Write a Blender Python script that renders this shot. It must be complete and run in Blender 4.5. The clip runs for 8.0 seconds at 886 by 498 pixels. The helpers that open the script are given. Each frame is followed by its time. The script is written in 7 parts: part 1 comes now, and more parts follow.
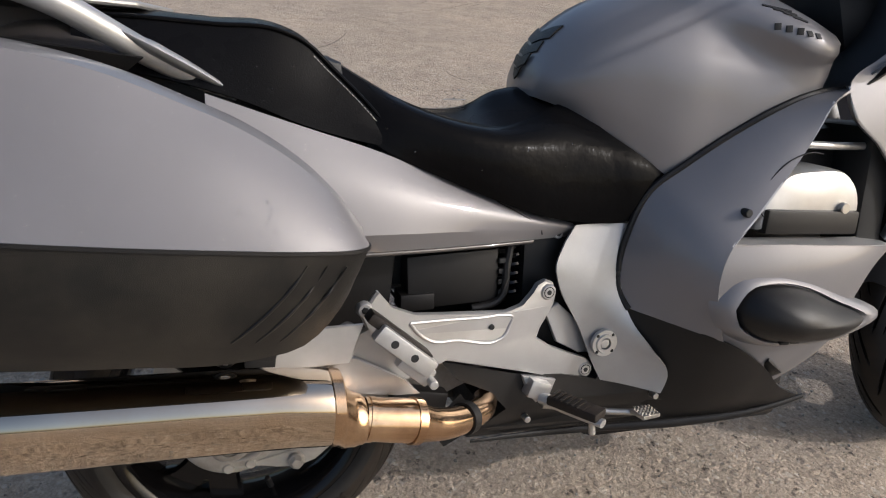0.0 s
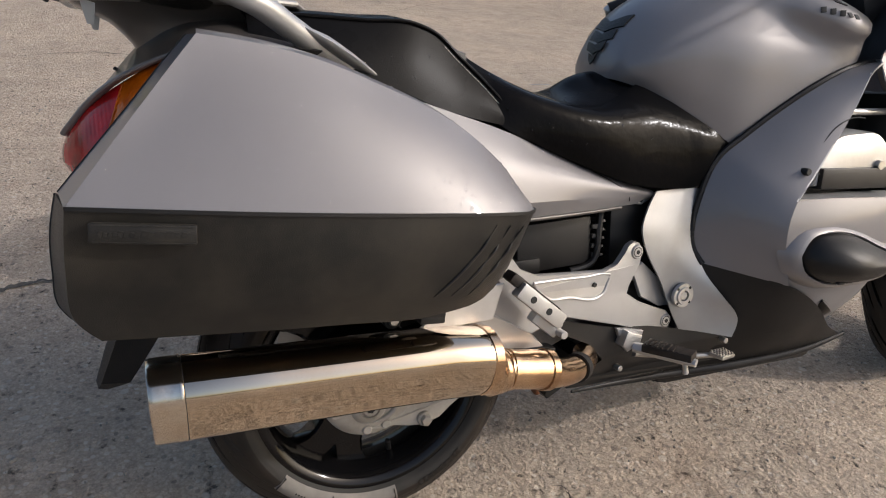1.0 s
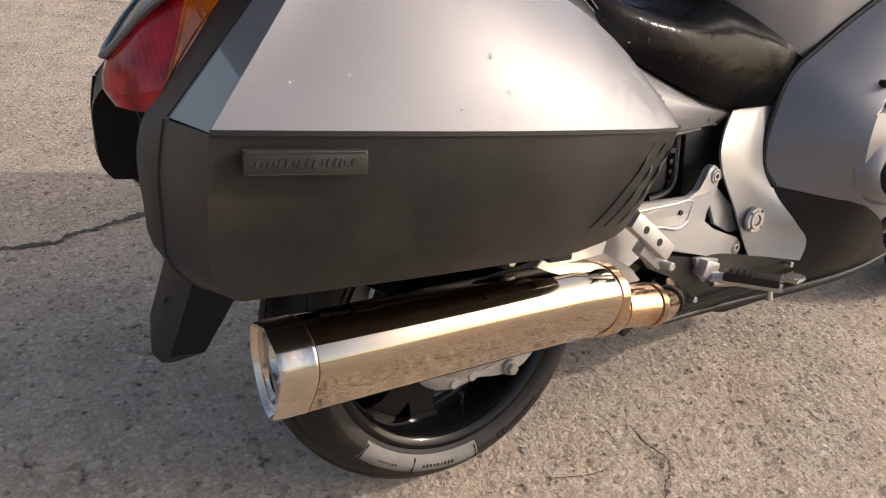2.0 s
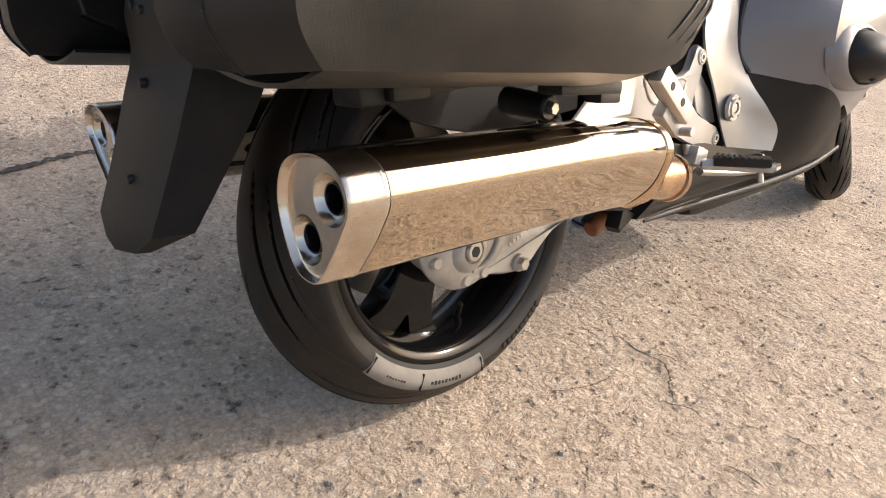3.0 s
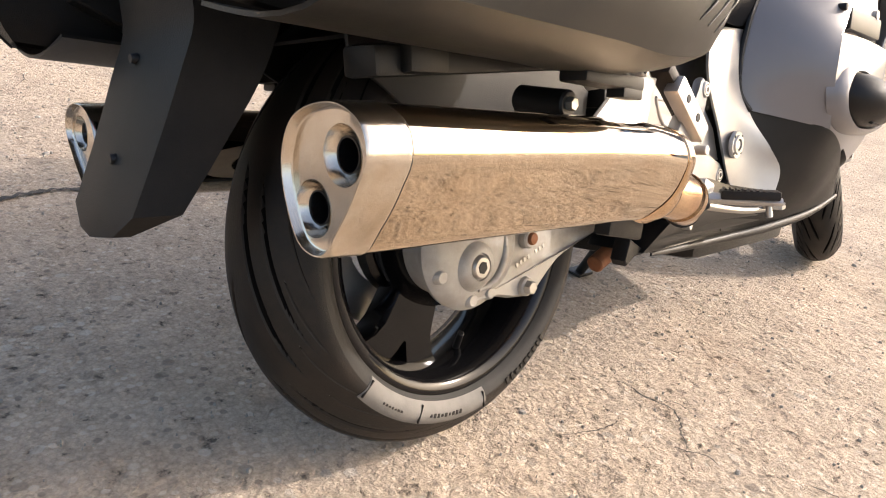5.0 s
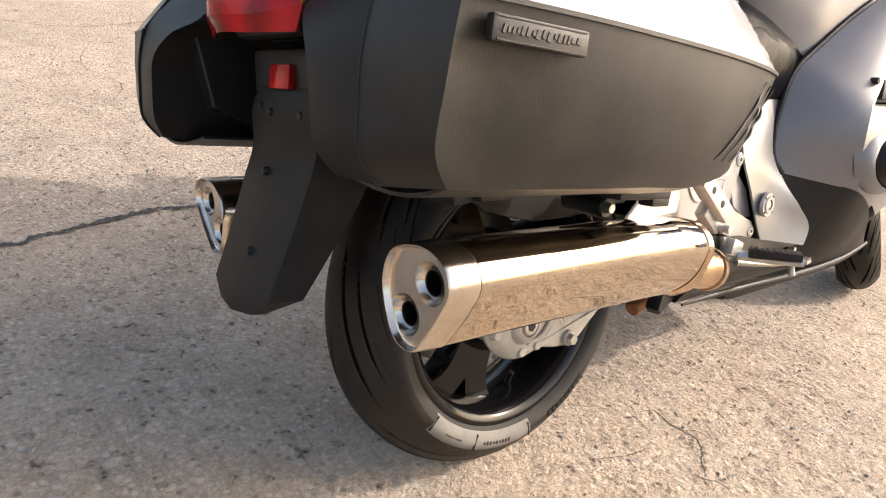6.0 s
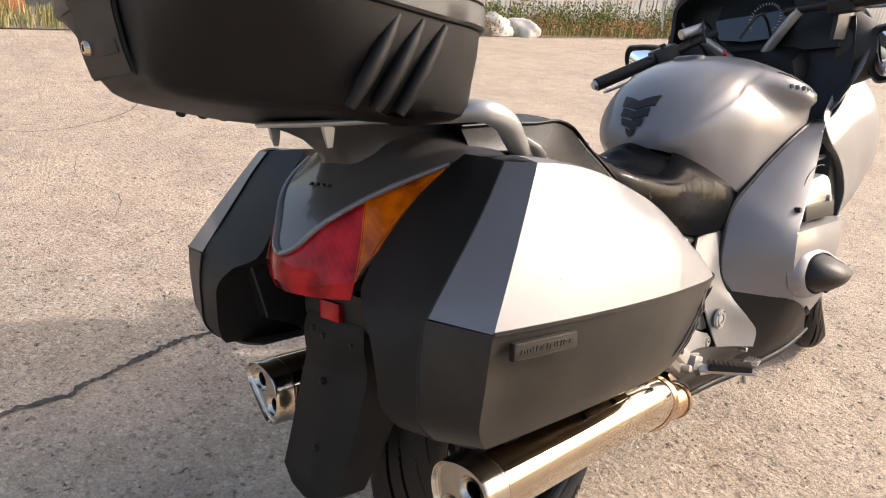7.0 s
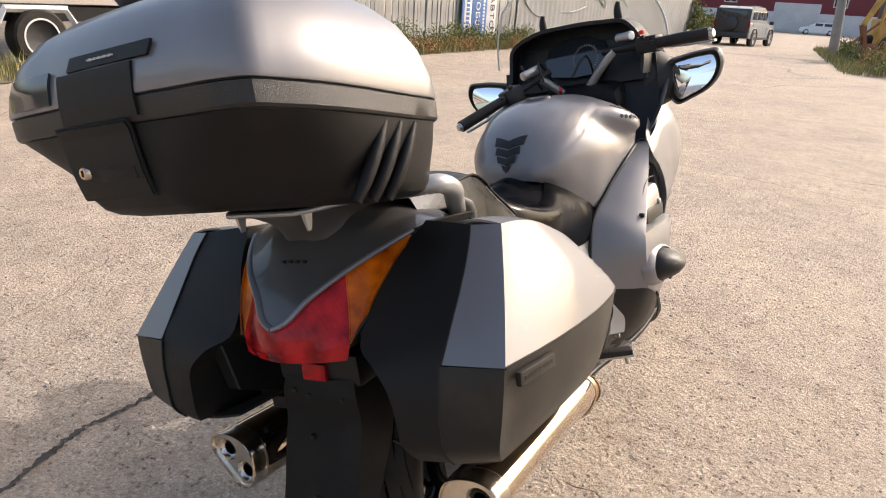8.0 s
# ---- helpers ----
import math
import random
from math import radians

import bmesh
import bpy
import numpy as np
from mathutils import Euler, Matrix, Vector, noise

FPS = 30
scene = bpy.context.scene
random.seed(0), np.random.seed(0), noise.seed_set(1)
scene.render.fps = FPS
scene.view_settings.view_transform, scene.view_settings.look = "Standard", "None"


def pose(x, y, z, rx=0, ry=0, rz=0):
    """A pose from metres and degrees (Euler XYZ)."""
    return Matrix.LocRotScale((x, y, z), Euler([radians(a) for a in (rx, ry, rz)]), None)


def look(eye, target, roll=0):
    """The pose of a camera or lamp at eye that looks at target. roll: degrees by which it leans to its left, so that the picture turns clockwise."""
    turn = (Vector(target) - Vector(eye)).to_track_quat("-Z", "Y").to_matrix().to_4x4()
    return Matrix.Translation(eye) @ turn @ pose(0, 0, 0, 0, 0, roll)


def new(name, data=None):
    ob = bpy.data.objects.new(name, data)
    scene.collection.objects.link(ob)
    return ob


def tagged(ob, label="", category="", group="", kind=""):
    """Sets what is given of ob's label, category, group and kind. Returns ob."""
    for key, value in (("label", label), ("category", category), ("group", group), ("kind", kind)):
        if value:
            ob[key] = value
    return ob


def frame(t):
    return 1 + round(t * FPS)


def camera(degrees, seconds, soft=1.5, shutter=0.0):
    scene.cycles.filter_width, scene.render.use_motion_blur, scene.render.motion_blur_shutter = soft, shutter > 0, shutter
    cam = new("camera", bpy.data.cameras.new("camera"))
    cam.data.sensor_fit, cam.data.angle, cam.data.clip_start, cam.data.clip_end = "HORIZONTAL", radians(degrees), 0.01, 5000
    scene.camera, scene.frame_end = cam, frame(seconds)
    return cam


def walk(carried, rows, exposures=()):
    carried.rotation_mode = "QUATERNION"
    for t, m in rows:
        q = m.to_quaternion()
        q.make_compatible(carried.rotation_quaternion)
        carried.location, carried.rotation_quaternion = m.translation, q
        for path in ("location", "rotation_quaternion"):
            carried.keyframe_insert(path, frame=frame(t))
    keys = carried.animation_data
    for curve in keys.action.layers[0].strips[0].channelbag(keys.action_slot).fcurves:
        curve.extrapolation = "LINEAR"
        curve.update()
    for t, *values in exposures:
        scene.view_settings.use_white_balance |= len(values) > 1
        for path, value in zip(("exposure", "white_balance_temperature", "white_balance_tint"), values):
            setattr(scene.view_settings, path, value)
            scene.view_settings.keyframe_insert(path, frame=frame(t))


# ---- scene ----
cam = camera(65.6, 8.0, soft=1.1)
PATH = [
    (0, (-0.008, -0.938, 1.147), (0.6, 0.724, 0.214), 6.3),
    (0.5, (-0.197, -0.994, 1.154), (0.576, 0.59, 0.209), 4.1),
    (1, (-0.336, -0.961, 1.128), (0.433, 0.644, 0.214), 5.5),
    (1.5, (-0.449, -0.851, 1.099), (0.401, 0.702, 0.168), 5.2),
    (1.7, (-0.487, -0.808, 1.071), (0.411, 0.678, 0.078), 5.6),
    (2.8, (-0.645, -0.641, 0.846), (0.533, 0.641, -0.138), 8.2),
    (3, (-0.665, -0.622, 0.778), (0.598, 0.592, -0.187), 8.5),
    (3.5, (-0.663, -0.584, 0.653), (0.69, 0.61, -0.209), 9.8),
    (4, (-0.647, -0.576, 0.591), (0.751, 0.609, -0.208), 10.2),
    (4.5, (-0.652, -0.575, 0.603), (0.728, 0.665, -0.145), 10.0),
    (4.7, (-0.654, -0.58, 0.623), (0.72, 0.67, -0.119), 9.9),
    (5.8, (-0.754, -0.633, 0.79), (0.524, 0.706, 0.033), 10.0),
    (6, (-0.783, -0.652, 0.848), (0.457, 0.682, 0.022), 10.3),
    (6.5, (-0.865, -0.673, 1.064), (0.401, 0.662, 0.28), 10.6),
    (7, (-0.945, -0.658, 1.19), (0.366, 0.642, 0.421), 6.5),
    (7.5, (-1.074, -0.602, 1.256), (0.427, 0.49, 0.512), 2.8),
    (8, (-1.212, -0.552, 1.293), (0.438, 0.35, 0.611), 3.7),
]
LIGHT = [(0.0, 0.29, 6050, 9), (1.0, 0.32, 6250, 10), (1.7, 0.49, 6500, 11), (2.8, 1.09, 6750, 12), (3.5, 1.22, 6800, 12), (4.7, 1.42, 6800, 12), (6.5, 1.36, 6850, 12), (7.0, 1.20, 6800, 12), (8.0, 1.04, 6750, 12)]
walk(cam, [(t, look(eye, target, roll)) for t, eye, target, roll in PATH], LIGHT)
from mathutils.geometry import tessellate_polygon


# ---- world, sun, exposure ----
SUN = Vector((0.735, -0.43, 0.525)).normalized()
world = bpy.data.worlds.new("sky")
scene.world = world
world.use_nodes = True
wn = world.node_tree
sky = wn.nodes.new("ShaderNodeTexSky")
sky.sky_type, sky.sun_disc = "NISHITA", False
sky.sun_elevation = math.asin(SUN.z)
sky.sun_rotation = math.atan2(SUN.x, SUN.y)
sky.dust_density, sky.air_density, sky.ozone_density = 4.5, 1.0, 0.6
wn.links.new(sky.outputs[0], wn.nodes["Background"].inputs[0])
wn.nodes["Background"].inputs[1].default_value = 0.15
lamp = bpy.data.lights.new("sun", "SUN")
lamp.energy, lamp.angle, lamp.color = 1.65, radians(0.55), (1.0, 0.945, 0.915)
sun = new("sun", lamp)
sun.matrix_world = look(SUN * 50, (0, 0, 0))


# ---- materials ----
def nodes_of(name):
    m = bpy.data.materials.new(name)
    m.use_nodes = True
    return m, m.node_tree, m.node_tree.nodes["Principled BSDF"]


def surface(name, color, rough=0.5, metal=0.0, vary=0.15, scale=8.0, bump=0.0, bump_scale=200.0,
            coat=0.0, dirt=None, dirt_amount=0.0, rough_vary=0.1, spec=0.5, coat_rough=0.08, dirt_scale=6.0, sheen=0.0):
    """A procedural surface: colour varied at two scales, roughness variation, fine relief and dust."""
    m, tree, b = nodes_of(name)
    N, K = tree.nodes, tree.links
    tc = N.new("ShaderNodeTexCoord")
    big = N.new("ShaderNodeTexNoise")
    big.inputs["Scale"].default_value, big.inputs["Detail"].default_value = scale, 5
    fine = N.new("ShaderNodeTexNoise")
    fine.inputs["Scale"].default_value, fine.inputs["Detail"].default_value = bump_scale, 3
    for n in (big, fine):
        K.new(tc.outputs["Object"], n.inputs["Vector"])
    ramp = N.new("ShaderNodeMapRange")
    ramp.inputs["From Min"].default_value, ramp.inputs["From Max"].default_value = 0.3, 0.7
    ramp.inputs["To Min"].default_value, ramp.inputs["To Max"].default_value = 1 - vary, 1 + vary
    K.new(big.outputs["Fac"], ramp.inputs["Value"])
    mul = N.new("ShaderNodeMix")
    mul.data_type, mul.blend_type = "RGBA", "MULTIPLY"
    mul.inputs["Factor"].default_value = 1.0
    mul.inputs["A"].default_value = (*color, 1)
    K.new(ramp.outputs[0], mul.inputs["B"])
    out = mul.outputs["Result"]
    if dirt:
        spots = N.new("ShaderNodeTexNoise")
        spots.inputs["Scale"].default_value, spots.inputs["Detail"].default_value = dirt_scale, 8
        spots.inputs["Roughness"].default_value = 0.65
        K.new(tc.outputs["Object"], spots.inputs["Vector"])
        cut = N.new("ShaderNodeMapRange")
        cut.inputs["From Min"].default_value, cut.inputs["From Max"].default_value = 0.42, 0.72
        cut.inputs["To Max"].default_value = dirt_amount
        K.new(spots.outputs["Fac"], cut.inputs["Value"])
        mix = N.new("ShaderNodeMix")
        mix.data_type = "RGBA"
        mix.inputs["B"].default_value = (*dirt, 1)
        K.new(cut.outputs[0], mix.inputs["Factor"])
        K.new(out, mix.inputs["A"])
        out = mix.outputs["Result"]
    K.new(out, b.inputs["Base Color"])
    rr = N.new("ShaderNodeMapRange")
    rr.inputs["To Min"].default_value, rr.inputs["To Max"].default_value = max(rough - rough_vary, 0.02), min(rough + rough_vary, 1)
    K.new(big.outputs["Fac"], rr.inputs["Value"])
    K.new(rr.outputs[0], b.inputs["Roughness"])
    b.inputs["Metallic"].default_value = metal
    b.inputs["Specular IOR Level"].default_value = spec
    b.inputs["Coat Weight"].default_value = coat
    b.inputs["Coat Roughness"].default_value = coat_rough
    b.inputs["Sheen Weight"].default_value = sheen
    b.inputs["Sheen Tint"].default_value = (1.0, 0.90, 0.76, 1)
    if bump:
        bp = N.new("ShaderNodeBump")
        bp.inputs["Strength"].default_value, bp.inputs["Distance"].default_value = bump, 0.002
        K.new(fine.outputs["Fac"], bp.inputs["Height"])
        K.new(bp.outputs[0], b.inputs["Normal"])
    return m


PAINT = surface("silver_paint", (0.182, 0.175, 0.180), 0.46, 0.26, 0.05, 4, 0.03, 2500, 0.5, (0.14, 0.133, 0.130), 0.22, 0.04, 0.25, 0.03)
PAINT_DK = surface("grey_paint", (0.058, 0.053, 0.051), 0.42, 0.15, 0.06, 5, 0.03, 2500, 0.5, (0.09, 0.08, 0.07), 0.2, 0.04, 0.4, 0.06)
GREYPLASTIC = surface("dusty_grey_plastic", (0.0060, 0.0057, 0.0054), 0.44, 0.0, 0.25, 6, 0.2, 900, 0.0, (0.030, 0.026, 0.020), 0.85, 0.1, 0.34, dirt_scale=7, sheen=0.03)
CASEPLASTIC = surface("grained_black_plastic", (0.0068, 0.0063, 0.0062), 0.46, 0.0, 0.15, 6, 0.4, 1100, 0.0, (0.017, 0.015, 0.013), 0.35, 0.08, 0.22)
RIMGRAIN = surface("coarse_grained_rim", (0.0105, 0.0100, 0.0098), 0.40, 0.0, 0.15, 6, 0.5, 800, 0.0, (0.035, 0.031, 0.028), 0.4, 0.08, 0.5)
BLACK = surface("black_plastic", (0.0085, 0.0080, 0.0080), 0.46, 0.0, 0.2, 8, 0.2, 700, 0.0, (0.030, 0.027, 0.024), 0.3, 0.1, 0.3)
SATIN = surface("satin_dark_plastic", (0.0100, 0.0096, 0.0096), 0.36, 0.0, 0.2, 8, 0.1, 700, 0.0, (0.035, 0.031, 0.027), 0.4, 0.08, 0.5)
GUARD = surface("mudguard_plastic", (0.0080, 0.0074, 0.0069), 0.46, 0.0, 0.25, 5, 0.25, 600, 0.0, (0.026, 0.022, 0.018), 0.6, 0.1, 0.14)
GLOSSBLACK = surface("gloss_black_paint", (0.0035, 0.0035, 0.004), 0.12, 0.0, 0.1, 8, 0.0, 300, 0.1, (0.02, 0.016, 0.013), 0.12, 0.05, 0.22)
LEATHER = surface("black_leather", (0.0036, 0.0035, 0.0038), 0.17, 0.0, 0.2, 7, 0.7, 34, 0.0, (0.006, 0.0056, 0.0056), 0.2, 0.05, 0.05)
VINYL = surface("black_vinyl", (0.0036, 0.0035, 0.0039), 0.27, 0.0, 0.2, 7, 0.14, 420, 0.0, (0.006, 0.0056, 0.0056), 0.2, 0.06, 0.06)
DRIVEALU = surface("dusty_cast_aluminium", (0.375, 0.356, 0.325), 0.55, 0.35, 0.15, 14, 0.3, 700, 0.0, (0.16, 0.13, 0.10), 0.6, 0.08, 0.4, dirt_scale=16)
ALU = surface("cast_aluminium", (0.48, 0.475, 0.465), 0.42, 0.75, 0.10, 9, 0.2, 900, 0.0, (0.22, 0.18, 0.145), 0.4)
ALUPAINT = surface("silver_frame_paint", (0.38, 0.375, 0.37), 0.38, 0.5, 0.06, 7, 0.06, 1500, 0.25, (0.22, 0.20, 0.17), 0.35)
CHROME = surface("polished_steel", (0.61, 0.51, 0.395), 0.055, 1.0, 0.06, 6, 0.0, 90, 0.0, (0.50, 0.33, 0.18), 0.28, 0.02, dirt_scale=14)
CAPSTEEL = surface("dusty_satin_steel", (0.70, 0.635, 0.55), 0.20, 1.0, 0.10, 10, 0.06, 200, 0.0, (0.45, 0.33, 0.21), 0.6, 0.08, dirt_scale=22)
HOTSTEEL = surface("heat_tinted_steel", (0.66, 0.46, 0.29), 0.17, 1.0, 0.22, 16, 0.04, 200, 0.0, (0.34, 0.18, 0.09), 0.6, 0.07)
RUBBER = surface("tyre_rubber", (0.0085, 0.0076, 0.0068), 0.55, 0.0, 0.25, 14, 0.25, 500, 0.0, (0.046, 0.031, 0.021), 0.55, 0.1, 0.28)
SIDEWALL = surface("tyre_sidewall", (0.018, 0.017, 0.0155), 0.65, 0.0, 0.25, 20, 0.2, 400, 0.0, (0.040, 0.034, 0.028), 0.5, 0.1, 0.25)
# dusty rubber made paler, with sunlight on the sidewall put into its colour
SUNLITWALL = surface("sunlit_dusty_sidewall", (0.17, 0.16, 0.145), 0.75, 0.0, 0.15, 30, 0.2, 400, 0.0, (0.08, 0.07, 0.06), 0.5, 0.1, 0.25)
# near-black rubber: the shade inside the tread slots, put into the colour
GROOVE_SHADE = surface("tread_groove_shade", (0.0025, 0.0024, 0.0022), 0.85, 0.0, 0.1, 9, spec=0.1)
DARK = surface("dark_void", (0.006, 0.006, 0.006), 0.7, 0.0, 0.1, 9)
BOLT = surface("zinc_bolt", (0.45, 0.44, 0.42), 0.35, 0.9, 0.1, 30, 0.1, 300, 0.0, (0.2, 0.15, 0.1), 0.4)
RUST = surface("rusty_steel", (0.20, 0.075, 0.03), 0.8, 0.1, 0.35, 30, 0.5, 300)
WHITE = surface("white_print", (0.62, 0.62, 0.60), 0.5, 0.0, 0.05, 10)
STITCH = surface("pale_stitching", (0.30, 0.29, 0.27), 0.7, 0.0, 0.1, 40)


def lens_plastic(name, color, edge):
    m, tree, b = nodes_of(name)
    N, K = tree.nodes, tree.links
    tc = N.new("ShaderNodeTexCoord")
    w = N.new("ShaderNodeTexWave")
    w.inputs["Scale"].default_value, w.inputs["Distortion"].default_value = 55, 0.6
    w.inputs["Detail"].default_value = 2
    K.new(tc.outputs["Object"], w.inputs["Vector"])
    n = N.new("ShaderNodeTexNoise")
    n.inputs["Scale"].default_value, n.inputs["Detail"].default_value = 17, 4
    K.new(tc.outputs["Object"], n.inputs["Vector"])
    cut = N.new("ShaderNodeMapRange")
    cut.inputs["From Min"].default_value, cut.inputs["From Max"].default_value = 0.42, 0.68
    K.new(n.outputs["Fac"], cut.inputs["Value"])
    mx = N.new("ShaderNodeMix")
    mx.data_type = "RGBA"
    mx.inputs["A"].default_value, mx.inputs["B"].default_value = (*color, 1), (*edge, 1)
    K.new(cut.outputs[0], mx.inputs["Factor"])
    K.new(mx.outputs["Result"], b.inputs["Base Color"])
    b.inputs["Roughness"].default_value = 0.12
    b.inputs["Specular IOR Level"].default_value = 0.22
    bp = N.new("ShaderNodeBump")
    bp.inputs["Strength"].default_value, bp.inputs["Distance"].default_value = 0.12, 0.001
    K.new(w.outputs["Fac"], bp.inputs["Height"])
    K.new(bp.outputs[0], b.inputs["Normal"])
    return m


REDLENS = lens_plastic("red_lens", (0.46, 0.013, 0.016), (0.10, 0.002, 0.003))
AMBER = lens_plastic("amber_lens", (0.60, 0.125, 0.003), (0.20, 0.026, 0.001))
REDPAINT = surface("red_switch", (0.55, 0.03, 0.02), 0.35)


def clear(name, tint, rough=0.02, weight=1.0):
    m, _, b = nodes_of(name)
    b.inputs["Base Color"].default_value = (*tint, 1)
    b.inputs["Transmission Weight"].default_value = weight
    b.inputs["Roughness"].default_value = rough
    b.inputs["IOR"].default_value = 1.45
    return m


SCREEN = clear("clear_screen", (0.93, 0.94, 0.94))
WATER = clear("water", (0.97, 0.97, 0.97))
GLASS = surface("dark_glass", (0.02, 0.022, 0.025), 0.06, 0.0, 0.05, 6, 0, 100, 0.5)
MIRROR = surface("mirror_glass", (0.88, 0.89, 0.90), 0.02, 1.0, 0.01, 6, 0, 100, 0, rough_vary=0.0)


def asphalt():
    """Old sun-bleached asphalt: pale aggregate in a dusty binder, with stains and fine relief."""
    m, tree, b = nodes_of("bleached_asphalt")
    N, K = tree.nodes, tree.links
    gm = N.new("ShaderNodeNewGeometry")

    def noise_node(scale, detail=4, rough=0.55):
        n = N.new("ShaderNodeTexNoise")
        n.inputs["Scale"].default_value, n.inputs["Detail"].default_value, n.inputs["Roughness"].default_value = scale, detail, rough
        K.new(gm.outputs["Position"], n.inputs["Vector"])
        return n

    def ramp(src, stops):
        r = N.new("ShaderNodeValToRGB")
        while len(r.color_ramp.elements) < len(stops):
            r.color_ramp.elements.new(0.5)
        for e, (p, c) in zip(r.color_ramp.elements, stops):
            e.position, e.color = p, (*c, 1)
        K.new(src, r.inputs["Fac"])
        return r.outputs["Color"]

    def blend(a, bb, fac, kind="MIX"):
        x = N.new("ShaderNodeMix")
        x.data_type, x.blend_type = "RGBA", kind
        for sock, v in (("A", a), ("B", bb), ("Factor", fac)):
            if isinstance(v, (int, float)):
                x.inputs[sock].default_value = v
            else:
                K.new(v, x.inputs[sock])
        return x.outputs["Result"]

    def gate(src, lo, hi, top):
        r = N.new("ShaderNodeMapRange")
        r.inputs["From Min"].default_value, r.inputs["From Max"].default_value, r.inputs["To Max"].default_value = lo, hi, top
        K.new(src, r.inputs["Value"])
        return r.outputs[0]

    def tint(c):
        r = N.new("ShaderNodeRGB")
        r.outputs[0].default_value = (*c, 1)
        return r.outputs[0]

    def cells(scale):
        v = N.new("ShaderNodeTexVoronoi")
        v.inputs["Scale"].default_value = scale
        K.new(gm.outputs["Position"], v.inputs["Vector"])
        sp = N.new("ShaderNodeSeparateColor")
        K.new(v.outputs["Color"], sp.inputs[0])
        return v, sp

    def both(x, y):
        q = N.new("ShaderNodeMath")
        q.operation = "MULTIPLY"
        K.new(x, q.inputs[0])
        K.new(y, q.inputs[1])
        return q.outputs[0]

    # binder, mottled at the scale of a hand and of a fingertip
    col = ramp(noise_node(7, 7, 0.62).outputs["Fac"], [(0.28, (0.385, 0.314, 0.247)), (0.5, (0.450, 0.374, 0.298)), (0.75, (0.510, 0.430, 0.348))])
    grit = ramp(noise_node(260, 4, 0.7).outputs["Fac"], [(0.30, (0.78, 0.77, 0.76)), (0.48, (1.0, 1.0, 1.0)), (0.70, (1.16, 1.15, 1.14))])
    col = blend(col, grit, 1.0, "MULTIPLY")
    speck = ramp(noise_node(48, 5, 0.6).outputs["Fac"], [(0.3, (0.90, 0.895, 0.89)), (0.55, (1.01, 1.01, 1.0)), (0.8, (1.07, 1.065, 1.06))])
    col = blend(col, speck, 1.0, "MULTIPLY")
    v0, c0 = cells(125)
    col = blend(col, ramp(v0.outputs["Distance"], [(0.0, (1.06, 1.06, 1.06)), (0.42, (1.0, 1.0, 1.0)), (0.72, (0.50, 0.48, 0.46))]), 0.32, "MULTIPLY")
    col = blend(col, ramp(c0.outputs[0], [(0.0, (0.90, 0.892, 0.88)), (0.5, (1.0, 0.995, 0.99)), (1.0, (1.10, 1.10, 1.09))]), 1.0, "MULTIPLY")
    # stones that stick out of the binder: few, of several tones
    v1, c1 = cells(75)
    near = gate(v1.outputs["Distance"], 0.52, 0.36, 1.0)
    col = blend(col, tint((0.55, 0.49, 0.41)), both(gate(c1.outputs[0], 0.84, 0.90, 0.75), near))
    col = blend(col, tint((0.15, 0.13, 0.11)), both(gate(c1.outputs[1], 0.90, 0.94, 0.6), near))
    v2, c2 = cells(34)
    near2 = gate(v2.outputs["Distance"], 0.40, 0.30, 1.0)
    col = blend(col, tint((0.52, 0.47, 0.40)), both(gate(c2.outputs[0], 0.925, 0.94, 0.65), near2))
    col = blend(col, tint((0.16, 0.14, 0.12)), both(gate(c2.outputs[2], 0.955, 0.97, 0.5), near2))
    # pits, stains and worn patches
    pits = noise_node(30, 6, 0.68)
    col = blend(col, tint((0.085, 0.072, 0.060)), gate(pits.outputs["Fac"], 0.615, 0.68, 0.92))
    large = ramp(noise_node(0.55, 6, 0.6).outputs["Fac"], [(0.3, (0.90, 0.90, 0.90)), (0.5, (1.0, 1.0, 1.0)), (0.7, (1.10, 1.09, 1.07))])
    col = blend(col, large, 1.0, "MULTIPLY")
    patch = ramp(noise_node(2.4, 7, 0.68).outputs["Fac"], [(0.3, (0.87, 0.87, 0.87)), (0.48, (1.0, 1.0, 1.0)), (0.7, (1.10, 1.09, 1.08))])
    col = blend(col, patch, 1.0, "MULTIPLY")
    col = blend(col, tint((0.26, 0.15, 0.085)), gate(noise_node(1.9, 6, 0.62).outputs["Fac"], 0.60, 0.80, 0.35))
    col = blend(col, tint((0.16, 0.14, 0.125)), gate(noise_node(1.1, 7, 0.66).outputs["Fac"], 0.68, 0.78, 0.3))
    # fine wandering cracks in some places
    warp = noise_node(5.0, 7, 0.68)
    mixv = N.new("ShaderNodeMix")
    mixv.data_type = "VECTOR"
    mixv.inputs["Factor"].default_value = 0.30
    K.new(gm.outputs["Position"], mixv.inputs["A"])
    K.new(warp.outputs["Color"], mixv.inputs["B"])
    net = N.new("ShaderNodeTexVoronoi")
    net.feature = "DISTANCE_TO_EDGE"
    net.inputs["Scale"].default_value = 2.3
    K.new(mixv.outputs["Result"], net.inputs["Vector"])
    crack = both(gate(net.outputs["Distance"], 0.010, 0.002, 1.0), both(gate(noise_node(0.8, 4, 0.6).outputs["Fac"], 0.50, 0.60, 0.8), gate(noise_node(11, 4, 0.6).outputs["Fac"], 0.42, 0.60, 1.0)))
    col = blend(col, tint((0.075, 0.063, 0.052)), crack)
    K.new(col, b.inputs["Base Color"])
    b.inputs["Roughness"].default_value = 0.8
    b.inputs["Specular IOR Level"].default_value = 0.22
    # relief: grit, stones and pits
    hgt = N.new("ShaderNodeMath")
    hgt.operation = "MULTIPLY_ADD"
    hgt.inputs[1].default_value = 0.8
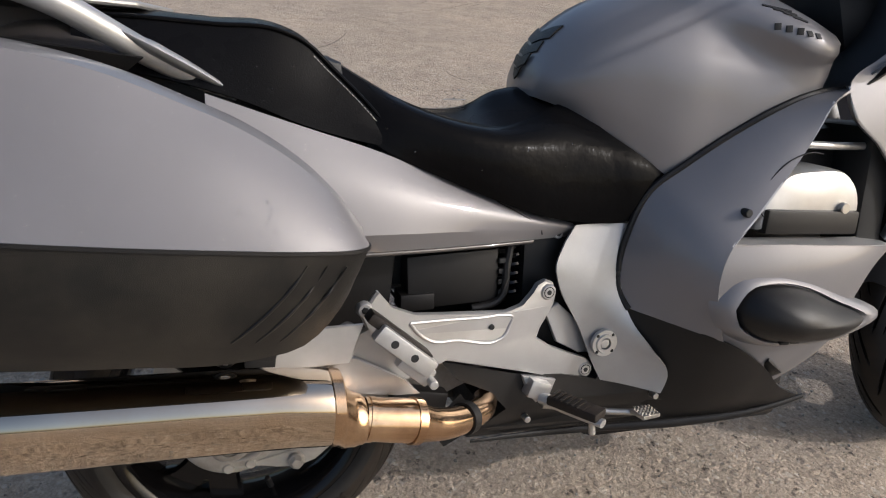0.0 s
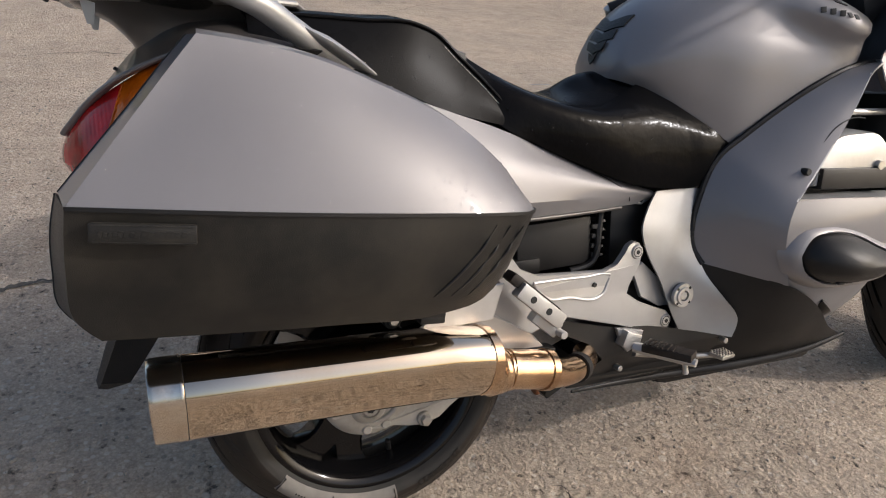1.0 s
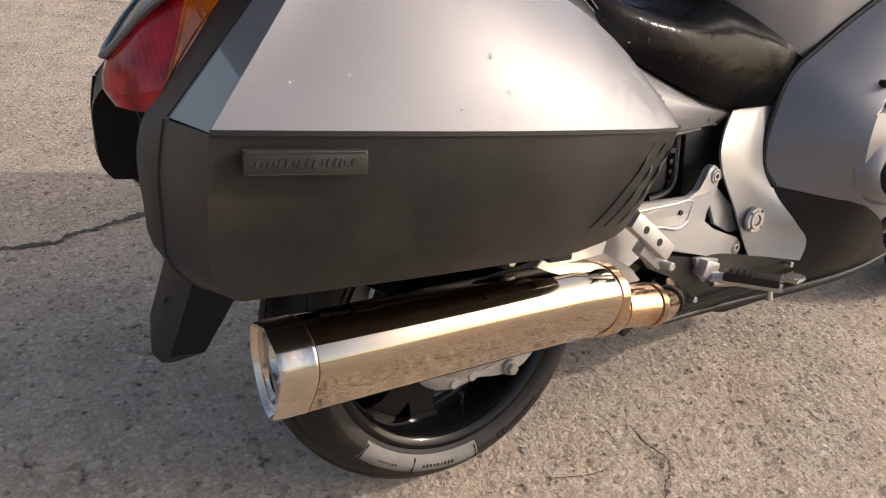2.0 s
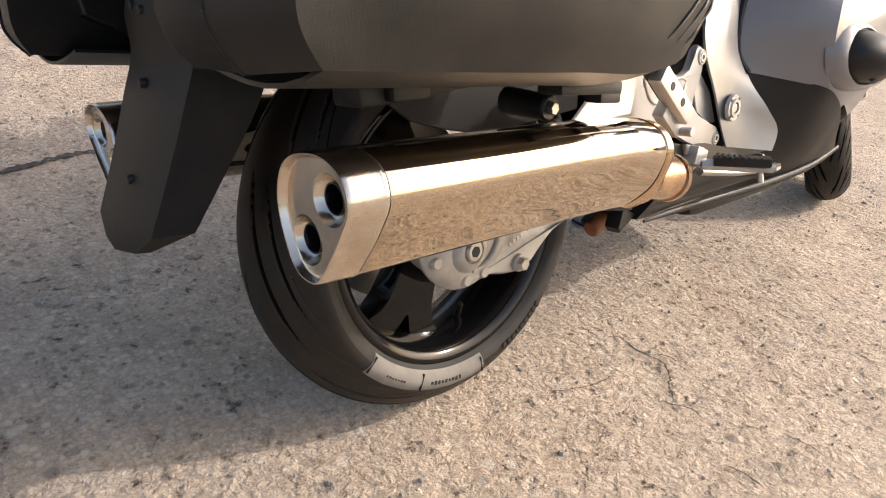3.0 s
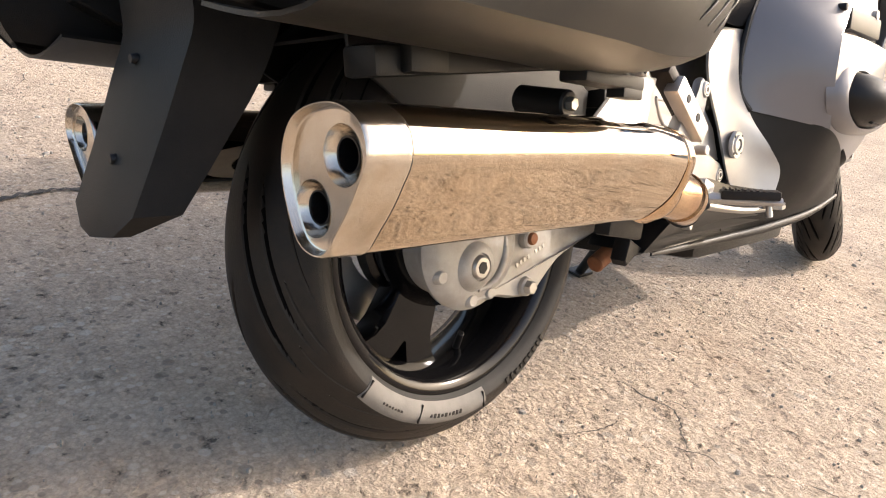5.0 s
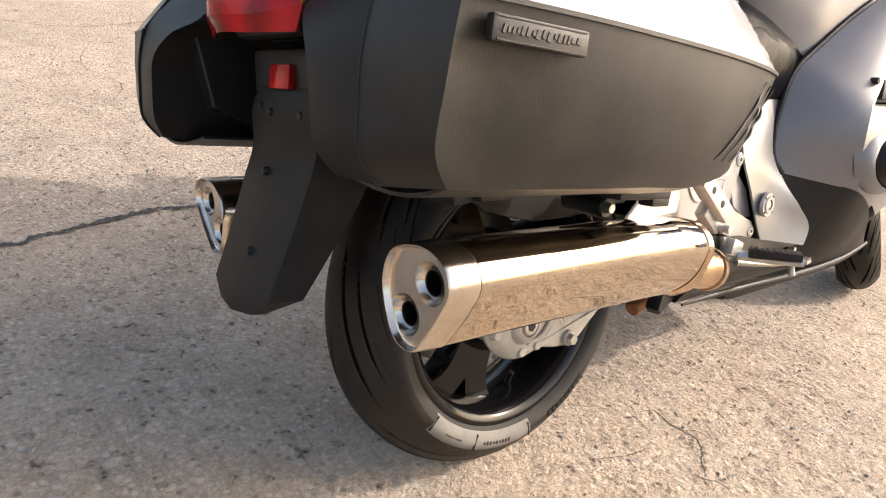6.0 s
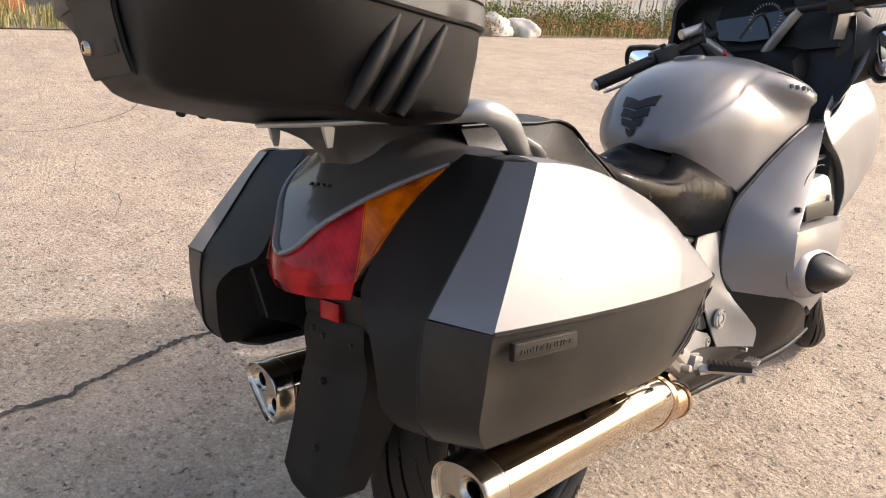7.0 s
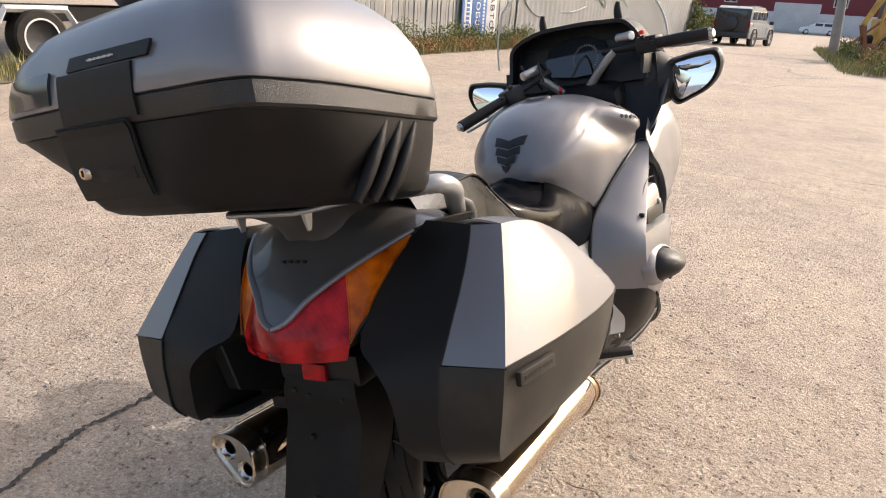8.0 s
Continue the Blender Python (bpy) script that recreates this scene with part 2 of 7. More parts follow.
    K.new(noise_node(210, 4, 0.65).outputs["Fac"], hgt.inputs[0])
    K.new(gate(noise_node(62, 6, 0.62).outputs["Fac"], 0.3, 0.62, 1.0), hgt.inputs[2])
    deep = N.new("ShaderNodeMath")
    deep.operation = "SUBTRACT"
    K.new(hgt.outputs[0], deep.inputs[0])
    K.new(gate(pits.outputs["Fac"], 0.59, 0.70, 1.8), deep.inputs[1])
    bp = N.new("ShaderNodeBump")
    bp.inputs["Strength"].default_value, bp.inputs["Distance"].default_value = 1.0, 0.0060
    K.new(deep.outputs[0], bp.inputs["Height"])
    K.new(bp.outputs[0], b.inputs["Normal"])
    return m


ASPHALT = asphalt()
CRACK = surface("crack_earth", (0.045, 0.040, 0.034), 0.95, 0, 0.4, 40, 1.0, 300)
PEBBLE = surface("loose_stone", (0.27, 0.25, 0.22), 0.85, 0, 0.35, 30, 0.6, 300)


# ---- mesh helpers ----
def curve_through(pts, n):
    """n points on a smooth curve through pts."""
    p = np.asarray(pts, float)
    if len(p) == 1:
        return np.repeat(p, n, 0)
    d = np.maximum(np.linalg.norm(np.diff(p, axis=0), axis=1), 1e-6)
    t = np.r_[0, np.cumsum(d)]
    if len(p) == 2:
        u = np.linspace(0, 1, n)[:, None]
        return p[0] * (1 - u) + p[1] * u
    g = np.empty_like(p)
    s = np.diff(p, axis=0) / d[:, None]
    g[1:-1] = (s[:-1] * d[1:, None] + s[1:] * d[:-1, None]) / (d[:-1] + d[1:])[:, None]
    g[0], g[-1] = s[0] * 1.5 - g[1] * 0.5, s[-1] * 1.5 - g[-2] * 0.5
    x = np.linspace(0, t[-1], n)
    k = np.clip(np.searchsorted(t, x, "right") - 1, 0, len(d) - 1)
    h = d[k][:, None]
    u = ((x - t[k]) / d[k])[:, None]
    a = 2 * u**3 - 3 * u**2 + 1
    return a * p[k] + (u**3 - 2 * u**2 + u) * h * g[k] + (1 - a) * p[k + 1] + (u**3 - u**2) * h * g[k + 1]


def skin(rows, n=24, m=16):
    """A grid of m x n points, smooth along each row and across the rows."""
    r = np.array([curve_through(q, n) for q in rows])
    if len(rows) == 2:
        u = np.linspace(0, 1, m)[:, None, None]
        return r[0] * (1 - u) + r[1] * u
    return np.stack([curve_through(r[:, j], m) for j in range(n)], 1)


def knots(pts, per):
    """per points on each span of a smooth curve through pts, so that the given points stay on the grid."""
    p = np.asarray(pts, float)
    d = np.maximum(np.linalg.norm(np.diff(p, axis=0), axis=1), 1e-6)
    slope = np.diff(p, axis=0) / d[:, None]
    g = np.empty_like(p)
    g[1:-1] = (slope[:-1] * d[1:, None] + slope[1:] * d[:-1, None]) / (d[:-1] + d[1:])[:, None]
    g[0], g[-1] = slope[0], slope[-1]
    out = []
    for k, h in enumerate(d):
        for u in np.arange(per) / per:
            a = 2 * u**3 - 3 * u**2 + 1
            out.append(a * p[k] + (u**3 - 2 * u**2 + u) * h * g[k] + (1 - a) * p[k + 1] + (u**3 - u**2) * h * g[k + 1])
    return np.array([*out, p[-1]])


def knot_skin(rows, across, along):
    r = np.array([knots(q, across) for q in rows])
    return np.stack([knots(r[:, j], along) for j in range(r.shape[1])], 1)


def add_grid(bm, g, wrap_u=False, wrap_v=False):
    m, n = g.shape[:2]
    v = [[bm.verts.new(g[i, j]) for j in range(n)] for i in range(m)]
    for i in range(m if wrap_v else m - 1):
        for j in range(n if wrap_u else n - 1):
            q = [v[i][j], v[i][(j + 1) % n], v[(i + 1) % m][(j + 1) % n], v[(i + 1) % m][j]]
            bm.faces.new(q)
    return v


def fill_loop(bm, verts):
    c = bm.verts.new(sum((x.co for x in verts), Vector()) / len(verts))
    for a, b2 in zip(verts, verts[1:] + verts[:1]):
        bm.faces.new((a, b2, c))


def shell(*grids, thick=0.004, weld=0.0006):
    """A panel with thickness from one or more joined grids."""
    bm = bmesh.new()
    for g in grids:
        add_grid(bm, g)
    bmesh.ops.remove_doubles(bm, verts=bm.verts, dist=weld)
    bmesh.ops.recalc_face_normals(bm, faces=bm.faces)
    if thick:
        bmesh.ops.solidify(bm, geom=bm.faces[:], thickness=thick)
    return bm


def loft(rings, cap=True):
    """A closed body through rings of equal numbers of points."""
    bm = bmesh.new()
    v = add_grid(bm, np.asarray(rings, float), wrap_u=True)
    if cap:
        fill_loop(bm, v[0])
        fill_loop(bm, v[-1])
    return bm


def tube(path, radius, seg=16, n=None, flat=1.0, up=(0, 0, 1), bm=None, smooth=True):
    """A round (or flattened) bar along a path; radius may vary along it."""
    bm = bm or bmesh.new()
    p = curve_through(path, n or max(2, 6 * (len(path) - 1))) if smooth else np.asarray(path, float)
    r = np.interp(np.linspace(0, 1, len(p)), np.linspace(0, 1, len(np.atleast_1d(radius))), np.atleast_1d(radius))
    tan = np.gradient(p, axis=0)
    rings = []
    for c, t, q in zip(p, tan, r):
        t = Vector(t).normalized()
        a = t.cross(Vector(up))
        a = a.normalized() if a.length > 1e-3 else Vector((1, 0, 0))
        b2 = a.cross(t)
        rings.append([Vector(c) + (a * math.cos(w) + b2 * math.sin(w) * flat) * q for w in np.linspace(0, 2 * math.pi, seg, endpoint=False)])
    v = add_grid(bm, np.array([[list(x) for x in ring] for ring in rings]), wrap_u=True)
    fill_loop(bm, v[0])
    fill_loop(bm, v[-1])
    return bm


def lathe(profile, seg=96, axis="Y", centre=(0, 0, 0), bm=None, closed=False, caps=False):
    """A body of revolution: profile of (radius, along)."""
    bm = bm or bmesh.new()
    g = np.empty((len(profile), seg, 3))
    w = np.linspace(0, 2 * math.pi, seg, endpoint=False)
    for i, (r, h) in enumerate(profile):
        a, b2, c = r * np.cos(w), np.full(seg, h), r * np.sin(w)
        g[i] = np.stack({"Y": (a, b2, c), "X": (b2, a, c), "Z": (a, c, b2)}[axis], 1) + np.asarray(centre)
    v = add_grid(bm, g, wrap_u=True, wrap_v=closed)
    if caps:
        fill_loop(bm, v[0])
        fill_loop(bm, v[-1])
    return bm


def rod(a, b, r, r2=None, seg=20, bm=None, bevel=0.15):
    """A solid round bar or disc between two points, with eased ends."""
    a, b = Vector(a), Vector(b)
    r2 = r if r2 is None else r2
    d = b - a
    e = min(r, r2) * bevel
    e = min(e, d.length * 0.3)
    t = d.normalized()
    u = t.orthogonal().normalized()
    w = t.cross(u)
    rings = []
    for c, q in ((a, r - e), (a + t * e, r), (b - t * e, r2), (b, r2 - e)):
        rings.append([list(c + (u * math.cos(k) + w * math.sin(k)) * q) for k in np.linspace(0, 2 * math.pi, seg, endpoint=False)])
    bm = bm or bmesh.new()
    v = add_grid(bm, np.array(rings), wrap_u=True)
    fill_loop(bm, v[0])
    fill_loop(bm, v[-1])
    return bm


def block(centre, size, rot=(0, 0, 0), bevel=0.004, bm=None, taper=1.0):
    """A bevelled box."""
    own = bmesh.new()
    bmesh.ops.create_cube(own, size=1)
    for v in own.verts:
        if v.co.z > 0:
            v.co.x *= taper
            v.co.y *= taper
        v.co = Vector((v.co.x * size[0], v.co.y * size[1], v.co.z * size[2]))
    if bevel:
        bmesh.ops.bevel(own, geom=own.edges[:], offset=min(bevel, min(size) * 0.45), segments=2, profile=0.6, affect="EDGES")
    own.transform(pose(*centre, *rot))
    if bm is None:
        return own
    me = bpy.data.meshes.new("temp")
    own.to_mesh(me)
    own.free()
    bm.from_mesh(me)
    bpy.data.meshes.remove(me)
    return bm


def plate(outline, y0, y1, bevel=0.003, smooth=0):
    """A flat part cut to an outline of (x, z); y0 and y1, numbers or functions of x and z, are its two faces."""
    pts = np.asarray(outline, float)
    if smooth:
        pts = curve_through(np.vstack([pts, pts[:1]]), smooth)[:-1]
    f0 = y0 if callable(y0) else (lambda x, z: y0)
    f1 = y1 if callable(y1) else (lambda x, z: y1)
    c = pts.mean(0)
    bm = bmesh.new()
    inner = pts + (c - pts) / np.maximum(np.linalg.norm(c - pts, axis=1), 1e-6)[:, None] * bevel
    sgn = 1 if f1(*c) > f0(*c) else -1
    rings = [[(x, f0(x, z), z) for x, z in inner], [(x, f0(x, z) + sgn * bevel, z) for x, z in pts],
             [(x, f1(x, z) - sgn * bevel, z) for x, z in pts], [(x, f1(x, z), z) for x, z in inner]]
    v = add_grid(bm, np.array(rings), wrap_u=True)
    for a, b, c in tessellate_polygon([[Vector((x, z, 0.0)) for x, z in pts]]):
        bm.faces.new((v[0][a], v[0][b], v[0][c]))
        bm.faces.new((v[-1][c], v[-1][b], v[-1][a]))
    return bm


def mirrored(bm):
    for v in bm.verts:
        v.co.y = -v.co.y
    bmesh.ops.reverse_faces(bm, faces=bm.faces)
    return bm


def mesh_object(name, bm, material, sharp=38, smooth=True):
    bmesh.ops.recalc_face_normals(bm, faces=bm.faces)
    if smooth:
        lim = radians(sharp)
        for f in bm.faces:
            f.smooth = True
        for e in bm.edges:
            if len(e.link_faces) == 2 and e.calc_face_angle(0) > lim:
                e.smooth = False
    me = bpy.data.meshes.new(name)
    bm.to_mesh(me)
    bm.free()
    me.materials.append(material)
    return new(name, me)


def part(name, bm, material, parent, label="", sharp=38, smooth=True):
    ob = mesh_object(name, bm, material, sharp, smooth)
    ob.parent = parent
    if label:
        ob["label"] = label
    return ob


def side_part(name, bm, material, parent, left, label="", sharp=38):
    return part(name, mirrored(bm) if left else bm, material, parent, label, sharp)


def empty(name, m, label, category, group="", kind=""):
    ob = new(name)
    ob.matrix_world = m
    return tagged(ob, label, category, group, kind)


# ---- ground ----
def build_ground():
    """One sheet to the horizon: fine worn relief round the motorcycle, wider and flatter cells further out."""
    def axis(a, b, lo, hi):
        c = list(np.arange(a, b, 0.0085))
        for sign, end in ((-1, lo), (1, hi)):
            x, step, out = (c[0] if sign < 0 else c[-1]), 0.0085, []
            while sign * (end - x) > 0:
                step *= 1.16
                x = max(x - step, end) if sign < 0 else min(x + step, end)
                out.append(x)
            c = [*out[::-1], *c] if sign < 0 else [*c, *out]
        return c

    xs, ys = axis(-0.95, 1.35, -900, 1500), axis(-0.75, 1.25, -900, 900)
    verts = []
    for y in ys:
        for x in xs:
            far = max(0.0, -0.95 - x, x - 1.35, -0.75 - y, y - 1.25)
            z = -0.003
            if far < 6:
                q = 1 / (1 + 3 * far)
                a = noise.noise(Vector((x * 3, y * 3, 0))) * 0.004
                b = noise.noise(Vector((x * 24, y * 24, 3))) * 0.0022
                c = noise.noise(Vector((x * 58, y * 58, 7)))
                d = noise.noise(Vector((x * 9, y * 9, 5)))
                c = (abs(c) - 0.25) * 0.0034 * (0.45 + 1.3 * max(0.0, d + 0.25))
                z += a + (b + c) * q
            verts.append((x, y, z))
    n = len(xs)
    faces = [(i * n + j, i * n + j + 1, (i + 1) * n + j + 1, (i + 1) * n + j) for i in range(len(ys) - 1) for j in range(n - 1)]
    me = bpy.data.meshes.new("ground")
    me.from_pydata(verts, [], faces)
    me.polygons.foreach_set("use_smooth", [True] * len(faces))
    me.materials.append(ASPHALT)
    tagged(new("ground", me), "sun-bleached worn grey asphalt yard with gravelly texture", "ground", kind="structure")


build_ground()


def ribbon(points, width, rng, z=0.0025):
    """A ragged thin strip that follows a crack over the ground."""
    n = 110 * (len(points) - 1)
    p = curve_through([(x, y, z) for x, y in points], n)
    off, run, freq = rng.uniform(0, 99), 0.0, 0.02 / max(width, 0.004)
    left, right = [], []
    for i, q in enumerate(p):
        t = p[min(i + 1, n - 1)] - p[max(i - 1, 0)]
        run += np.linalg.norm(p[i] - p[max(i - 1, 0)]) * freq
        nrm = np.array([-t[1], t[0], 0]) / max(np.hypot(t[0], t[1]), 1e-6)
        wave = lambda k, row: noise.noise(Vector((run * k, off, row)))
        jog = nrm * width * (1.5 * wave(5, 0) + 0.8 * wave(22, 7) + 0.5 * wave(60, 9))
        thin = min(1.0, 5 * i / n + 0.05, 5 * (n - i) / n)
        left.append(q + jog + nrm * width * thin * (0.10 + 0.9 * abs(wave(11, 3)) + 0.55 * abs(wave(55, 5))))
        right.append(q + jog - nrm * width * thin * (0.10 + 0.8 * abs(wave(13, 13)) + 0.55 * abs(wave(48, 15))))
    bm = bmesh.new()
    add_grid(bm, np.array([left, right]))
    return bm


def build_cracks():
    rng = random.Random(5)
    lines = [
        ([(-1.6, 1.02), (-0.95, 1.06), (-0.52, 1.13), (-0.2, 1.21), (0.05, 1.22), (0.5, 1.4)], 0.024),
        ([(0.40, -0.08), (0.43, -0.10), (0.42, -0.15), (0.46, -0.19), (0.45, -0.24)], 0.0035),
        ([(0.43, -0.08), (0.425, -0.14), (0.43, -0.20), (0.37, -0.25), (0.32, -0.29)], 0.0035),
        ([(0.18, -0.12), (0.24, -0.15), (0.32, -0.16)], 0.0035),
        ([(0.44, -0.43), (0.455, -0.46), (0.45, -0.50)], 0.0035),
        ([(0.28, -0.40), (0.295, -0.43), (0.29, -0.47)], 0.0035),
        ([(0.33, -0.25), (0.345, -0.275), (0.36, -0.30), (0.35, -0.33)], 0.0035),
        ([(1.1, 5.0), (0.8, 4.3), (0.2, 3.9), (-0.6, 4.2), (-1.2, 4.0)], 0.012),
        ([(0.2, 3.4), (0.05, 2.9), (0.12, 2.6), (-0.02, 2.3)], 0.004),
        ([(4.5, -1.9), (5.0, -0.6), (5.4, 0.9), (6.2, 2.2)], 0.008),
        ([(7.5, -3.0), (8.2, -0.8), (8.6, 1.4), (9.5, 3.0)], 0.010),
        ([(2.2, -1.6), (2.5, -1.1), (2.7, -0.6)], 0.004),
        ([(3.0, 3.0), (3.4, 4.2), (4.4, 5.5), (5.6, 6.2)], 0.008),
    ]
    for k in range(34):
        far = rng.random() ** 0.8
        x, y = (3.5 + 34 * far, rng.uniform(-7, 7)) if k % 3 else (rng.uniform(-1.5, 4), rng.uniform(1.7, 7.5))
        a = rng.uniform(1.0, 2.1) if k % 4 else rng.uniform(-0.5, 0.5)
        pts = [(x, y)]
        for _ in range(rng.randint(3, 6)):
            a += rng.uniform(-0.6, 0.6)
            d = (0.25 + 0.04 * x) * rng.uniform(0.6, 1.4)
            pts.append((pts[-1][0] + d * math.cos(a), pts[-1][1] + d * math.sin(a)))
        lines.append((pts, 0.004 + 0.0015 * max(x, 0)))
    for pts, w in lines:
        tagged(mesh_object("ground_crack", ribbon(pts, w, rng), CRACK, smooth=False), "dark ragged crack in the asphalt", "crack", kind="structure")


build_cracks()


def build_gravel():
    """Loose chips and small stones lying on the asphalt near the motorcycle."""
    rng = random.Random(11)
    verts, faces = [], []
    for k in range(5200):
        x, y = rng.uniform(-2.0, 3.2), rng.uniform(-1.6, 3.2)
        s = 0.0012 + 0.0034 * rng.random() ** 3 + (0.009 * rng.random() if rng.random() < 0.03 else 0)
        a = rng.uniform(0, 6.28)
        base = len(verts)
        ring = []
        for j in range(5):
            w = a + j * 1.2566
            q = s * rng.uniform(0.7, 1.3)
            ring.append((x + q * math.cos(w), y + q * math.sin(w), -0.003))
        verts.extend(ring)
        top = min(s, 0.005) * rng.uniform(0.35, 0.8)
        verts.extend([(x + (u - x) * 0.62, y + (v - y) * 0.62, top) for u, v, _ in ring])
        for j in range(5):
            n = (j + 1) % 5
            faces.append((base + j, base + n, base + 5 + n, base + 5 + j))
        faces.append(tuple(base + 5 + j for j in range(5)))
    me = bpy.data.meshes.new("gravel")
    me.from_pydata(verts, [], faces)
    me.materials.append(PEBBLE)
    tagged(new("gravel", me), "loose pale stone chips scattered on the asphalt", "gravel", kind="stuff")


build_gravel()

# ---- the motorcycle ----
LEAN_DEG = 13.68
AXLE_R = (0.010, 0.0, 0.3125)
bike = empty("motorcycle", pose(0, 0, 0, -LEAN_DEG, 0, 0), "silver-grey sport touring motorcycle leaning on its side stand on the asphalt", "motorcycle")


def groove_depth(a, v, count, width):
    """Depth of the tread at angle a and place v across (-1 to 1): long sweeping slots, and short sipes on the shoulder."""
    u = abs(v)
    if u < 0.05:
        return 0.0
    step = 2 * math.pi / count
    shift = 0.0 if v > 0 else step / 2
    d = 0.0
    for k, (lo, hi) in enumerate(((0.06, 0.66), (0.42, 0.86))):
        if lo < u < hi:
            q = (a + shift + step * 0.5 * k) % step - step / 2
            taper = min(1.0, (u - lo) / 0.10, (hi - u) / 0.16)
            d = max(d, 1 - abs(q) / (width * (1.0 - 0.3 * k) * max(taper, 0.05)))
    if 0.76 < u < 0.97:
        s2 = step / 3
        q = (a + shift) % s2 - s2 / 2
        d = max(d, 0.7 - abs(q) / 0.020)
    return max(0.0, min(1.0, d * 2.4))


def tyre_mesh(R, half, rim_r, seg, rows, sweep, count, width, depth=0.006):
    """A tyre with a rounded crown, cut tread slots and a sidewall down to the rim."""
    prof = []
    for k in range(rows):
        v = -1 + 2 * k / (rows - 1)
        prof.append((R - half * 0.62 * abs(v) ** 2.3, v * half * 0.965, v))
    lo = R - half * 0.62
    wall = [(lo - 0.2 * (lo - rim_r), 0.995), (lo - 0.36 * (lo - rim_r), 0.998), (lo - 0.52 * (lo - rim_r), 0.985), (lo - 0.68 * (lo - rim_r), 0.96), (lo - 0.82 * (lo - rim_r), 0.92), (rim_r + 0.001, 0.86), (rim_r - 0.004, 0.80)]
    full = [(r, -w * half, None) for r, w in reversed(wall)] + prof + [(r, w * half, None) for r, w in wall]
    ang = np.linspace(0, 2 * math.pi, seg, endpoint=False)
    g, cut = np.empty((len(full), seg, 3)), np.zeros((len(full), seg))
    for i, (r, y, v) in enumerate(full):
        if v is not None:
            cut[i] = [groove_depth(a, v, count, width) for a in ang]
        rr = r - depth * cut[i]
        w = ang + sweep * (1.0 if v is None else abs(v)) ** 1.15
        g[i] = np.stack((rr * np.cos(w), np.full(seg, y), rr * np.sin(w)), 1)
    k = len(wall) - 1
    tread, walls = bmesh.new(), bmesh.new()
    add_grid(tread, g[k - 1:len(full) - k + 1], wrap_u=True)
    c = cut[k - 1:len(full) - k + 1]
    # faces deep in a slot get the second material, which paints their shade
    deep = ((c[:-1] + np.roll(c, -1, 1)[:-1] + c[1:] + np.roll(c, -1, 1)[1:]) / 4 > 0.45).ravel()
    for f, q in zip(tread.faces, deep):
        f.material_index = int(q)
    add_grid(walls, g[:k], wrap_u=True)
    add_grid(walls, g[len(full) - k:], wrap_u=True)
    return tread, walls


def spoke(a, r0, r1, w0, w1, y, t):
    """One cast spoke at angle a, flared at the rim."""
    g = []
    for k in range(7):
        u = k / 6
        r = r0 + (r1 - r0) * u
        w = w0 + (w1 - w0) * u + 0.012 * u**4
        c = [(-w, -t), (-w * 0.7, -t * 1.25), (w * 0.7, -t * 1.25), (w, -t), (w, t), (w * 0.7, t * 1.2), (-w * 0.7, t * 1.2), (-w, t)]
        g.append([(r * math.cos(a) - q * math.sin(a), y + h, r * math.sin(a) + q * math.cos(a)) for q, h in c])
    return loft(g)


def forked_spoke(deg):
    """A broad cast spoke that forks near the rim round a small open triangle."""
    out = [(-27, 0.085), (-22, 0.120), (-20, 0.150), (-21, 0.175), (-25, 0.204), (-7, 0.204), (-4, 0.184), (-1.5, 0.166), (1.5, 0.166), (4, 0.184), (7, 0.204), (25, 0.204), (21, 0.175), (20, 0.150), (22, 0.120), (27, 0.085)]
    return plate([(r * math.cos(radians(deg + q)), r * math.sin(radians(deg + q))) for q, r in out], -0.024, 0.024, 0.006)


def rim_mesh(r, half):
    return lathe([(r, -half), (r + 0.003, -half * 0.97), (r - 0.004, -half * 0.93), (r - 0.014, -half * 0.86), (r - 0.022, -half * 0.55), (r - 0.03, 0),
                  (r - 0.022, half * 0.55), (r - 0.014, half * 0.86), (r - 0.004, half * 0.93), (r + 0.003, half * 0.97), (r, half),
                  (r - 0.008, half), (r - 0.020, half * 0.88), (r - 0.030, half * 0.55), (r - 0.036, 0), (r - 0.030, -half * 0.55), (r - 0.020, -half * 0.88), (r - 0.008, -half)], 128, closed=True)


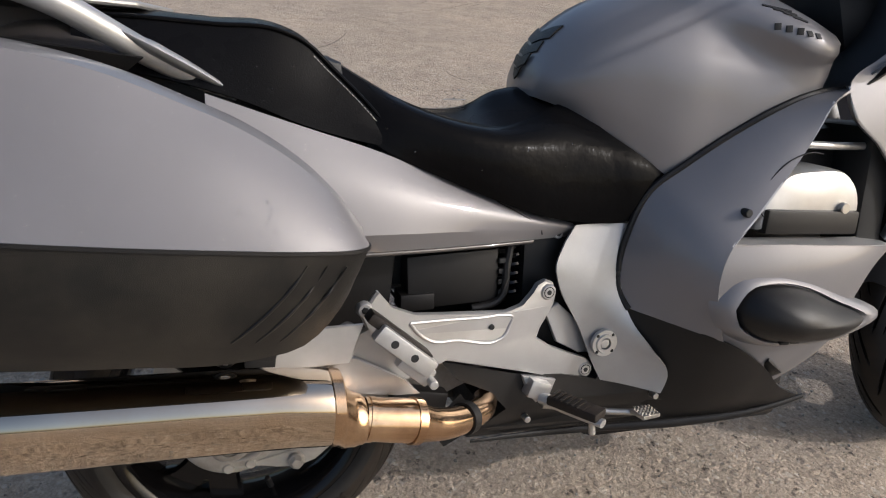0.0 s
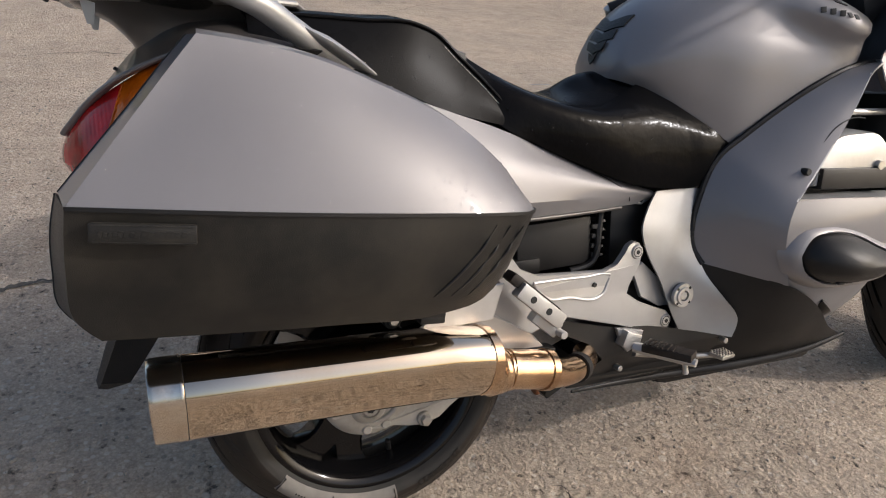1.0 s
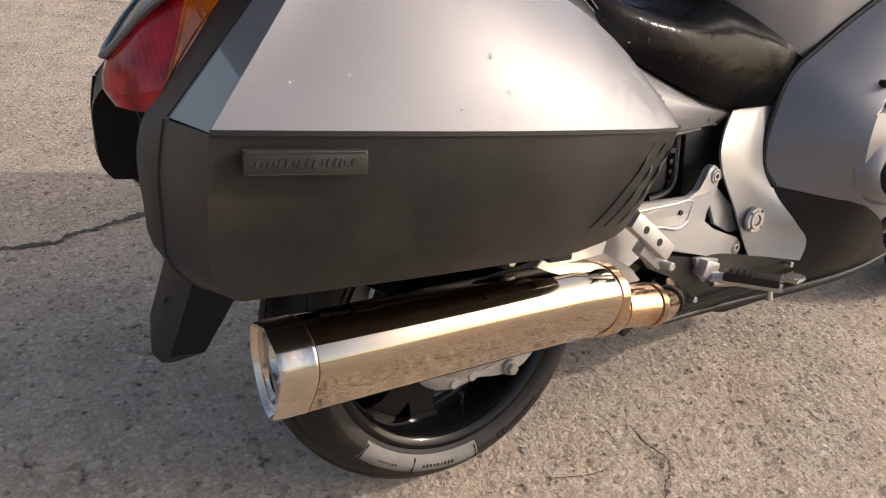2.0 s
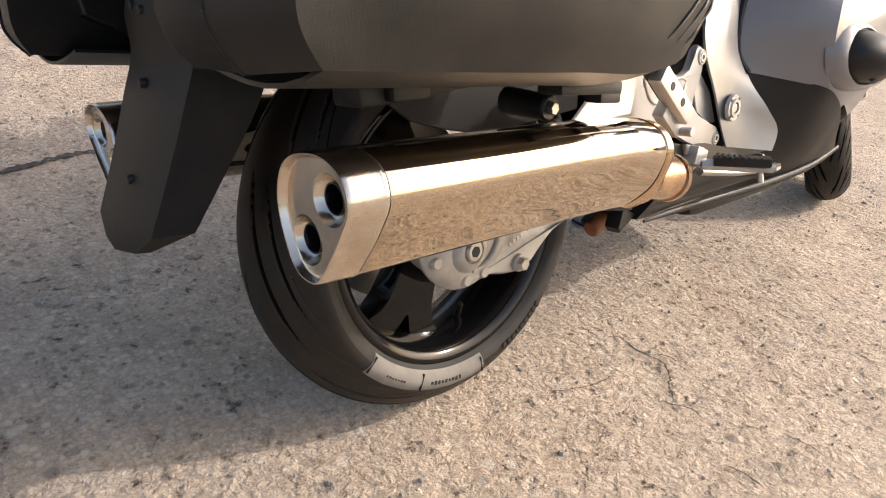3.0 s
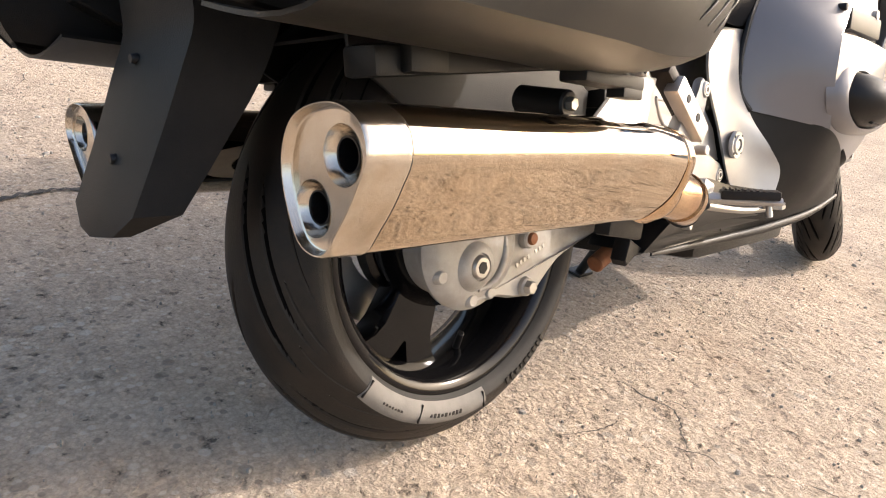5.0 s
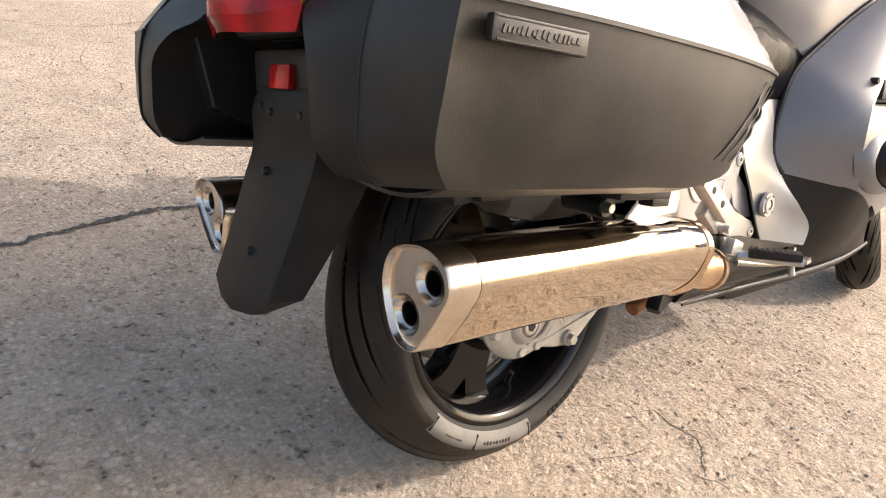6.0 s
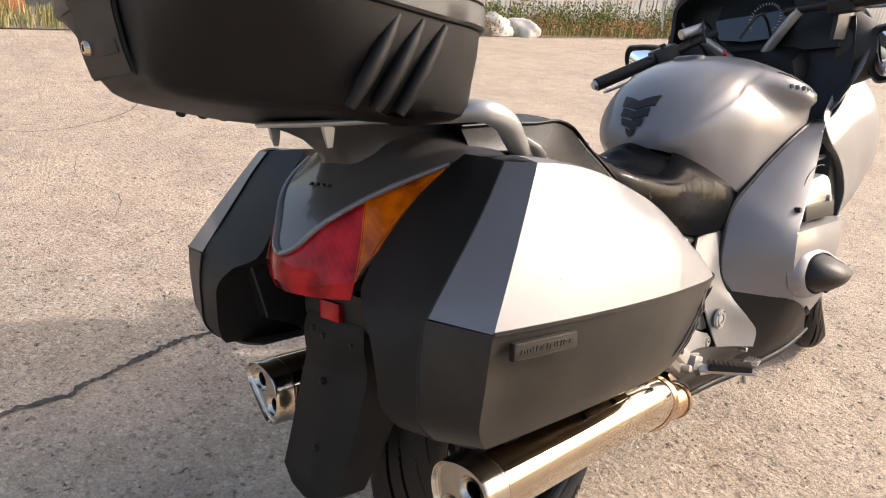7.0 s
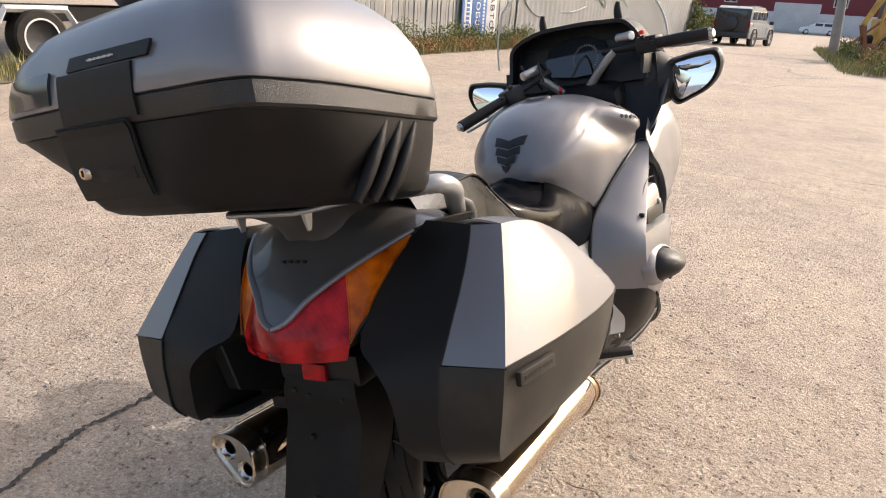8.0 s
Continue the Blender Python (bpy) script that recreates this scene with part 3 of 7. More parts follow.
def build_rear_wheel():
    wheel = new("rear_wheel")
    wheel.parent = bike
    wheel.matrix_basis = pose(*AXLE_R)
    tread, walls = tyre_mesh(0.3085, 0.086, 0.222, 800, 84, 1.5, 7, 0.085, 0.006)
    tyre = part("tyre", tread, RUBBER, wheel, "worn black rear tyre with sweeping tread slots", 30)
    tyre.data.materials.append(GROOVE_SHADE)
    part("sidewall", walls, SIDEWALL, wheel, "dusty grey tyre sidewall", 50)
    part("rim", rim_mesh(0.222, 0.074), GLOSSBLACK, wheel, "gloss black cast rim")
    for k in range(3):
        part("spoke", forked_spoke(245 + 120 * k), GLOSSBLACK, wheel, "broad forked gloss black spoke")
    part("hub", lathe([(0.0, -0.055), (0.085, -0.055), (0.104, -0.03), (0.104, -0.012), (0.096, -0.008), (0.096, 0.012), (0.104, 0.018), (0.104, 0.04), (0.06, 0.06), (0.0, 0.06)], 48), GLOSSBLACK, wheel)
    disc = lathe([(0.155, 0.070), (0.155, 0.075), (0.095, 0.075), (0.095, 0.070)], 96, closed=True)
    part("brake_disc", disc, ALU, wheel, "drilled steel brake disc")
    part("valve", rod((0.045, -0.01, -0.195), (0.035, -0.035, -0.155), 0.006, 0.005), BLACK, wheel)
    # thin sector over the sidewall that paints the part lit by the sun
    sector = skin([[(r * math.cos(q), y, r * math.sin(q)) for q in np.radians(np.linspace(221, 278, 40))] for r, y in ((0.2285, -0.0804), (0.2330, -0.0840), (0.2385, -0.0864), (0.2440, -0.0873), (0.2490, -0.0870), (0.2552, -0.0845), (0.2610, -0.0802))], 40, 14)
    part("sidewall_sunlit_patch", shell(sector, thick=0.0015), SUNLITWALL, wheel, "sunlit patch of the dusty sidewall, painted pale")
    # raised lettering on the sidewall, as plain bars
    rng = random.Random(3)
    for lo, hi, r0, r1, step in ((230, 239, 0.246, 0.250, 1.4), (252, 267, 0.244, 0.251, 1.7), (290, 314, 0.240, 0.252, 2.8)):
        a = lo
        while a < hi:
            q, w = radians(a), radians(step * rng.uniform(0.35, 0.7))
            r = (r0 + r1) / 2
            part("sidewall_mark", block((r * math.cos(q), -0.0868, r * math.sin(q)), ((r1 - r0) * rng.uniform(0.6, 1.0), 0.0022, r * w), (0, -a, 0), 0.0004), RUBBER, wheel)
            a += step
    for a in (221.5, 247, 277):
        q = radians(a)
        part("sidewall_line", block((0.246 * math.cos(q), -0.0862, 0.246 * math.sin(q)), (0.026, 0.0035, 0.0016), (0, -a, 0), 0.0003), RUBBER, wheel)


build_rear_wheel()


def build_final_drive():
    drive = new("final_drive")
    drive.parent = bike
    x, _, z = AXLE_R
    part("housing", lathe([(0.0, -0.122), (0.045, -0.122), (0.068, -0.120), (0.084, -0.114), (0.090, -0.106), (0.089, -0.099), (0.080, -0.094), (0.076, -0.055), (0.0, -0.055)], 64, "Y", (x - 0.02, 0, z)), DRIVEALU, drive, "cast aluminium final drive housing")
    outline = [(-0.02, 0.236), (0.030, 0.234), (0.058, 0.226), (0.088, 0.222), (0.118, 0.229), (0.140, 0.246), (0.17, 0.264), (0.21, 0.277), (0.282, 0.291), (0.45, 0.345), (0.45, 0.43), (0.28, 0.41), (0.12, 0.40), (0.0, 0.395)]
    part("swingarm", plate(outline, lambda px, pz: -0.119 + 0.12 * max(0.0, px - 0.2), -0.075, 0.006), DRIVEALU, drive, "cast silver swingarm plate")
    boss = lathe([(0.036, -0.119), (0.031, -0.126), (0.025, -0.131), (0.019, -0.132), (0.018, -0.128), (0.0, -0.128)], 40, "Y", (x - 0.026, 0, z - 0.026))
    part("axle_boss", boss, DRIVEALU, drive, "raised boss round the axle bolt")
    part("axle_bolt", rod((x - 0.026, -0.126, z - 0.026), (x - 0.026, -0.135, z - 0.026), 0.0165, 0.0155, 28), BOLT, drive)
    part("axle_socket", rod((x - 0.026, -0.134, z - 0.026), (x - 0.026, -0.1357, z - 0.026), 0.009, 0.009, 6), DARK, drive)
    part("drain_boss", rod((x + 0.080, -0.10, z - 0.074), (x + 0.080, -0.127, z - 0.074), 0.016, 0.014), DRIVEALU, drive)
    part("drain_bolt", rod((x + 0.080, -0.12, z - 0.074), (x + 0.080, -0.136, z - 0.074), 0.0115, 0.0105, 6), BOLT, drive)
    part("filler_boss", rod((x + 0.088, -0.10, z - 0.004), (x + 0.088, -0.125, z - 0.004), 0.017, 0.015), DRIVEALU, drive)
    part("filler_plug", rod((x + 0.088, -0.12, z - 0.004), (x + 0.088, -0.130, z - 0.004), 0.010, 0.009), RUST, drive)
    for a in (160, 205, 262, 290):
        q = radians(a)
        cx, cz = x - 0.02 + 0.074 * math.cos(q), z + 0.074 * math.sin(q)
        part("flange_bolt", rod((cx, -0.112, cz), (cx, -0.1225, cz), 0.0115, 0.0085, 14), DRIVEALU, drive)
    part("cast_rib", tube([(x - 0.020, -0.120, z - 0.060), (x + 0.012, -0.122, z - 0.052), (x + 0.030, -0.121, z - 0.030), (x + 0.034, -0.119, z + 0.01)], (0.004, 0.006, 0.006, 0.004), 10, 20), DRIVEALU, drive)
    for k in range(8):
        if k != 4:
            part("cast_mark", block((x + 0.062 + 0.0085 * k, -0.1195, z - 0.040 + 0.0028 * k), (0.0045, 0.0016, 0.006), (0, -17, 0), 0.0004), BOLT, drive)
    left = loft([[(px, 0.095 + 0.026 * math.cos(a), pz + h * math.sin(a)) for a in np.linspace(0, 2 * math.pi, 20, endpoint=False)]
                 for px, pz, h in ((x - 0.04, z, 0.03), (x + 0.05, z + 0.01, 0.045), (x + 0.3, z + 0.06, 0.05), (x + 0.56, z + 0.1, 0.05))])
    part("swingarm_left", left, BLACK, drive)
    cal = block((x + 0.13, 0.085, z - 0.07), (0.11, 0.06, 0.07), (0, 35, 0), 0.012)
    part("brake_caliper", cal, DRIVEALU, drive, "silver brake caliper")


build_final_drive()


def muffler_ring(x, cy, cz, s, k):
    """Cross-section of the silencer: a rounded triangle, flat outside, that turns round (k = 0) towards the front."""
    tri = [(-0.238, 0.483), (-0.280, 0.499), (-0.314, 0.4965), (-0.335, 0.4835), (-0.3415, 0.460), (-0.328, 0.4335), (-0.302, 0.399), (-0.276, 0.374), (-0.249, 0.378), (-0.228, 0.414), (-0.224, 0.455)]
    p = knots([*tri[-2:], *tri, *tri[:3]], 5)[10:65]
    c = np.array((-0.283, 0.440))
    q = p - c
    r = np.linalg.norm(q, axis=1)[:, None]
    q = q / r * (r * k + 0.058 * (1 - k)) * s
    return [(x, cy + a, cz + b) for a, b in q]


def holes(bm, outer, centres, r, x):
    """Fills the flat end inside a loop, leaving round holes."""
    loops = [outer] + [[(x, y + r * math.cos(a), z + r * math.sin(a)) for a in np.linspace(0, 2 * math.pi, 36, endpoint=False)] for y, z in centres]
    edges = []
    for loop in loops:
        v = [bm.verts.new(p) for p in loop]
        edges += [bm.edges.new((a, b)) for a, b in zip(v, v[1:] + v[:1])]
    bmesh.ops.triangle_fill(bm, edges=edges, use_beauty=True)
    bmesh.ops.remove_doubles(bm, verts=bm.verts, dist=0.0002)


def build_muffler(left):
    name = "silencer"
    can = new(name)
    can.parent = bike
    can["label"] = "polished steel silencer with twin outlets"
    body = loft([muffler_ring(x, cy, cz, s, k) for x, cy, cz, s, k in (
        (-0.322, -0.283, 0.4404, 0.985, 1), (-0.319, -0.283, 0.4402, 1.0, 1), (-0.2, -0.2832, 0.434, 1.0, 1), (-0.05, -0.2834, 0.4265, 1.0, 0.98), (0.06, -0.2836, 0.420, 1.0, 0.9),
        (0.118, -0.2838, 0.4135, 0.99, 0.7), (0.128, -0.2838, 0.412, 0.97, 0.6))])
    side_part("body", body, CHROME, can, left, "polished steel silencer body", 50)
    cap = loft([muffler_ring(x, cy, cz, s, 1) for x, cy, cz, s in (
        (-0.3205, -0.283, 0.4404, 0.975), (-0.3225, -0.283, 0.4404, 1.012), (-0.3245, -0.283, 0.4405, 1.018), (-0.3265, -0.283, 0.4406, 1.012), (-0.3275, -0.283, 0.4407, 1.005), (-0.345, -0.283, 0.4416, 1.006), (-0.358, -0.283, 0.4422, 0.995),
        (-0.3625, -0.283, 0.4425, 0.985), (-0.3642, -0.283, 0.4425, 0.970), (-0.3640, -0.283, 0.4425, 0.952), (-0.3615, -0.283, 0.4424, 0.935), (-0.3570, -0.283, 0.4422, 0.905), (-0.3560, -0.283, 0.4422, 0.880))], cap=False)
    side_part("cap_groove", loft([muffler_ring(x, -0.283, 0.4403, 0.9925, 1) for x in (-0.3222, -0.3196)], cap=False), DARK, can, left)
    outlets = ((-0.300, 0.4600), (-0.2580, 0.4150))
    holes(cap, muffler_ring(-0.3560, -0.283, 0.4422, 0.880, 1), outlets, 0.0242, -0.3560)
    side_part("end_cap", cap, CAPSTEEL, can, left, "", 32)
    for y, z in outlets:
        dish = lathe([(0.0243, -0.0005), (0.0236, 0.0015), (0.0205, 0.0075), (0.0165, 0.0120), (0.0140, 0.0128)], 44, "X", (-0.3560, y, z))
        side_part("outlet", dish, CAPSTEEL, can, left, "conical dish round the outlet")
        pipe = lathe([(0.0128, 0.0), (0.0134, -0.0008), (0.0148, -0.0008), (0.0152, 0.0), (0.0152, 0.012), (0.0152, 0.05), (0.0128, 0.05)], 36, "X", (-0.3500, y, z), closed=True)
        side_part("outlet_pipe", pipe, GLOSSBLACK, can, left, "sooty black outlet")
        side_part("outlet_void", lathe([(0.0, 0.0), (0.0150, 0.0)], 24, "X", (-0.318, y, z)), DARK, can, left)
    band = loft([muffler_ring(x, -0.2838, cz, s, 0.6) for x, cz, s in ((0.124, 0.4125, 0.98), (0.126, 0.4122, 1.01), (0.140, 0.4105, 1.0), (0.142, 0.410, 0.97))], cap=False)
    side_part("front_seam", band, HOTSTEEL, can, left)
    cone = loft([muffler_ring(x, cy, cz, s, k) for x, cy, cz, s, k in (
        (0.128, -0.2838, 0.412, 0.97, 0.6), (0.142, -0.280, 0.398, 0.90, 0.45), (0.158, -0.274, 0.387, 0.72, 0.1), (0.166, -0.272, 0.3855, 0.66, 0.0), (0.170, -0.272, 0.385, 0.66, 0.0), (0.178, -0.272, 0.3835, 0.57, 0.0))])
    side_part("cone", cone, HOTSTEEL, can, left, "heat-tinted golden steel cone")
    coll = tube([(0.174, -0.272, 0.3838), (0.215, -0.270, 0.375), (0.256, -0.267, 0.366)], (0.0325, 0.0335, 0.0345), 32)
    side_part("collector", coll, HOTSTEEL, can, left, "golden heat-tinted collector pipe")
    side_part("clamp", tube([(0.249, -0.268, 0.3675), (0.262, -0.266, 0.364)], 0.0365, 32), HOTSTEEL, can, left)
    side_part("weld_ring", tube([(0.180, -0.272, 0.3828), (0.188, -0.272, 0.381)], 0.0345, 32), HOTSTEEL, can, left)
    pipe = tube([(0.258, -0.266, 0.363), (0.285, -0.256, 0.350), (0.315, -0.244, 0.340), (0.345, -0.228, 0.333), (0.375, -0.208, 0.328), (0.405, -0.180, 0.324), (0.42, -0.150, 0.322)], (0.031, 0.027, 0.025, 0.024, 0.023, 0.022, 0.022), 28)
    side_part("link_pipe", pipe, HOTSTEEL, can, left)
    side_part("pipe_clamp", tube([(0.352, -0.2235, 0.3316), (0.366, -0.2145, 0.3294)], 0.0275, 24), BLACK, can, left)
    hang = plate([(0.03, 0.475), (0.10, 0.468), (0.16, 0.47), (0.18, 0.53), (0.10, 0.53)], -0.262, -0.256)
    side_part("hanger", hang, ALU, can, left)


for left in (False, True):
    build_muffler(left)


def build_pannier(left):
    box = new("pannier")
    box.parent = bike
    box["label"] = "hard pannier with silver lid over dusty dark grey lower shell"
    crease = [(-0.417, -0.415, 0.734), (-0.382, -0.404, 0.776), (-0.344, -0.391, 0.821), (-0.303, -0.376, 0.869), (-0.268, -0.362, 0.909)]
    inner = [(-0.430, -0.318, 0.737), (-0.387, -0.319, 0.785), (-0.342, -0.320, 0.835), (-0.304, -0.318, 0.879), (-0.275, -0.312, 0.910)]
    seam = [(-0.417, -0.415, 0.734), (-0.3, -0.430, 0.7225), (-0.15, -0.437, 0.707), (0.0, -0.430, 0.6915), (0.09, -0.416, 0.6815), (0.145, -0.396, 0.6755), (0.166, -0.372, 0.6735), (0.166, -0.335, 0.6735)]
    top = [(-0.268, -0.362, 0.909), (-0.211, -0.360, 0.9005), (-0.117, -0.356, 0.876), (-0.049, -0.353, 0.848), (0.025, -0.350, 0.8135), (0.09, -0.350, 0.769), (0.140, -0.352, 0.717), (0.166, -0.335, 0.678)]
    s, t = curve_through(seam, 30), curve_through(top, 30)
    w = np.sin(np.linspace(0, math.pi, 30))[:, None]
    a = s * 0.62 + t * 0.38 + np.array([[0, -0.012, 0]]) * w
    b = s * 0.28 + t * 0.72 + np.array([[0, -0.012, 0]]) * w
    a[0], b[0] = curve_through(crease, 101)[38], curve_through(crease, 101)[74]
    t2 = t + np.array([[0.004, 0.045, 0.008]]) * np.linspace(1, 0.6, 30)[:, None]
    t3 = t + np.array([[0.01, 0.12, -0.008]]) * np.linspace(1, 0.6, 30)[:, None]
    side = skin([s, a, b, t], 30, 26)
    over = skin([t, t2, t3], 30, 8)
    cham = skin([curve_through(inner, 26), curve_through(crease, 26)], 26, 5).transpose(1, 0, 2)
    cham[:, -1] = side[:, 0]
    side_part("lid", shell(side, over, cham, thick=0.004), PAINT, box, left, "silver-grey painted pannier lid", 22)
    # lower shell
    crease2 = [(-0.417, -0.414, 0.7325), (-0.424, -0.408, 0.690), (-0.425, -0.400, 0.640), (-0.424, -0.391, 0.604), (-0.402, -0.380, 0.574)]
    inner2 = [(-0.433, -0.316, 0.7355), (-0.444, -0.314, 0.690), (-0.448, -0.312, 0.640), (-0.448, -0.311, 0.604), (-0.424, -0.310, 0.570)]
    bot = [(-0.402, -0.380, 0.574), (-0.27, -0.386, 0.563), (-0.133, -0.389, 0.5525), (0.015, -0.384, 0.5435), (0.083, -0.376, 0.554), (0.123, -0.368, 0.588), (0.149, -0.362, 0.632), (0.163, -0.335, 0.668)]
    s2, b2 = curve_through([(x, y + 0.0015, z - 0.0015) for x, y, z in seam], 30), curve_through(bot, 30)
    m1 = s2 * 0.6 + b2 * 0.4 + np.array([[0, -0.010, 0]]) * w
    m2 = s2 * 0.22 + b2 * 0.78 + np.array([[0, -0.010, 0]]) * w
    m1[0], m2[0] = curve_through(crease2, 101)[42], curve_through(crease2, 101)[76]
    low = skin([s2, m1, m2, b2], 30, 22)
    b3 = b2 + np.array([[0.0, 0.03, -0.010]]) * (1 - 0.8 * np.linspace(0, 1, 30)[:, None] ** 4)
    b4 = b2 + np.array([[0.0, 0.20, 0.002]]) * (1 - 0.5 * np.linspace(0, 1, 30)[:, None] ** 4)
    under = skin([b2, b3, b4], 30, 8)
    cham2 = skin([curve_through(inner2, 22), curve_through(crease2, 22)], 22, 5).transpose(1, 0, 2)
    cham2[:, -1] = low[:, 0]
    side_part("lower_shell", shell(low, under, cham2, thick=0.004), GREYPLASTIC, box, left, "dusty dark grey plastic lower shell", 22)
    # black inner half
    k = [(-0.25, -0.212, 0.915), (-0.325, -0.176, 0.85), (-0.372, -0.150, 0.785), (-0.404, -0.150, 0.745), (-0.436, -0.195, 0.722), (-0.451, -0.226, 0.690), (-0.453, -0.234, 0.645), (-0.452, -0.238, 0.602), (-0.436, -0.252, 0.574)]
    i = [*[(x + 0.002, y + 0.001, z) for x, y, z in reversed(inner)], *[(x + 0.002, y + 0.001, z) for x, y, z in inner2[1:]]]
    kk, ii = curve_through(k, 30), curve_through(i, 30)
    mid = kk * 0.5 + ii * 0.5 + np.array([[-0.002, 0, 0.001]])
    back = kk + np.array([[0.16, 0.0, -0.02]])
    side_part("inner_shell", shell(skin([ii, mid, kk], 30, 10), skin([kk, back], 30, 3), thick=0.004), CASEPLASTIC, box, left, "black plastic inner shell", 24)
    wall = plate([(-0.40, 0.72), (-0.27, 0.895), (-0.1, 0.86), (0.03, 0.80), (0.12, 0.72), (0.13, 0.64), (0.09, 0.57), (-0.3, 0.58), (-0.38, 0.62)], -0.225, -0.19)
    side_part("inner_wall", wall, BLACK, box, left)
    edge = skin([[(x, y - 0.0012, z + 0.0022) for x, y, z in seam], [(x, y - 0.0012, z - 0.0022) for x, y, z in seam]], 60, 2)
    side_part("seam", shell(edge, thick=0.002), BLACK, box, left)
    for q in (inner, inner2):
        side_part("shell_line", tube([(x, y + 0.001, z) for x, y, z in q], 0.0016, 6, 30), DARK, box, left)
    # badge with an unreadable raised script
    u = Vector((0.105, -0.010, -0.011))
    base = Vector((-0.397, -0.4225, 0.7085))
    ang = (0, math.degrees(math.atan2(0.011, 0.105)), math.degrees(math.atan2(-0.010, 0.105)))
    c = base + u * 0.5
    side_part("badge", block(c, (0.106, 0.010, 0.022), ang, 0.0025), GREYPLASTIC, box, left, "raised maker's badge with script")
    frame_bm = bmesh.new()
    for dz in (-0.009, 0.009):
        block(c + Vector((0, -0.0052, dz)), (0.1, 0.0014, 0.0012), ang, 0, frame_bm)
    rng = random.Random(8)
    x = -0.042
    while x < 0.042:
        wd = rng.choice((0.003, 0.004, 0.005))
        p = c + u.normalized() * x + Vector((0, -0.0055, rng.uniform(-0.001, 0.001)))
        block(p, (wd, 0.0012, rng.choice((0.004, 0.007, 0.005))), (0, ang[1] + 14, ang[2]), 0, frame_bm)
        x += wd + 0.0018
    side_part("badge_script", frame_bm, GREYPLASTIC, box, left)
    # three raised ribs near the front
    flat = low.reshape(-1, 3)
    for n in range(3):
        q = []
        for u in np.linspace(0, 1, 9):
            x, z = 0.083 + 0.024 * n - (0.088 - 0.004 * n) * (0.62 * u + 0.38 * u * u), 0.667 - 0.004 * n - 0.090 * u
            gap = np.hypot(flat[:, 0] - x, flat[:, 2] - z)
            near = np.argsort(gap)[:4]
            w4 = 1 / (gap[near] + 1e-4)
            q.append((x, float((flat[near, 1] * w4).sum() / w4.sum()) - 0.0006, z))
        side_part("rib", tube(q, (0.0010, 0.0021, 0.0024, 0.0021, 0.0010), 10, 24), GREYPLASTIC, box, left)


for left in (False, True):
    build_pannier(left)


def case_ring(d, inset, rear=0.0, side=0.0, k=0.0):
    """Outline of the top case at height d over its seam; the seam falls towards the front, and k narrows the back."""
    x0, x1, h = -0.652 + inset + rear, -0.198 - inset, 0.262 - inset - side
    p = np.array([(x0, 0), (x0 + 0.002, h * 0.28), (x0 + 0.006, h * 0.55), (x0 + 0.012, h - 0.040), (x0 + 0.022, h - 0.012), (x0 + 0.060, h + 0.002), (x1 - 0.14, h + 0.014), (x1 - 0.060, h + 0.008), (x1 - 0.014, h - 0.060), (x1, h * 0.35), (x1 + 0.001, 0)])
    low = np.array([(x0, 0), (x0 + 0.002, 0.050), (x0 + 0.005, 0.090), (x0 + 0.045, 0.128), (x0 + 0.10, 0.178), (x0 + 0.17, 0.226), (x1 - 0.15, h + 0.009), (x1 - 0.060, h + 0.006), (x1 - 0.014, h - 0.060), (x1, h * 0.35), (x1 + 0.001, 0)])
    p = [tuple(q) for q in p * (1 - k) + low * k]
    p = [*p, *[(x, -y) for x, y in p[-2:0:-1]]]
    q = curve_through([*p, p[0]], 121)[:-1]
    return [(x, y, 1.1765 - (x + 0.65) * 0.165 + d) for x, y in q]


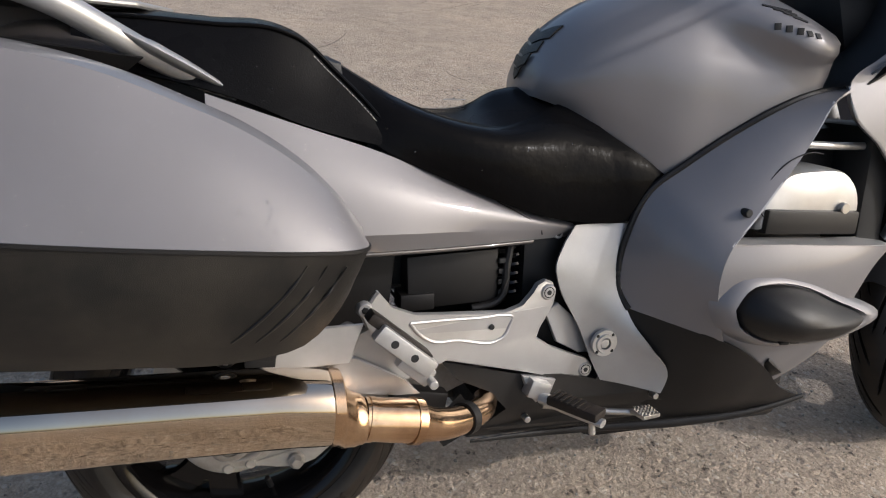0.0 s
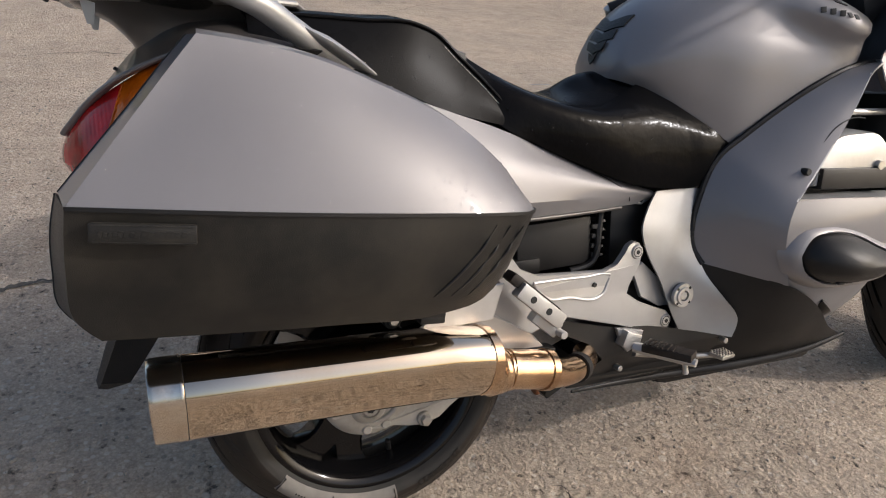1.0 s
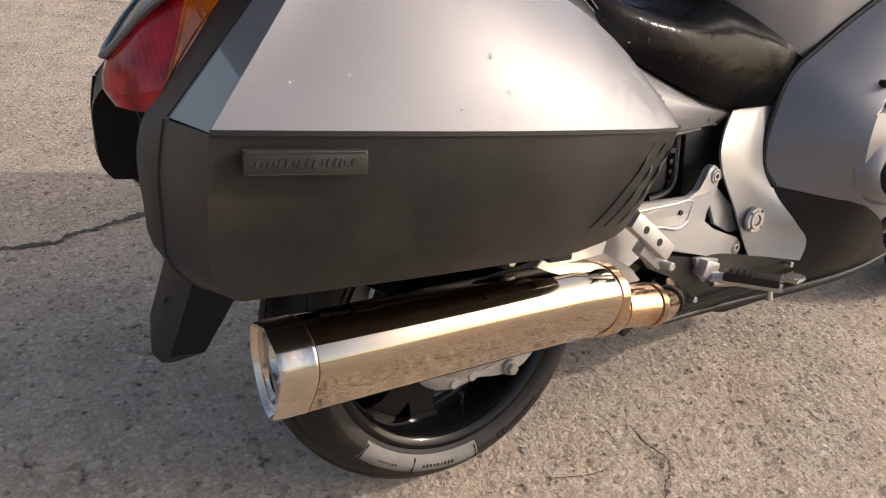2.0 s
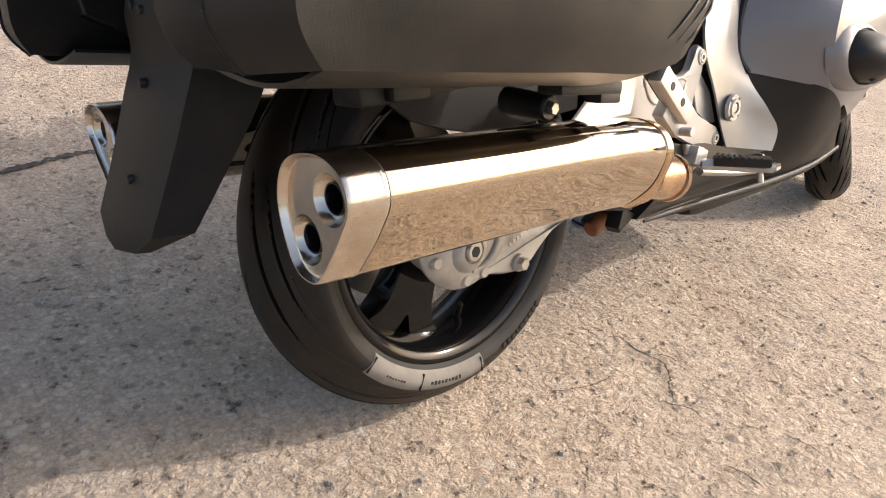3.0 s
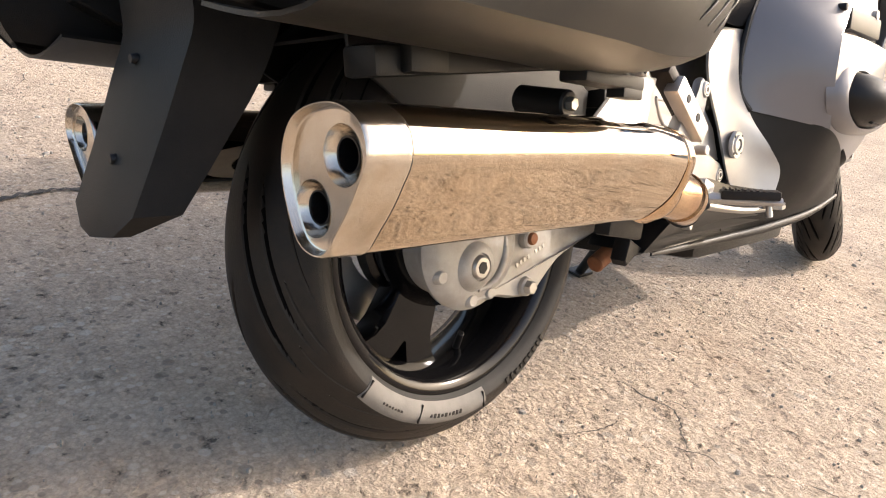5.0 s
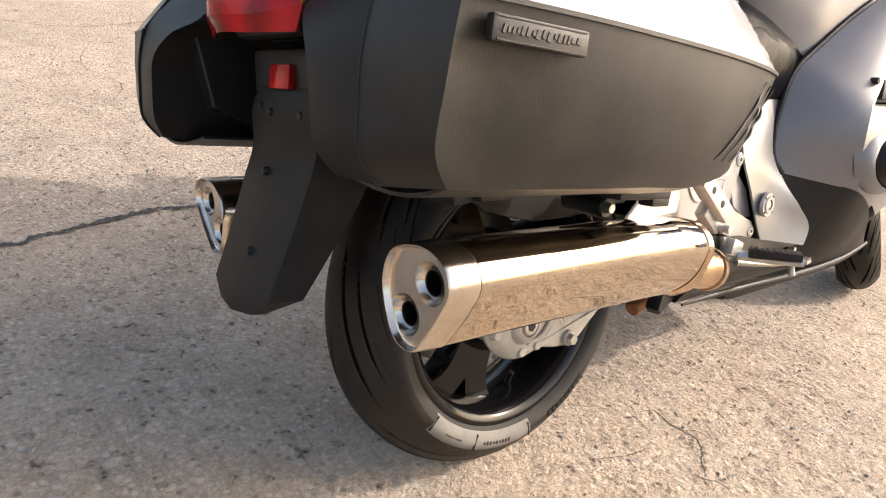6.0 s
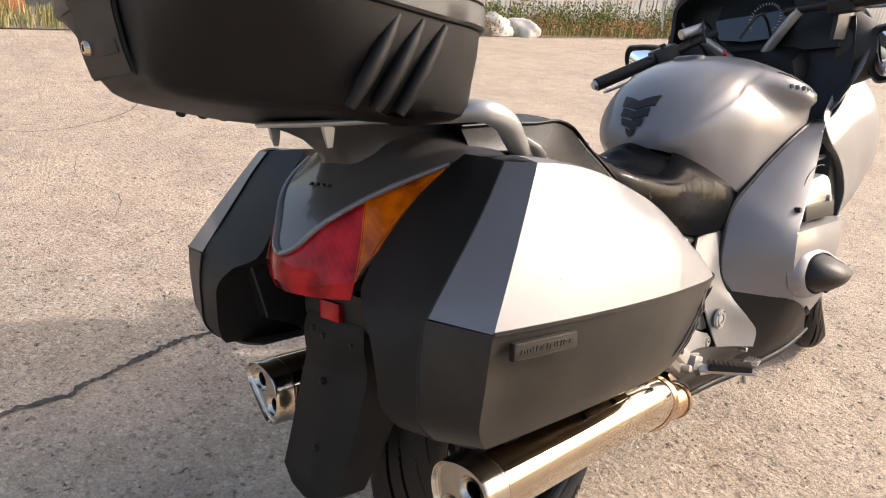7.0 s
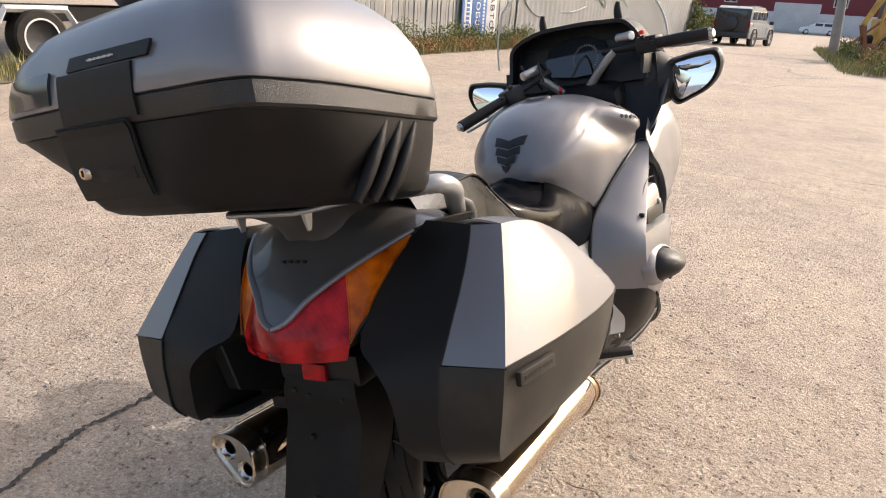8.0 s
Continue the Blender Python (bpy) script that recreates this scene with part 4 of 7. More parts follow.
def build_top_case():
    case = new("top_case")
    case.parent = bike
    case["label"] = "large hard top case with silver lid and grained black base"
    lid = loft([case_ring(d, i, r) for d, i, r in ((0.0, 0.0, 0), (0.004, -0.001, 0), (0.035, 0.002, 0.004), (0.075, 0.012, 0.012), (0.11, 0.030, 0.022), (0.138, 0.058, 0.034), (0.156, 0.095, 0.04), (0.163, 0.14, 0.03), (0.166, 0.19, 0.0))])
    part("lid", lid, PAINT, case, "silver painted top case lid", 60)
    band = loft([case_ring(d, i) for d, i in ((-0.002, 0.003), (-0.004, 0.0), (-0.030, 0.0005), (-0.034, 0.003), (-0.035, 0.012))], cap=False)
    part("rim_band", band, RIMGRAIN, case, "coarse-grained black plastic rim", 30)
    base = loft([case_ring(d, i, r, s, k) for d, i, r, s, k in ((-0.034, 0.007, 0, 0, 0), (-0.036, 0.006, 0, 0, 0.02), (-0.065, 0.008, 0.0, 0.002, 0.30), (-0.10, 0.012, 0.0, 0.006, 0.68), (-0.128, 0.015, 0.0, 0.008, 0.95), (-0.144, 0.020, 0.008, 0.011, 1.0), (-0.152, 0.030, 0.018, 0.014, 1.0), (-0.157, 0.055, 0.03, 0.02, 1.0), (-0.158, 0.09, 0.05, 0.03, 1.0))])
    part("base_shell", base, CASEPLASTIC, case, "fine-grained black plastic lower shell", 32)
    part("seam", loft([case_ring(d, i) for d, i in ((0.0, 0.004), (-0.003, 0.004))], cap=False), DARK, case)
    # long tapered ribs on both flanks near the front
    for sgn in (-1, 1):
        for n in range(3):
            x = -0.400 + 0.037 * n
            zs = 1.1765 - (x + 0.65) * 0.165
            p = [(x, 0.267 * sgn, zs - 0.040), (x - 0.012, 0.2650 * sgn, zs - 0.058), (x - 0.038, 0.2590 * sgn, zs - 0.098), (x - 0.066, 0.2440 * sgn, zs - 0.143)]
            part("rib", tube(p, (0.005, 0.0095, 0.0105, 0.0105, 0.008), 14, 22), CASEPLASTIC, case)
    # latch panel at the back
    def rear_x(z):
        d = z - 1.1765
        return -0.652 + np.interp(-d, (-0.1, -0.075, -0.035, 0, 0.03, 0.036, 0.065, 0.10, 0.136), (0.048, 0.024, 0.006, 0, 0, 0.006, 0.008, 0.012, 0.021))

    def rear_panel(y0, y1, z0, z1, proud, thick, yy=0.0):
        rows = [[(rear_x(z) - proud + 0.010 * (abs(y) / 0.25) ** 3, y + (z - z0) * yy, z) for y in np.linspace(y0, y1, 6)] for z in np.linspace(z0, z1, 10)]
        return shell(skin(rows, 10, 12), thick=thick)

    part("latch_recess", rear_panel(-0.055, 0.103, 1.045, 1.149, 0.0012, 0.003), DARK, case, "dark gap round the latch panel", 30)
    part("latch_panel", rear_panel(-0.052, 0.100, 1.048, 1.146, 0.0026, 0.004), CASEPLASTIC, case, "black latch panel with key lock", 30)
    part("latch_cover", rear_panel(-0.078, 0.082, 1.150, 1.216, 0.0022, 0.004), CASEPLASTIC, case, "dark grey latch cover", 30)
    part("name_strip", rear_panel(-0.108, 0.060, 1.219, 1.237, 0.0022, 0.004, -0.2), CASEPLASTIC, case, "grey strip with small maker's script", 30)
    marks = bmesh.new()
    for k in range(11):
        block((rear_x(1.228) - 0.0032, 0.012 - 0.0052 * k, 1.228), (0.0012, 0.0036 if k % 3 else 0.0022, 0.002 + 0.0015 * (k % 2)), (12, 0, 0), 0, marks)
    part("script_marks", marks, WHITE, case)
    part("lock", rod((rear_x(1.085) - 0.002, 0.068, 1.085), (rear_x(1.085) - 0.0125, 0.068, 1.085), 0.0105, 0.009), CHROME, case, "chrome key lock")
    part("keyhole", block((rear_x(1.085) - 0.0128, 0.068, 1.085), (0.0012, 0.0022, 0.009), bevel=0), DARK, case)
    part("latch_slot", block((rear_x(1.060) - 0.0035, 0.021, 1.062), (0.004, 0.122, 0.007), (0, 0, 0), 0.001), DARK, case)
    part("latch_grip", block((rear_x(1.083) - 0.004, 0.000, 1.080), (0.006, 0.080, 0.018), (0, -8, 0), 0.002), CASEPLASTIC, case)
    # dark reflectors on the rear corners
    rows = [[(rear_x(z) - 0.0012 + 0.018 * max(0, (y - 0.14) / 0.1) ** 2, y, z) for y in np.linspace(0.105, 0.225, 8)] for z in np.linspace(1.182, 1.225, 6)]
    part("reflector", shell(skin(rows, 12, 8), thick=0.004), GLASS, case, "smoky rear reflector")


build_top_case()


def build_tail():
    tail = new("tail_unit")
    tail.parent = bike
    # V-shaped cowl between the panniers
    rows = []
    for ex, ey, ez, cx, cz in ((-0.438, 0.018, 0.783, -0.440, 0.782), (-0.404, 0.056, 0.822, -0.402, 0.826), (-0.356, 0.112, 0.861, -0.370, 0.860), (-0.309, 0.150, 0.884, -0.338, 0.896), (-0.258, 0.186, 0.902, -0.300, 0.928), (-0.12, 0.20, 0.885, -0.12, 0.945)):
        rows.append([(ex, ey, ez), ((ex * 0.45 + cx * 0.55), ey * 0.58, (ez * 0.35 + cz * 0.65)), (cx, 0, cz), ((ex * 0.45 + cx * 0.55), -ey * 0.58, (ez * 0.35 + cz * 0.65)), (ex, -ey, ez)])
    part("tail_cowl", shell(skin(rows, 31, 30), thick=0.004), PAINT_DK, tail, "grey V-shaped tail cowl", 40)
    for sgn in (-1, 1):
        edge = [(-0.441, 0.0, 0.779), (-0.436, sgn * 0.018, 0.785), (-0.406, sgn * 0.056, 0.819), (-0.358, sgn * 0.113, 0.858), (-0.311, sgn * 0.152, 0.881), (-0.258, sgn * 0.188, 0.900)]
        part("cowl_edge", tube(edge, (0.008, 0.008, 0.0075, 0.006), 10, 24, 0.6), PAINT, tail, "lighter silver cowl edge")
    for k in range(4):
        part("cowl_letter", block((-0.3610, 0.024 - 0.016 * k, 0.8735), (0.004, 0.0085, 0.0055), (0, 41, 0), 0.001), GREYPLASTIC, tail)


build_tail()


def build_tail_light():
    light = new("tail_light")
    light.parent = bike
    light["label"] = "wide red tail light with amber indicator ends"
    top_r = [(-0.438, 0, 0.779), (-0.408, -0.050, 0.815), (-0.352, -0.104, 0.853)]
    mid_r = [(-0.449, 0, 0.753), (-0.428, -0.06, 0.766), (-0.378, -0.117, 0.785)]
    low_r = [(-0.450, 0, 0.738), (-0.433, -0.06, 0.736), (-0.397, -0.124, 0.745)]
    bot_r = [(-0.440, 0, 0.718), (-0.426, -0.06, 0.716), (-0.402, -0.116, 0.716)]
    both = lambda q: [*[(x, -y, z) for x, y, z in q[:0:-1]], *q]
    red = shell(skin([both(top_r), both(mid_r), both(low_r)], 33, 12), skin([both(low_r), both(bot_r)], 33, 4), thick=0.004)
    part("red_lens", red, REDLENS, light, "dark red ribbed tail lens", 25)
    for left in (False, True):
        a = [(-0.352, -0.104, 0.853), (-0.310, -0.145, 0.877), (-0.262, -0.184, 0.896)]
        b = [(-0.378, -0.117, 0.785), (-0.331, -0.158, 0.838), (-0.264, -0.187, 0.894)]
        c = [(-0.397, -0.124, 0.745), (-0.347, -0.166, 0.812), (-0.266, -0.190, 0.891)]
        side_part("amber_lens", shell(skin([a, b, c], 20, 10), thick=0.004), AMBER, light, left, "amber indicator lens", 25)
        side_part("lens_seam", tube([a[0], [(p + q) / 2 for p, q in zip(a[0], b[0])], b[0], c[0]], 0.0016, 6, 16), AMBER, light, left)
        side_part("lens_seam", tube([(x - 0.003, y - 0.003, z) for x, y, z in (c[0], [(p + 2 * q) / 3 for p, q in zip(a[1], c[1])], a[2])], 0.0013, 6, 16), AMBER, light, left)
        side_part("bulb", rod((-0.295, -0.135, 0.850), (-0.312, -0.142, 0.845), 0.012, 0.010), AMBER, light, left)
        side_part("lens_rim", tube([c[0], c[1], c[2]], 0.003, 8, 14), BLACK, light, left)
    part("housing", block((-0.335, 0, 0.765), (0.10, 0.18, 0.10), bevel=0.01), BLACK, light)


build_tail_light()


def build_mudguard():
    guard = new("rear_mudguard")
    guard.parent = bike
    guard["label"] = "dark grey plastic rear mudguard with folded sides"
    rows = []
    for z, xc, wc, xs, ws in ((0.655, -0.356, 0.080, -0.262, 0.092), (0.625, -0.366, 0.086, -0.268, 0.099), (0.575, -0.366, 0.089, -0.283, 0.102), (0.53, -0.382, 0.089, -0.304, 0.103), (0.46, -0.409, 0.085, -0.350, 0.100), (0.396, -0.436, 0.081, -0.394, 0.094), (0.374, -0.444, 0.046, -0.43, 0.055)):
        rows.append([(xs, ws, z), (xc, wc, z), (xc - 0.006, 0, z - 0.004), (xc, -wc, z), (xs, -ws, z)])
    g = np.array(rows, float)
    dense = np.concatenate([np.stack([curve_through(g[:6, j], 24) for j in range(5)], 1), g[6:7]])
    part("flap", shell(dense, thick=0.006), GUARD, guard, "", 20)
    for y, z, x in ((0.0, 0.445, -0.415), (0.055, 0.628, -0.362), (0.020, 0.622, -0.366), (-0.055, 0.620, -0.362), (0.02, 0.545, -0.378)):
        part("screw", rod((x, y, z), (x - 0.0085, y, z), 0.006, 0.005), BLACK, guard)
    part("plate_bracket", block((-0.322, 0, 0.672), (0.07, 0.19, 0.06), bevel=0.008), BLACK, guard)
    part("reflector", block((-0.361, 0.002, 0.6665), (0.010, 0.054, 0.031), (0, 6, 0), 0.002), REDLENS, guard, "small square red reflector")
    inner = [[(0.30 * 1.06 * math.cos(a) + 0.015, y, 0.306 + 0.30 * 1.14 * math.sin(a)) for y in (0.088, 0.05, 0, -0.05, -0.088)] for a in np.linspace(radians(35), radians(128), 16)]
    part("inner_fender", shell(skin(inner, 12, 24), thick=0.005), BLACK, guard, "black inner fender over the rear tyre")
    for left in (False, True):
        cheek = plate([(-0.21, 0.62), (-0.20, 0.545), (-0.15, 0.515), (-0.10, 0.478), (-0.05, 0.462), (0.01, 0.448), (0.10, 0.445), (0.25, 0.455), (0.27, 0.62)], -0.104, -0.098, 0.002)
        side_part("fender_cheek", cheek, BLACK, guard, left)
        side_part("clip", block((-0.006, -0.300, 0.523), (0.115, 0.036, 0.016), (0, 5, 0), 0.004), BLACK, guard, left, "black pannier clip")
        side_part("clip_hook", block((0.030, -0.305, 0.510), (0.040, 0.024, 0.016), (0, 5, 0), 0.003), BLACK, guard, left)
        side_part("mount", rod((-0.014, -0.19, 0.503), (-0.014, -0.262, 0.497), 0.017, 0.016), BLACK, guard, left, "black silencer mount")
        side_part("mount_bolt", rod((-0.014, -0.258, 0.4975), (-0.014, -0.270, 0.497), 0.009, 0.008, 6), BOLT, guard, left)
        side_part("bracket_tab", block((-0.215, -0.235, 0.548), (0.05, 0.03, 0.045), (0, 0, 0), 0.006), BLACK, guard, left)


build_mudguard()


def build_rack():
    rack = new("luggage_rack")
    rack.parent = bike
    rack["label"] = "silver luggage rack with grab rails"
    out = [(-0.424, 0.0), (-0.420, 0.076), (-0.405, 0.092), (-0.34, 0.112), (-0.28, 0.165), (-0.23, 0.190), (-0.18, 0.165), (-0.10, 0.12), (-0.06, 0.0)]
    out = [*out, *[(x, -y) for x, y in out[-2:0:-1]]]
    bm = plate(out, 0.966, 0.975, 0.003)
    for v in bm.verts:
        x, y, z = v.co
        v.co = (x, z, y)
    for v in bm.verts:
        v.co.z -= 0.006 * (v.co.x + 0.44) / 0.3
    part("carrier_plate", bm, ALUPAINT, rack, "silver carrier plate")
    part("upper_plate", block((-0.33, 0, 0.984), (0.16, 0.30, 0.020), (0, 5, 0), 0.005), BLACK, rack)
    for y in (0.082, -0.072):
        hook = loft([[(-0.384 + dx, y + dy * w, z) for dx, dy in ((-0.010 * w, -0.004), (0.010 * w, -0.004), (0.010 * w, 0.004), (-0.010 * w, 0.004))] for z, w in ((0.968, 1.0), (0.950, 0.75), (0.934, 0.40))])
        part("hook", hook, ALUPAINT, rack)
    for left in (False, True):
        path = [(-0.29, -0.06, 0.969), (-0.285, -0.13, 0.971), (-0.272, -0.195, 0.974), (-0.235, -0.238, 0.974), (-0.188, -0.233, 0.958), (-0.13, -0.203, 0.925), (-0.072, -0.172, 0.890), (-0.02, -0.150, 0.862), (0.022, -0.140, 0.843)]
        side_part("grab_rail", tube(path, (0.007, 0.011, 0.0165, 0.0185, 0.019, 0.0185, 0.018, 0.014, 0.006), 18, 60, 0.9), ALUPAINT, rack, left, "silver grab rail")
        cap = tube([(-0.120, -0.206, 0.928), (-0.07, -0.188, 0.900), (-0.02, -0.168, 0.872), (0.026, -0.150, 0.844)], (0.008, 0.0205, 0.0185, 0.012, 0.003), 12, 26, 0.45)
        side_part("rail_insert", cap, ALU, rack, left, "pale rail end cover")
    rings = []
    for z, x0, x1, h in ((0.895, -0.325, -0.14, 0.085), (0.910, -0.332, -0.13, 0.074), (0.926, -0.345, -0.11, 0.070), (0.942, -0.362, -0.09, 0.074), (0.956, -0.388, -0.08, 0.082), (0.967, -0.414, -0.08, 0.094)):
        q = [(x0, 0), (x0 + 0.004, h * 0.55), (x0 + 0.035, h * 0.92), (x0 + 0.09, h), (x1 - 0.05, h), (x1, h * 0.5), (x1, 0)]
        q = [*q, *[(x, -y) for x, y in q[-2:0:-1]]]
        rings.append([(x, y, z) for x, y in curve_through([*q, q[0]], 49)[:-1]])
    neck = loft(rings)
    part("neck", neck, PAINT_DK, rack, "grey neck sweeping up from the tail cowl")


build_rack()


def build_seats():
    seat = new("rider_seat")
    seat.parent = bike
    seat["label"] = "black leather rider seat with pale stitching"
    edge = [(0.172, -0.105, 0.888), (0.222, -0.114, 0.857), (0.275, -0.120, 0.832), (0.322, -0.123, 0.815), (0.388, -0.123, 0.800), (0.447, -0.120, 0.795), (0.495, -0.110, 0.806), (0.538, -0.096, 0.823), (0.566, -0.086, 0.831), (0.586, -0.100, 0.820), (0.625, -0.130, 0.790), (0.68, -0.152, 0.754), (0.742, -0.170, 0.716)]
    low = [(0.196, -0.150, 0.790), (0.238, -0.160, 0.764), (0.300, -0.162, 0.737), (0.365, -0.162, 0.709), (0.434, -0.160, 0.681), (0.507, -0.158, 0.655), (0.590, -0.156, 0.641), (0.655, -0.156, 0.637), (0.706, -0.160, 0.652), (0.744, -0.170, 0.708)]
    e, l = curve_through(edge, 48), curve_through(low, 48)
    w = np.sin(np.linspace(0.15, math.pi, 48))[:, None]
    soft = np.array([e[max(0, i - 7):i + 8].mean(0) for i in range(48)])
    soft[[0, -1]] = e[[0, -1]]
    m1 = soft * 0.70 + l * 0.30 + np.array([[0, -0.036, 0.014]]) * w
    m2 = soft * 0.30 + l * 0.70 + np.array([[0, -0.026, 0.0]]) * w
    for left in (False, True):
        side_part("flank", shell(skin([e, m1, m2, l], 48, 18), thick=0.006), LEATHER, seat, left, "creased glossy black leather flank")
    ridge = [(0.165, 0, 0.905), (0.234, 0, 0.866), (0.287, 0, 0.835), (0.331, 0, 0.819), (0.378, 0, 0.818), (0.429, 0, 0.830), (0.467, 0, 0.851), (0.500, 0, 0.859), (0.575, 0, 0.857)]
    rim = curve_through(edge[:9], 40)
    r = curve_through(ridge, 40)
    q = rim * 0.45 + r * 0.55 + np.array([[0, 0, 0.006]])
    flip = lambda g: g * np.array([1, -1, 1])
    part("top", shell(skin([rim, q, r, flip(q), flip(rim)], 40, 22), thick=0.006), VINYL, seat, "worn black leather seat top")
    for left in (False, True):
        side_part("piping", tube(rim + np.array([[0, -0.001, 0.001]]), 0.0028, 8, 60), LEATHER, seat, left)
    ring = lathe([(0.017, 0.0), (0.019, 0.001), (0.021, 0.0)], 32, "Z", (0.402, 0.012, 0.8355))
    part("embossed_mark", ring, STITCH, seat)
    part("pan", block((0.45, 0, 0.70), (0.5, 0.24, 0.12), (0, 12, 0), 0.03), BLACK, seat)

    pill = new("pillion_seat")
    pill.parent = bike
    pill["label"] = "black vinyl pillion seat with stitched front edge"
    top = [(-0.18, -0.135, 0.948), (-0.095, -0.138, 0.946), (-0.006, -0.138, 0.941), (0.085, -0.132, 0.936), (0.122, -0.128, 0.921), (0.160, -0.130, 0.886), (0.206, -0.142, 0.840), (0.252, -0.158, 0.786)]
    bot = [(-0.18, -0.165, 0.88), (-0.09, -0.170, 0.872), (-0.03, -0.172, 0.858), (0.035, -0.170, 0.838), (0.107, -0.168, 0.808), (0.154, -0.166, 0.793), (0.204, -0.164, 0.780), (0.250, -0.162, 0.771)]
    t, b = curve_through(top, 40), curve_through(bot, 40)
    m = t * 0.5 + b * 0.5 + np.array([[0, -0.003, 0]])
    for left in (False, True):
        side_part("flank", shell(skin([t, m, b], 40, 10), thick=0.006), VINYL, pill, left)
        side_part("piping", tube(t + np.array([[0, -0.002, 0.001]]), 0.003, 8, 60), VINYL, pill, left)
        st = bmesh.new()
        for i in range(26, 39):
            for sub in (0.0, 0.5):
                k = i + sub
                p = t[int(k)] * (1 - k % 1) + t[min(int(k) + 1, 39)] * (k % 1)
                block((p[0] - 0.006, p[1] - 0.004, p[2] - 0.004), (0.0045, 0.0012, 0.0014), (0, 48, 0), 0, st)
        side_part("stitching", st, STITCH, pill, left)
    c = t * np.array([[1, 0, 1]]) + np.array([[0, 0, 0.016]])
    q = t * 0.5 + c * 0.5 + np.array([[0, 0, 0.006]])
    part("top", shell(skin([t, q, c, flip(q), flip(t)], 40, 16), thick=0.006), VINYL, pill, "black vinyl seat top")
    part("pan", block((0.0, 0, 0.86), (0.36, 0.27, 0.12), (0, 6, 0), 0.03), BLACK, pill)


build_seats()


def build_side_panels():
    for left in (False, True):
        ob = new("side_panel")
        ob.parent = bike
        top = [(-0.02, -0.190, 0.850), (0.104, -0.184, 0.807), (0.23, -0.170, 0.764), (0.314, -0.160, 0.728), (0.428, -0.150, 0.680), (0.582, -0.128, 0.631)]
        fold = [(-0.02, -0.238, 0.664), (0.10, -0.233, 0.656), (0.245, -0.214, 0.648), (0.345, -0.190, 0.641), (0.45, -0.164, 0.631), (0.576, -0.130, 0.614)]
        under = [(-0.02, -0.222, 0.630), (0.10, -0.216, 0.624), (0.25, -0.196, 0.618), (0.37, -0.172, 0.613), (0.47, -0.150, 0.610), (0.570, -0.124, 0.606)]
        t, f = curve_through(top, 40), curve_through(fold, 40)
        m = t * 0.5 + f * 0.5 + np.array([[0, -0.009, 0.003]])
        side_part("panel", shell(skin([t, m, f], 40, 16), skin([f, under], 40, 3), thick=0.004), PAINT, ob, left, "silver painted side panel", 24)
        ob["label"] = "silver painted side panel below the seat"
        side_part("lower_lip", tube([(-0.02, -0.219, 0.626), (0.10, -0.213, 0.620), (0.25, -0.193, 0.614), (0.37, -0.169, 0.609), (0.50, -0.138, 0.605)], 0.004, 10, 30, 1.0), PAINT_DK, ob, left)
        line = [(0.425, -0.152, 0.680), (0.455, -0.158, 0.665), (0.485, -0.156, 0.648), (0.508, -0.150, 0.632), (0.514, -0.146, 0.618)]
        side_part("panel_line", tube(line, 0.0012, 6, 24), BLACK, ob, left)
        side_part("screw", rod((0.553, -0.122, 0.614), (0.553, -0.133, 0.614), 0.010, 0.009), ALU, ob, left)
        side_part("screw_socket", rod((0.553, -0.130, 0.614), (0.553, -0.1338, 0.614), 0.005, 0.005, 6), DARK, ob, left)


build_side_panels()


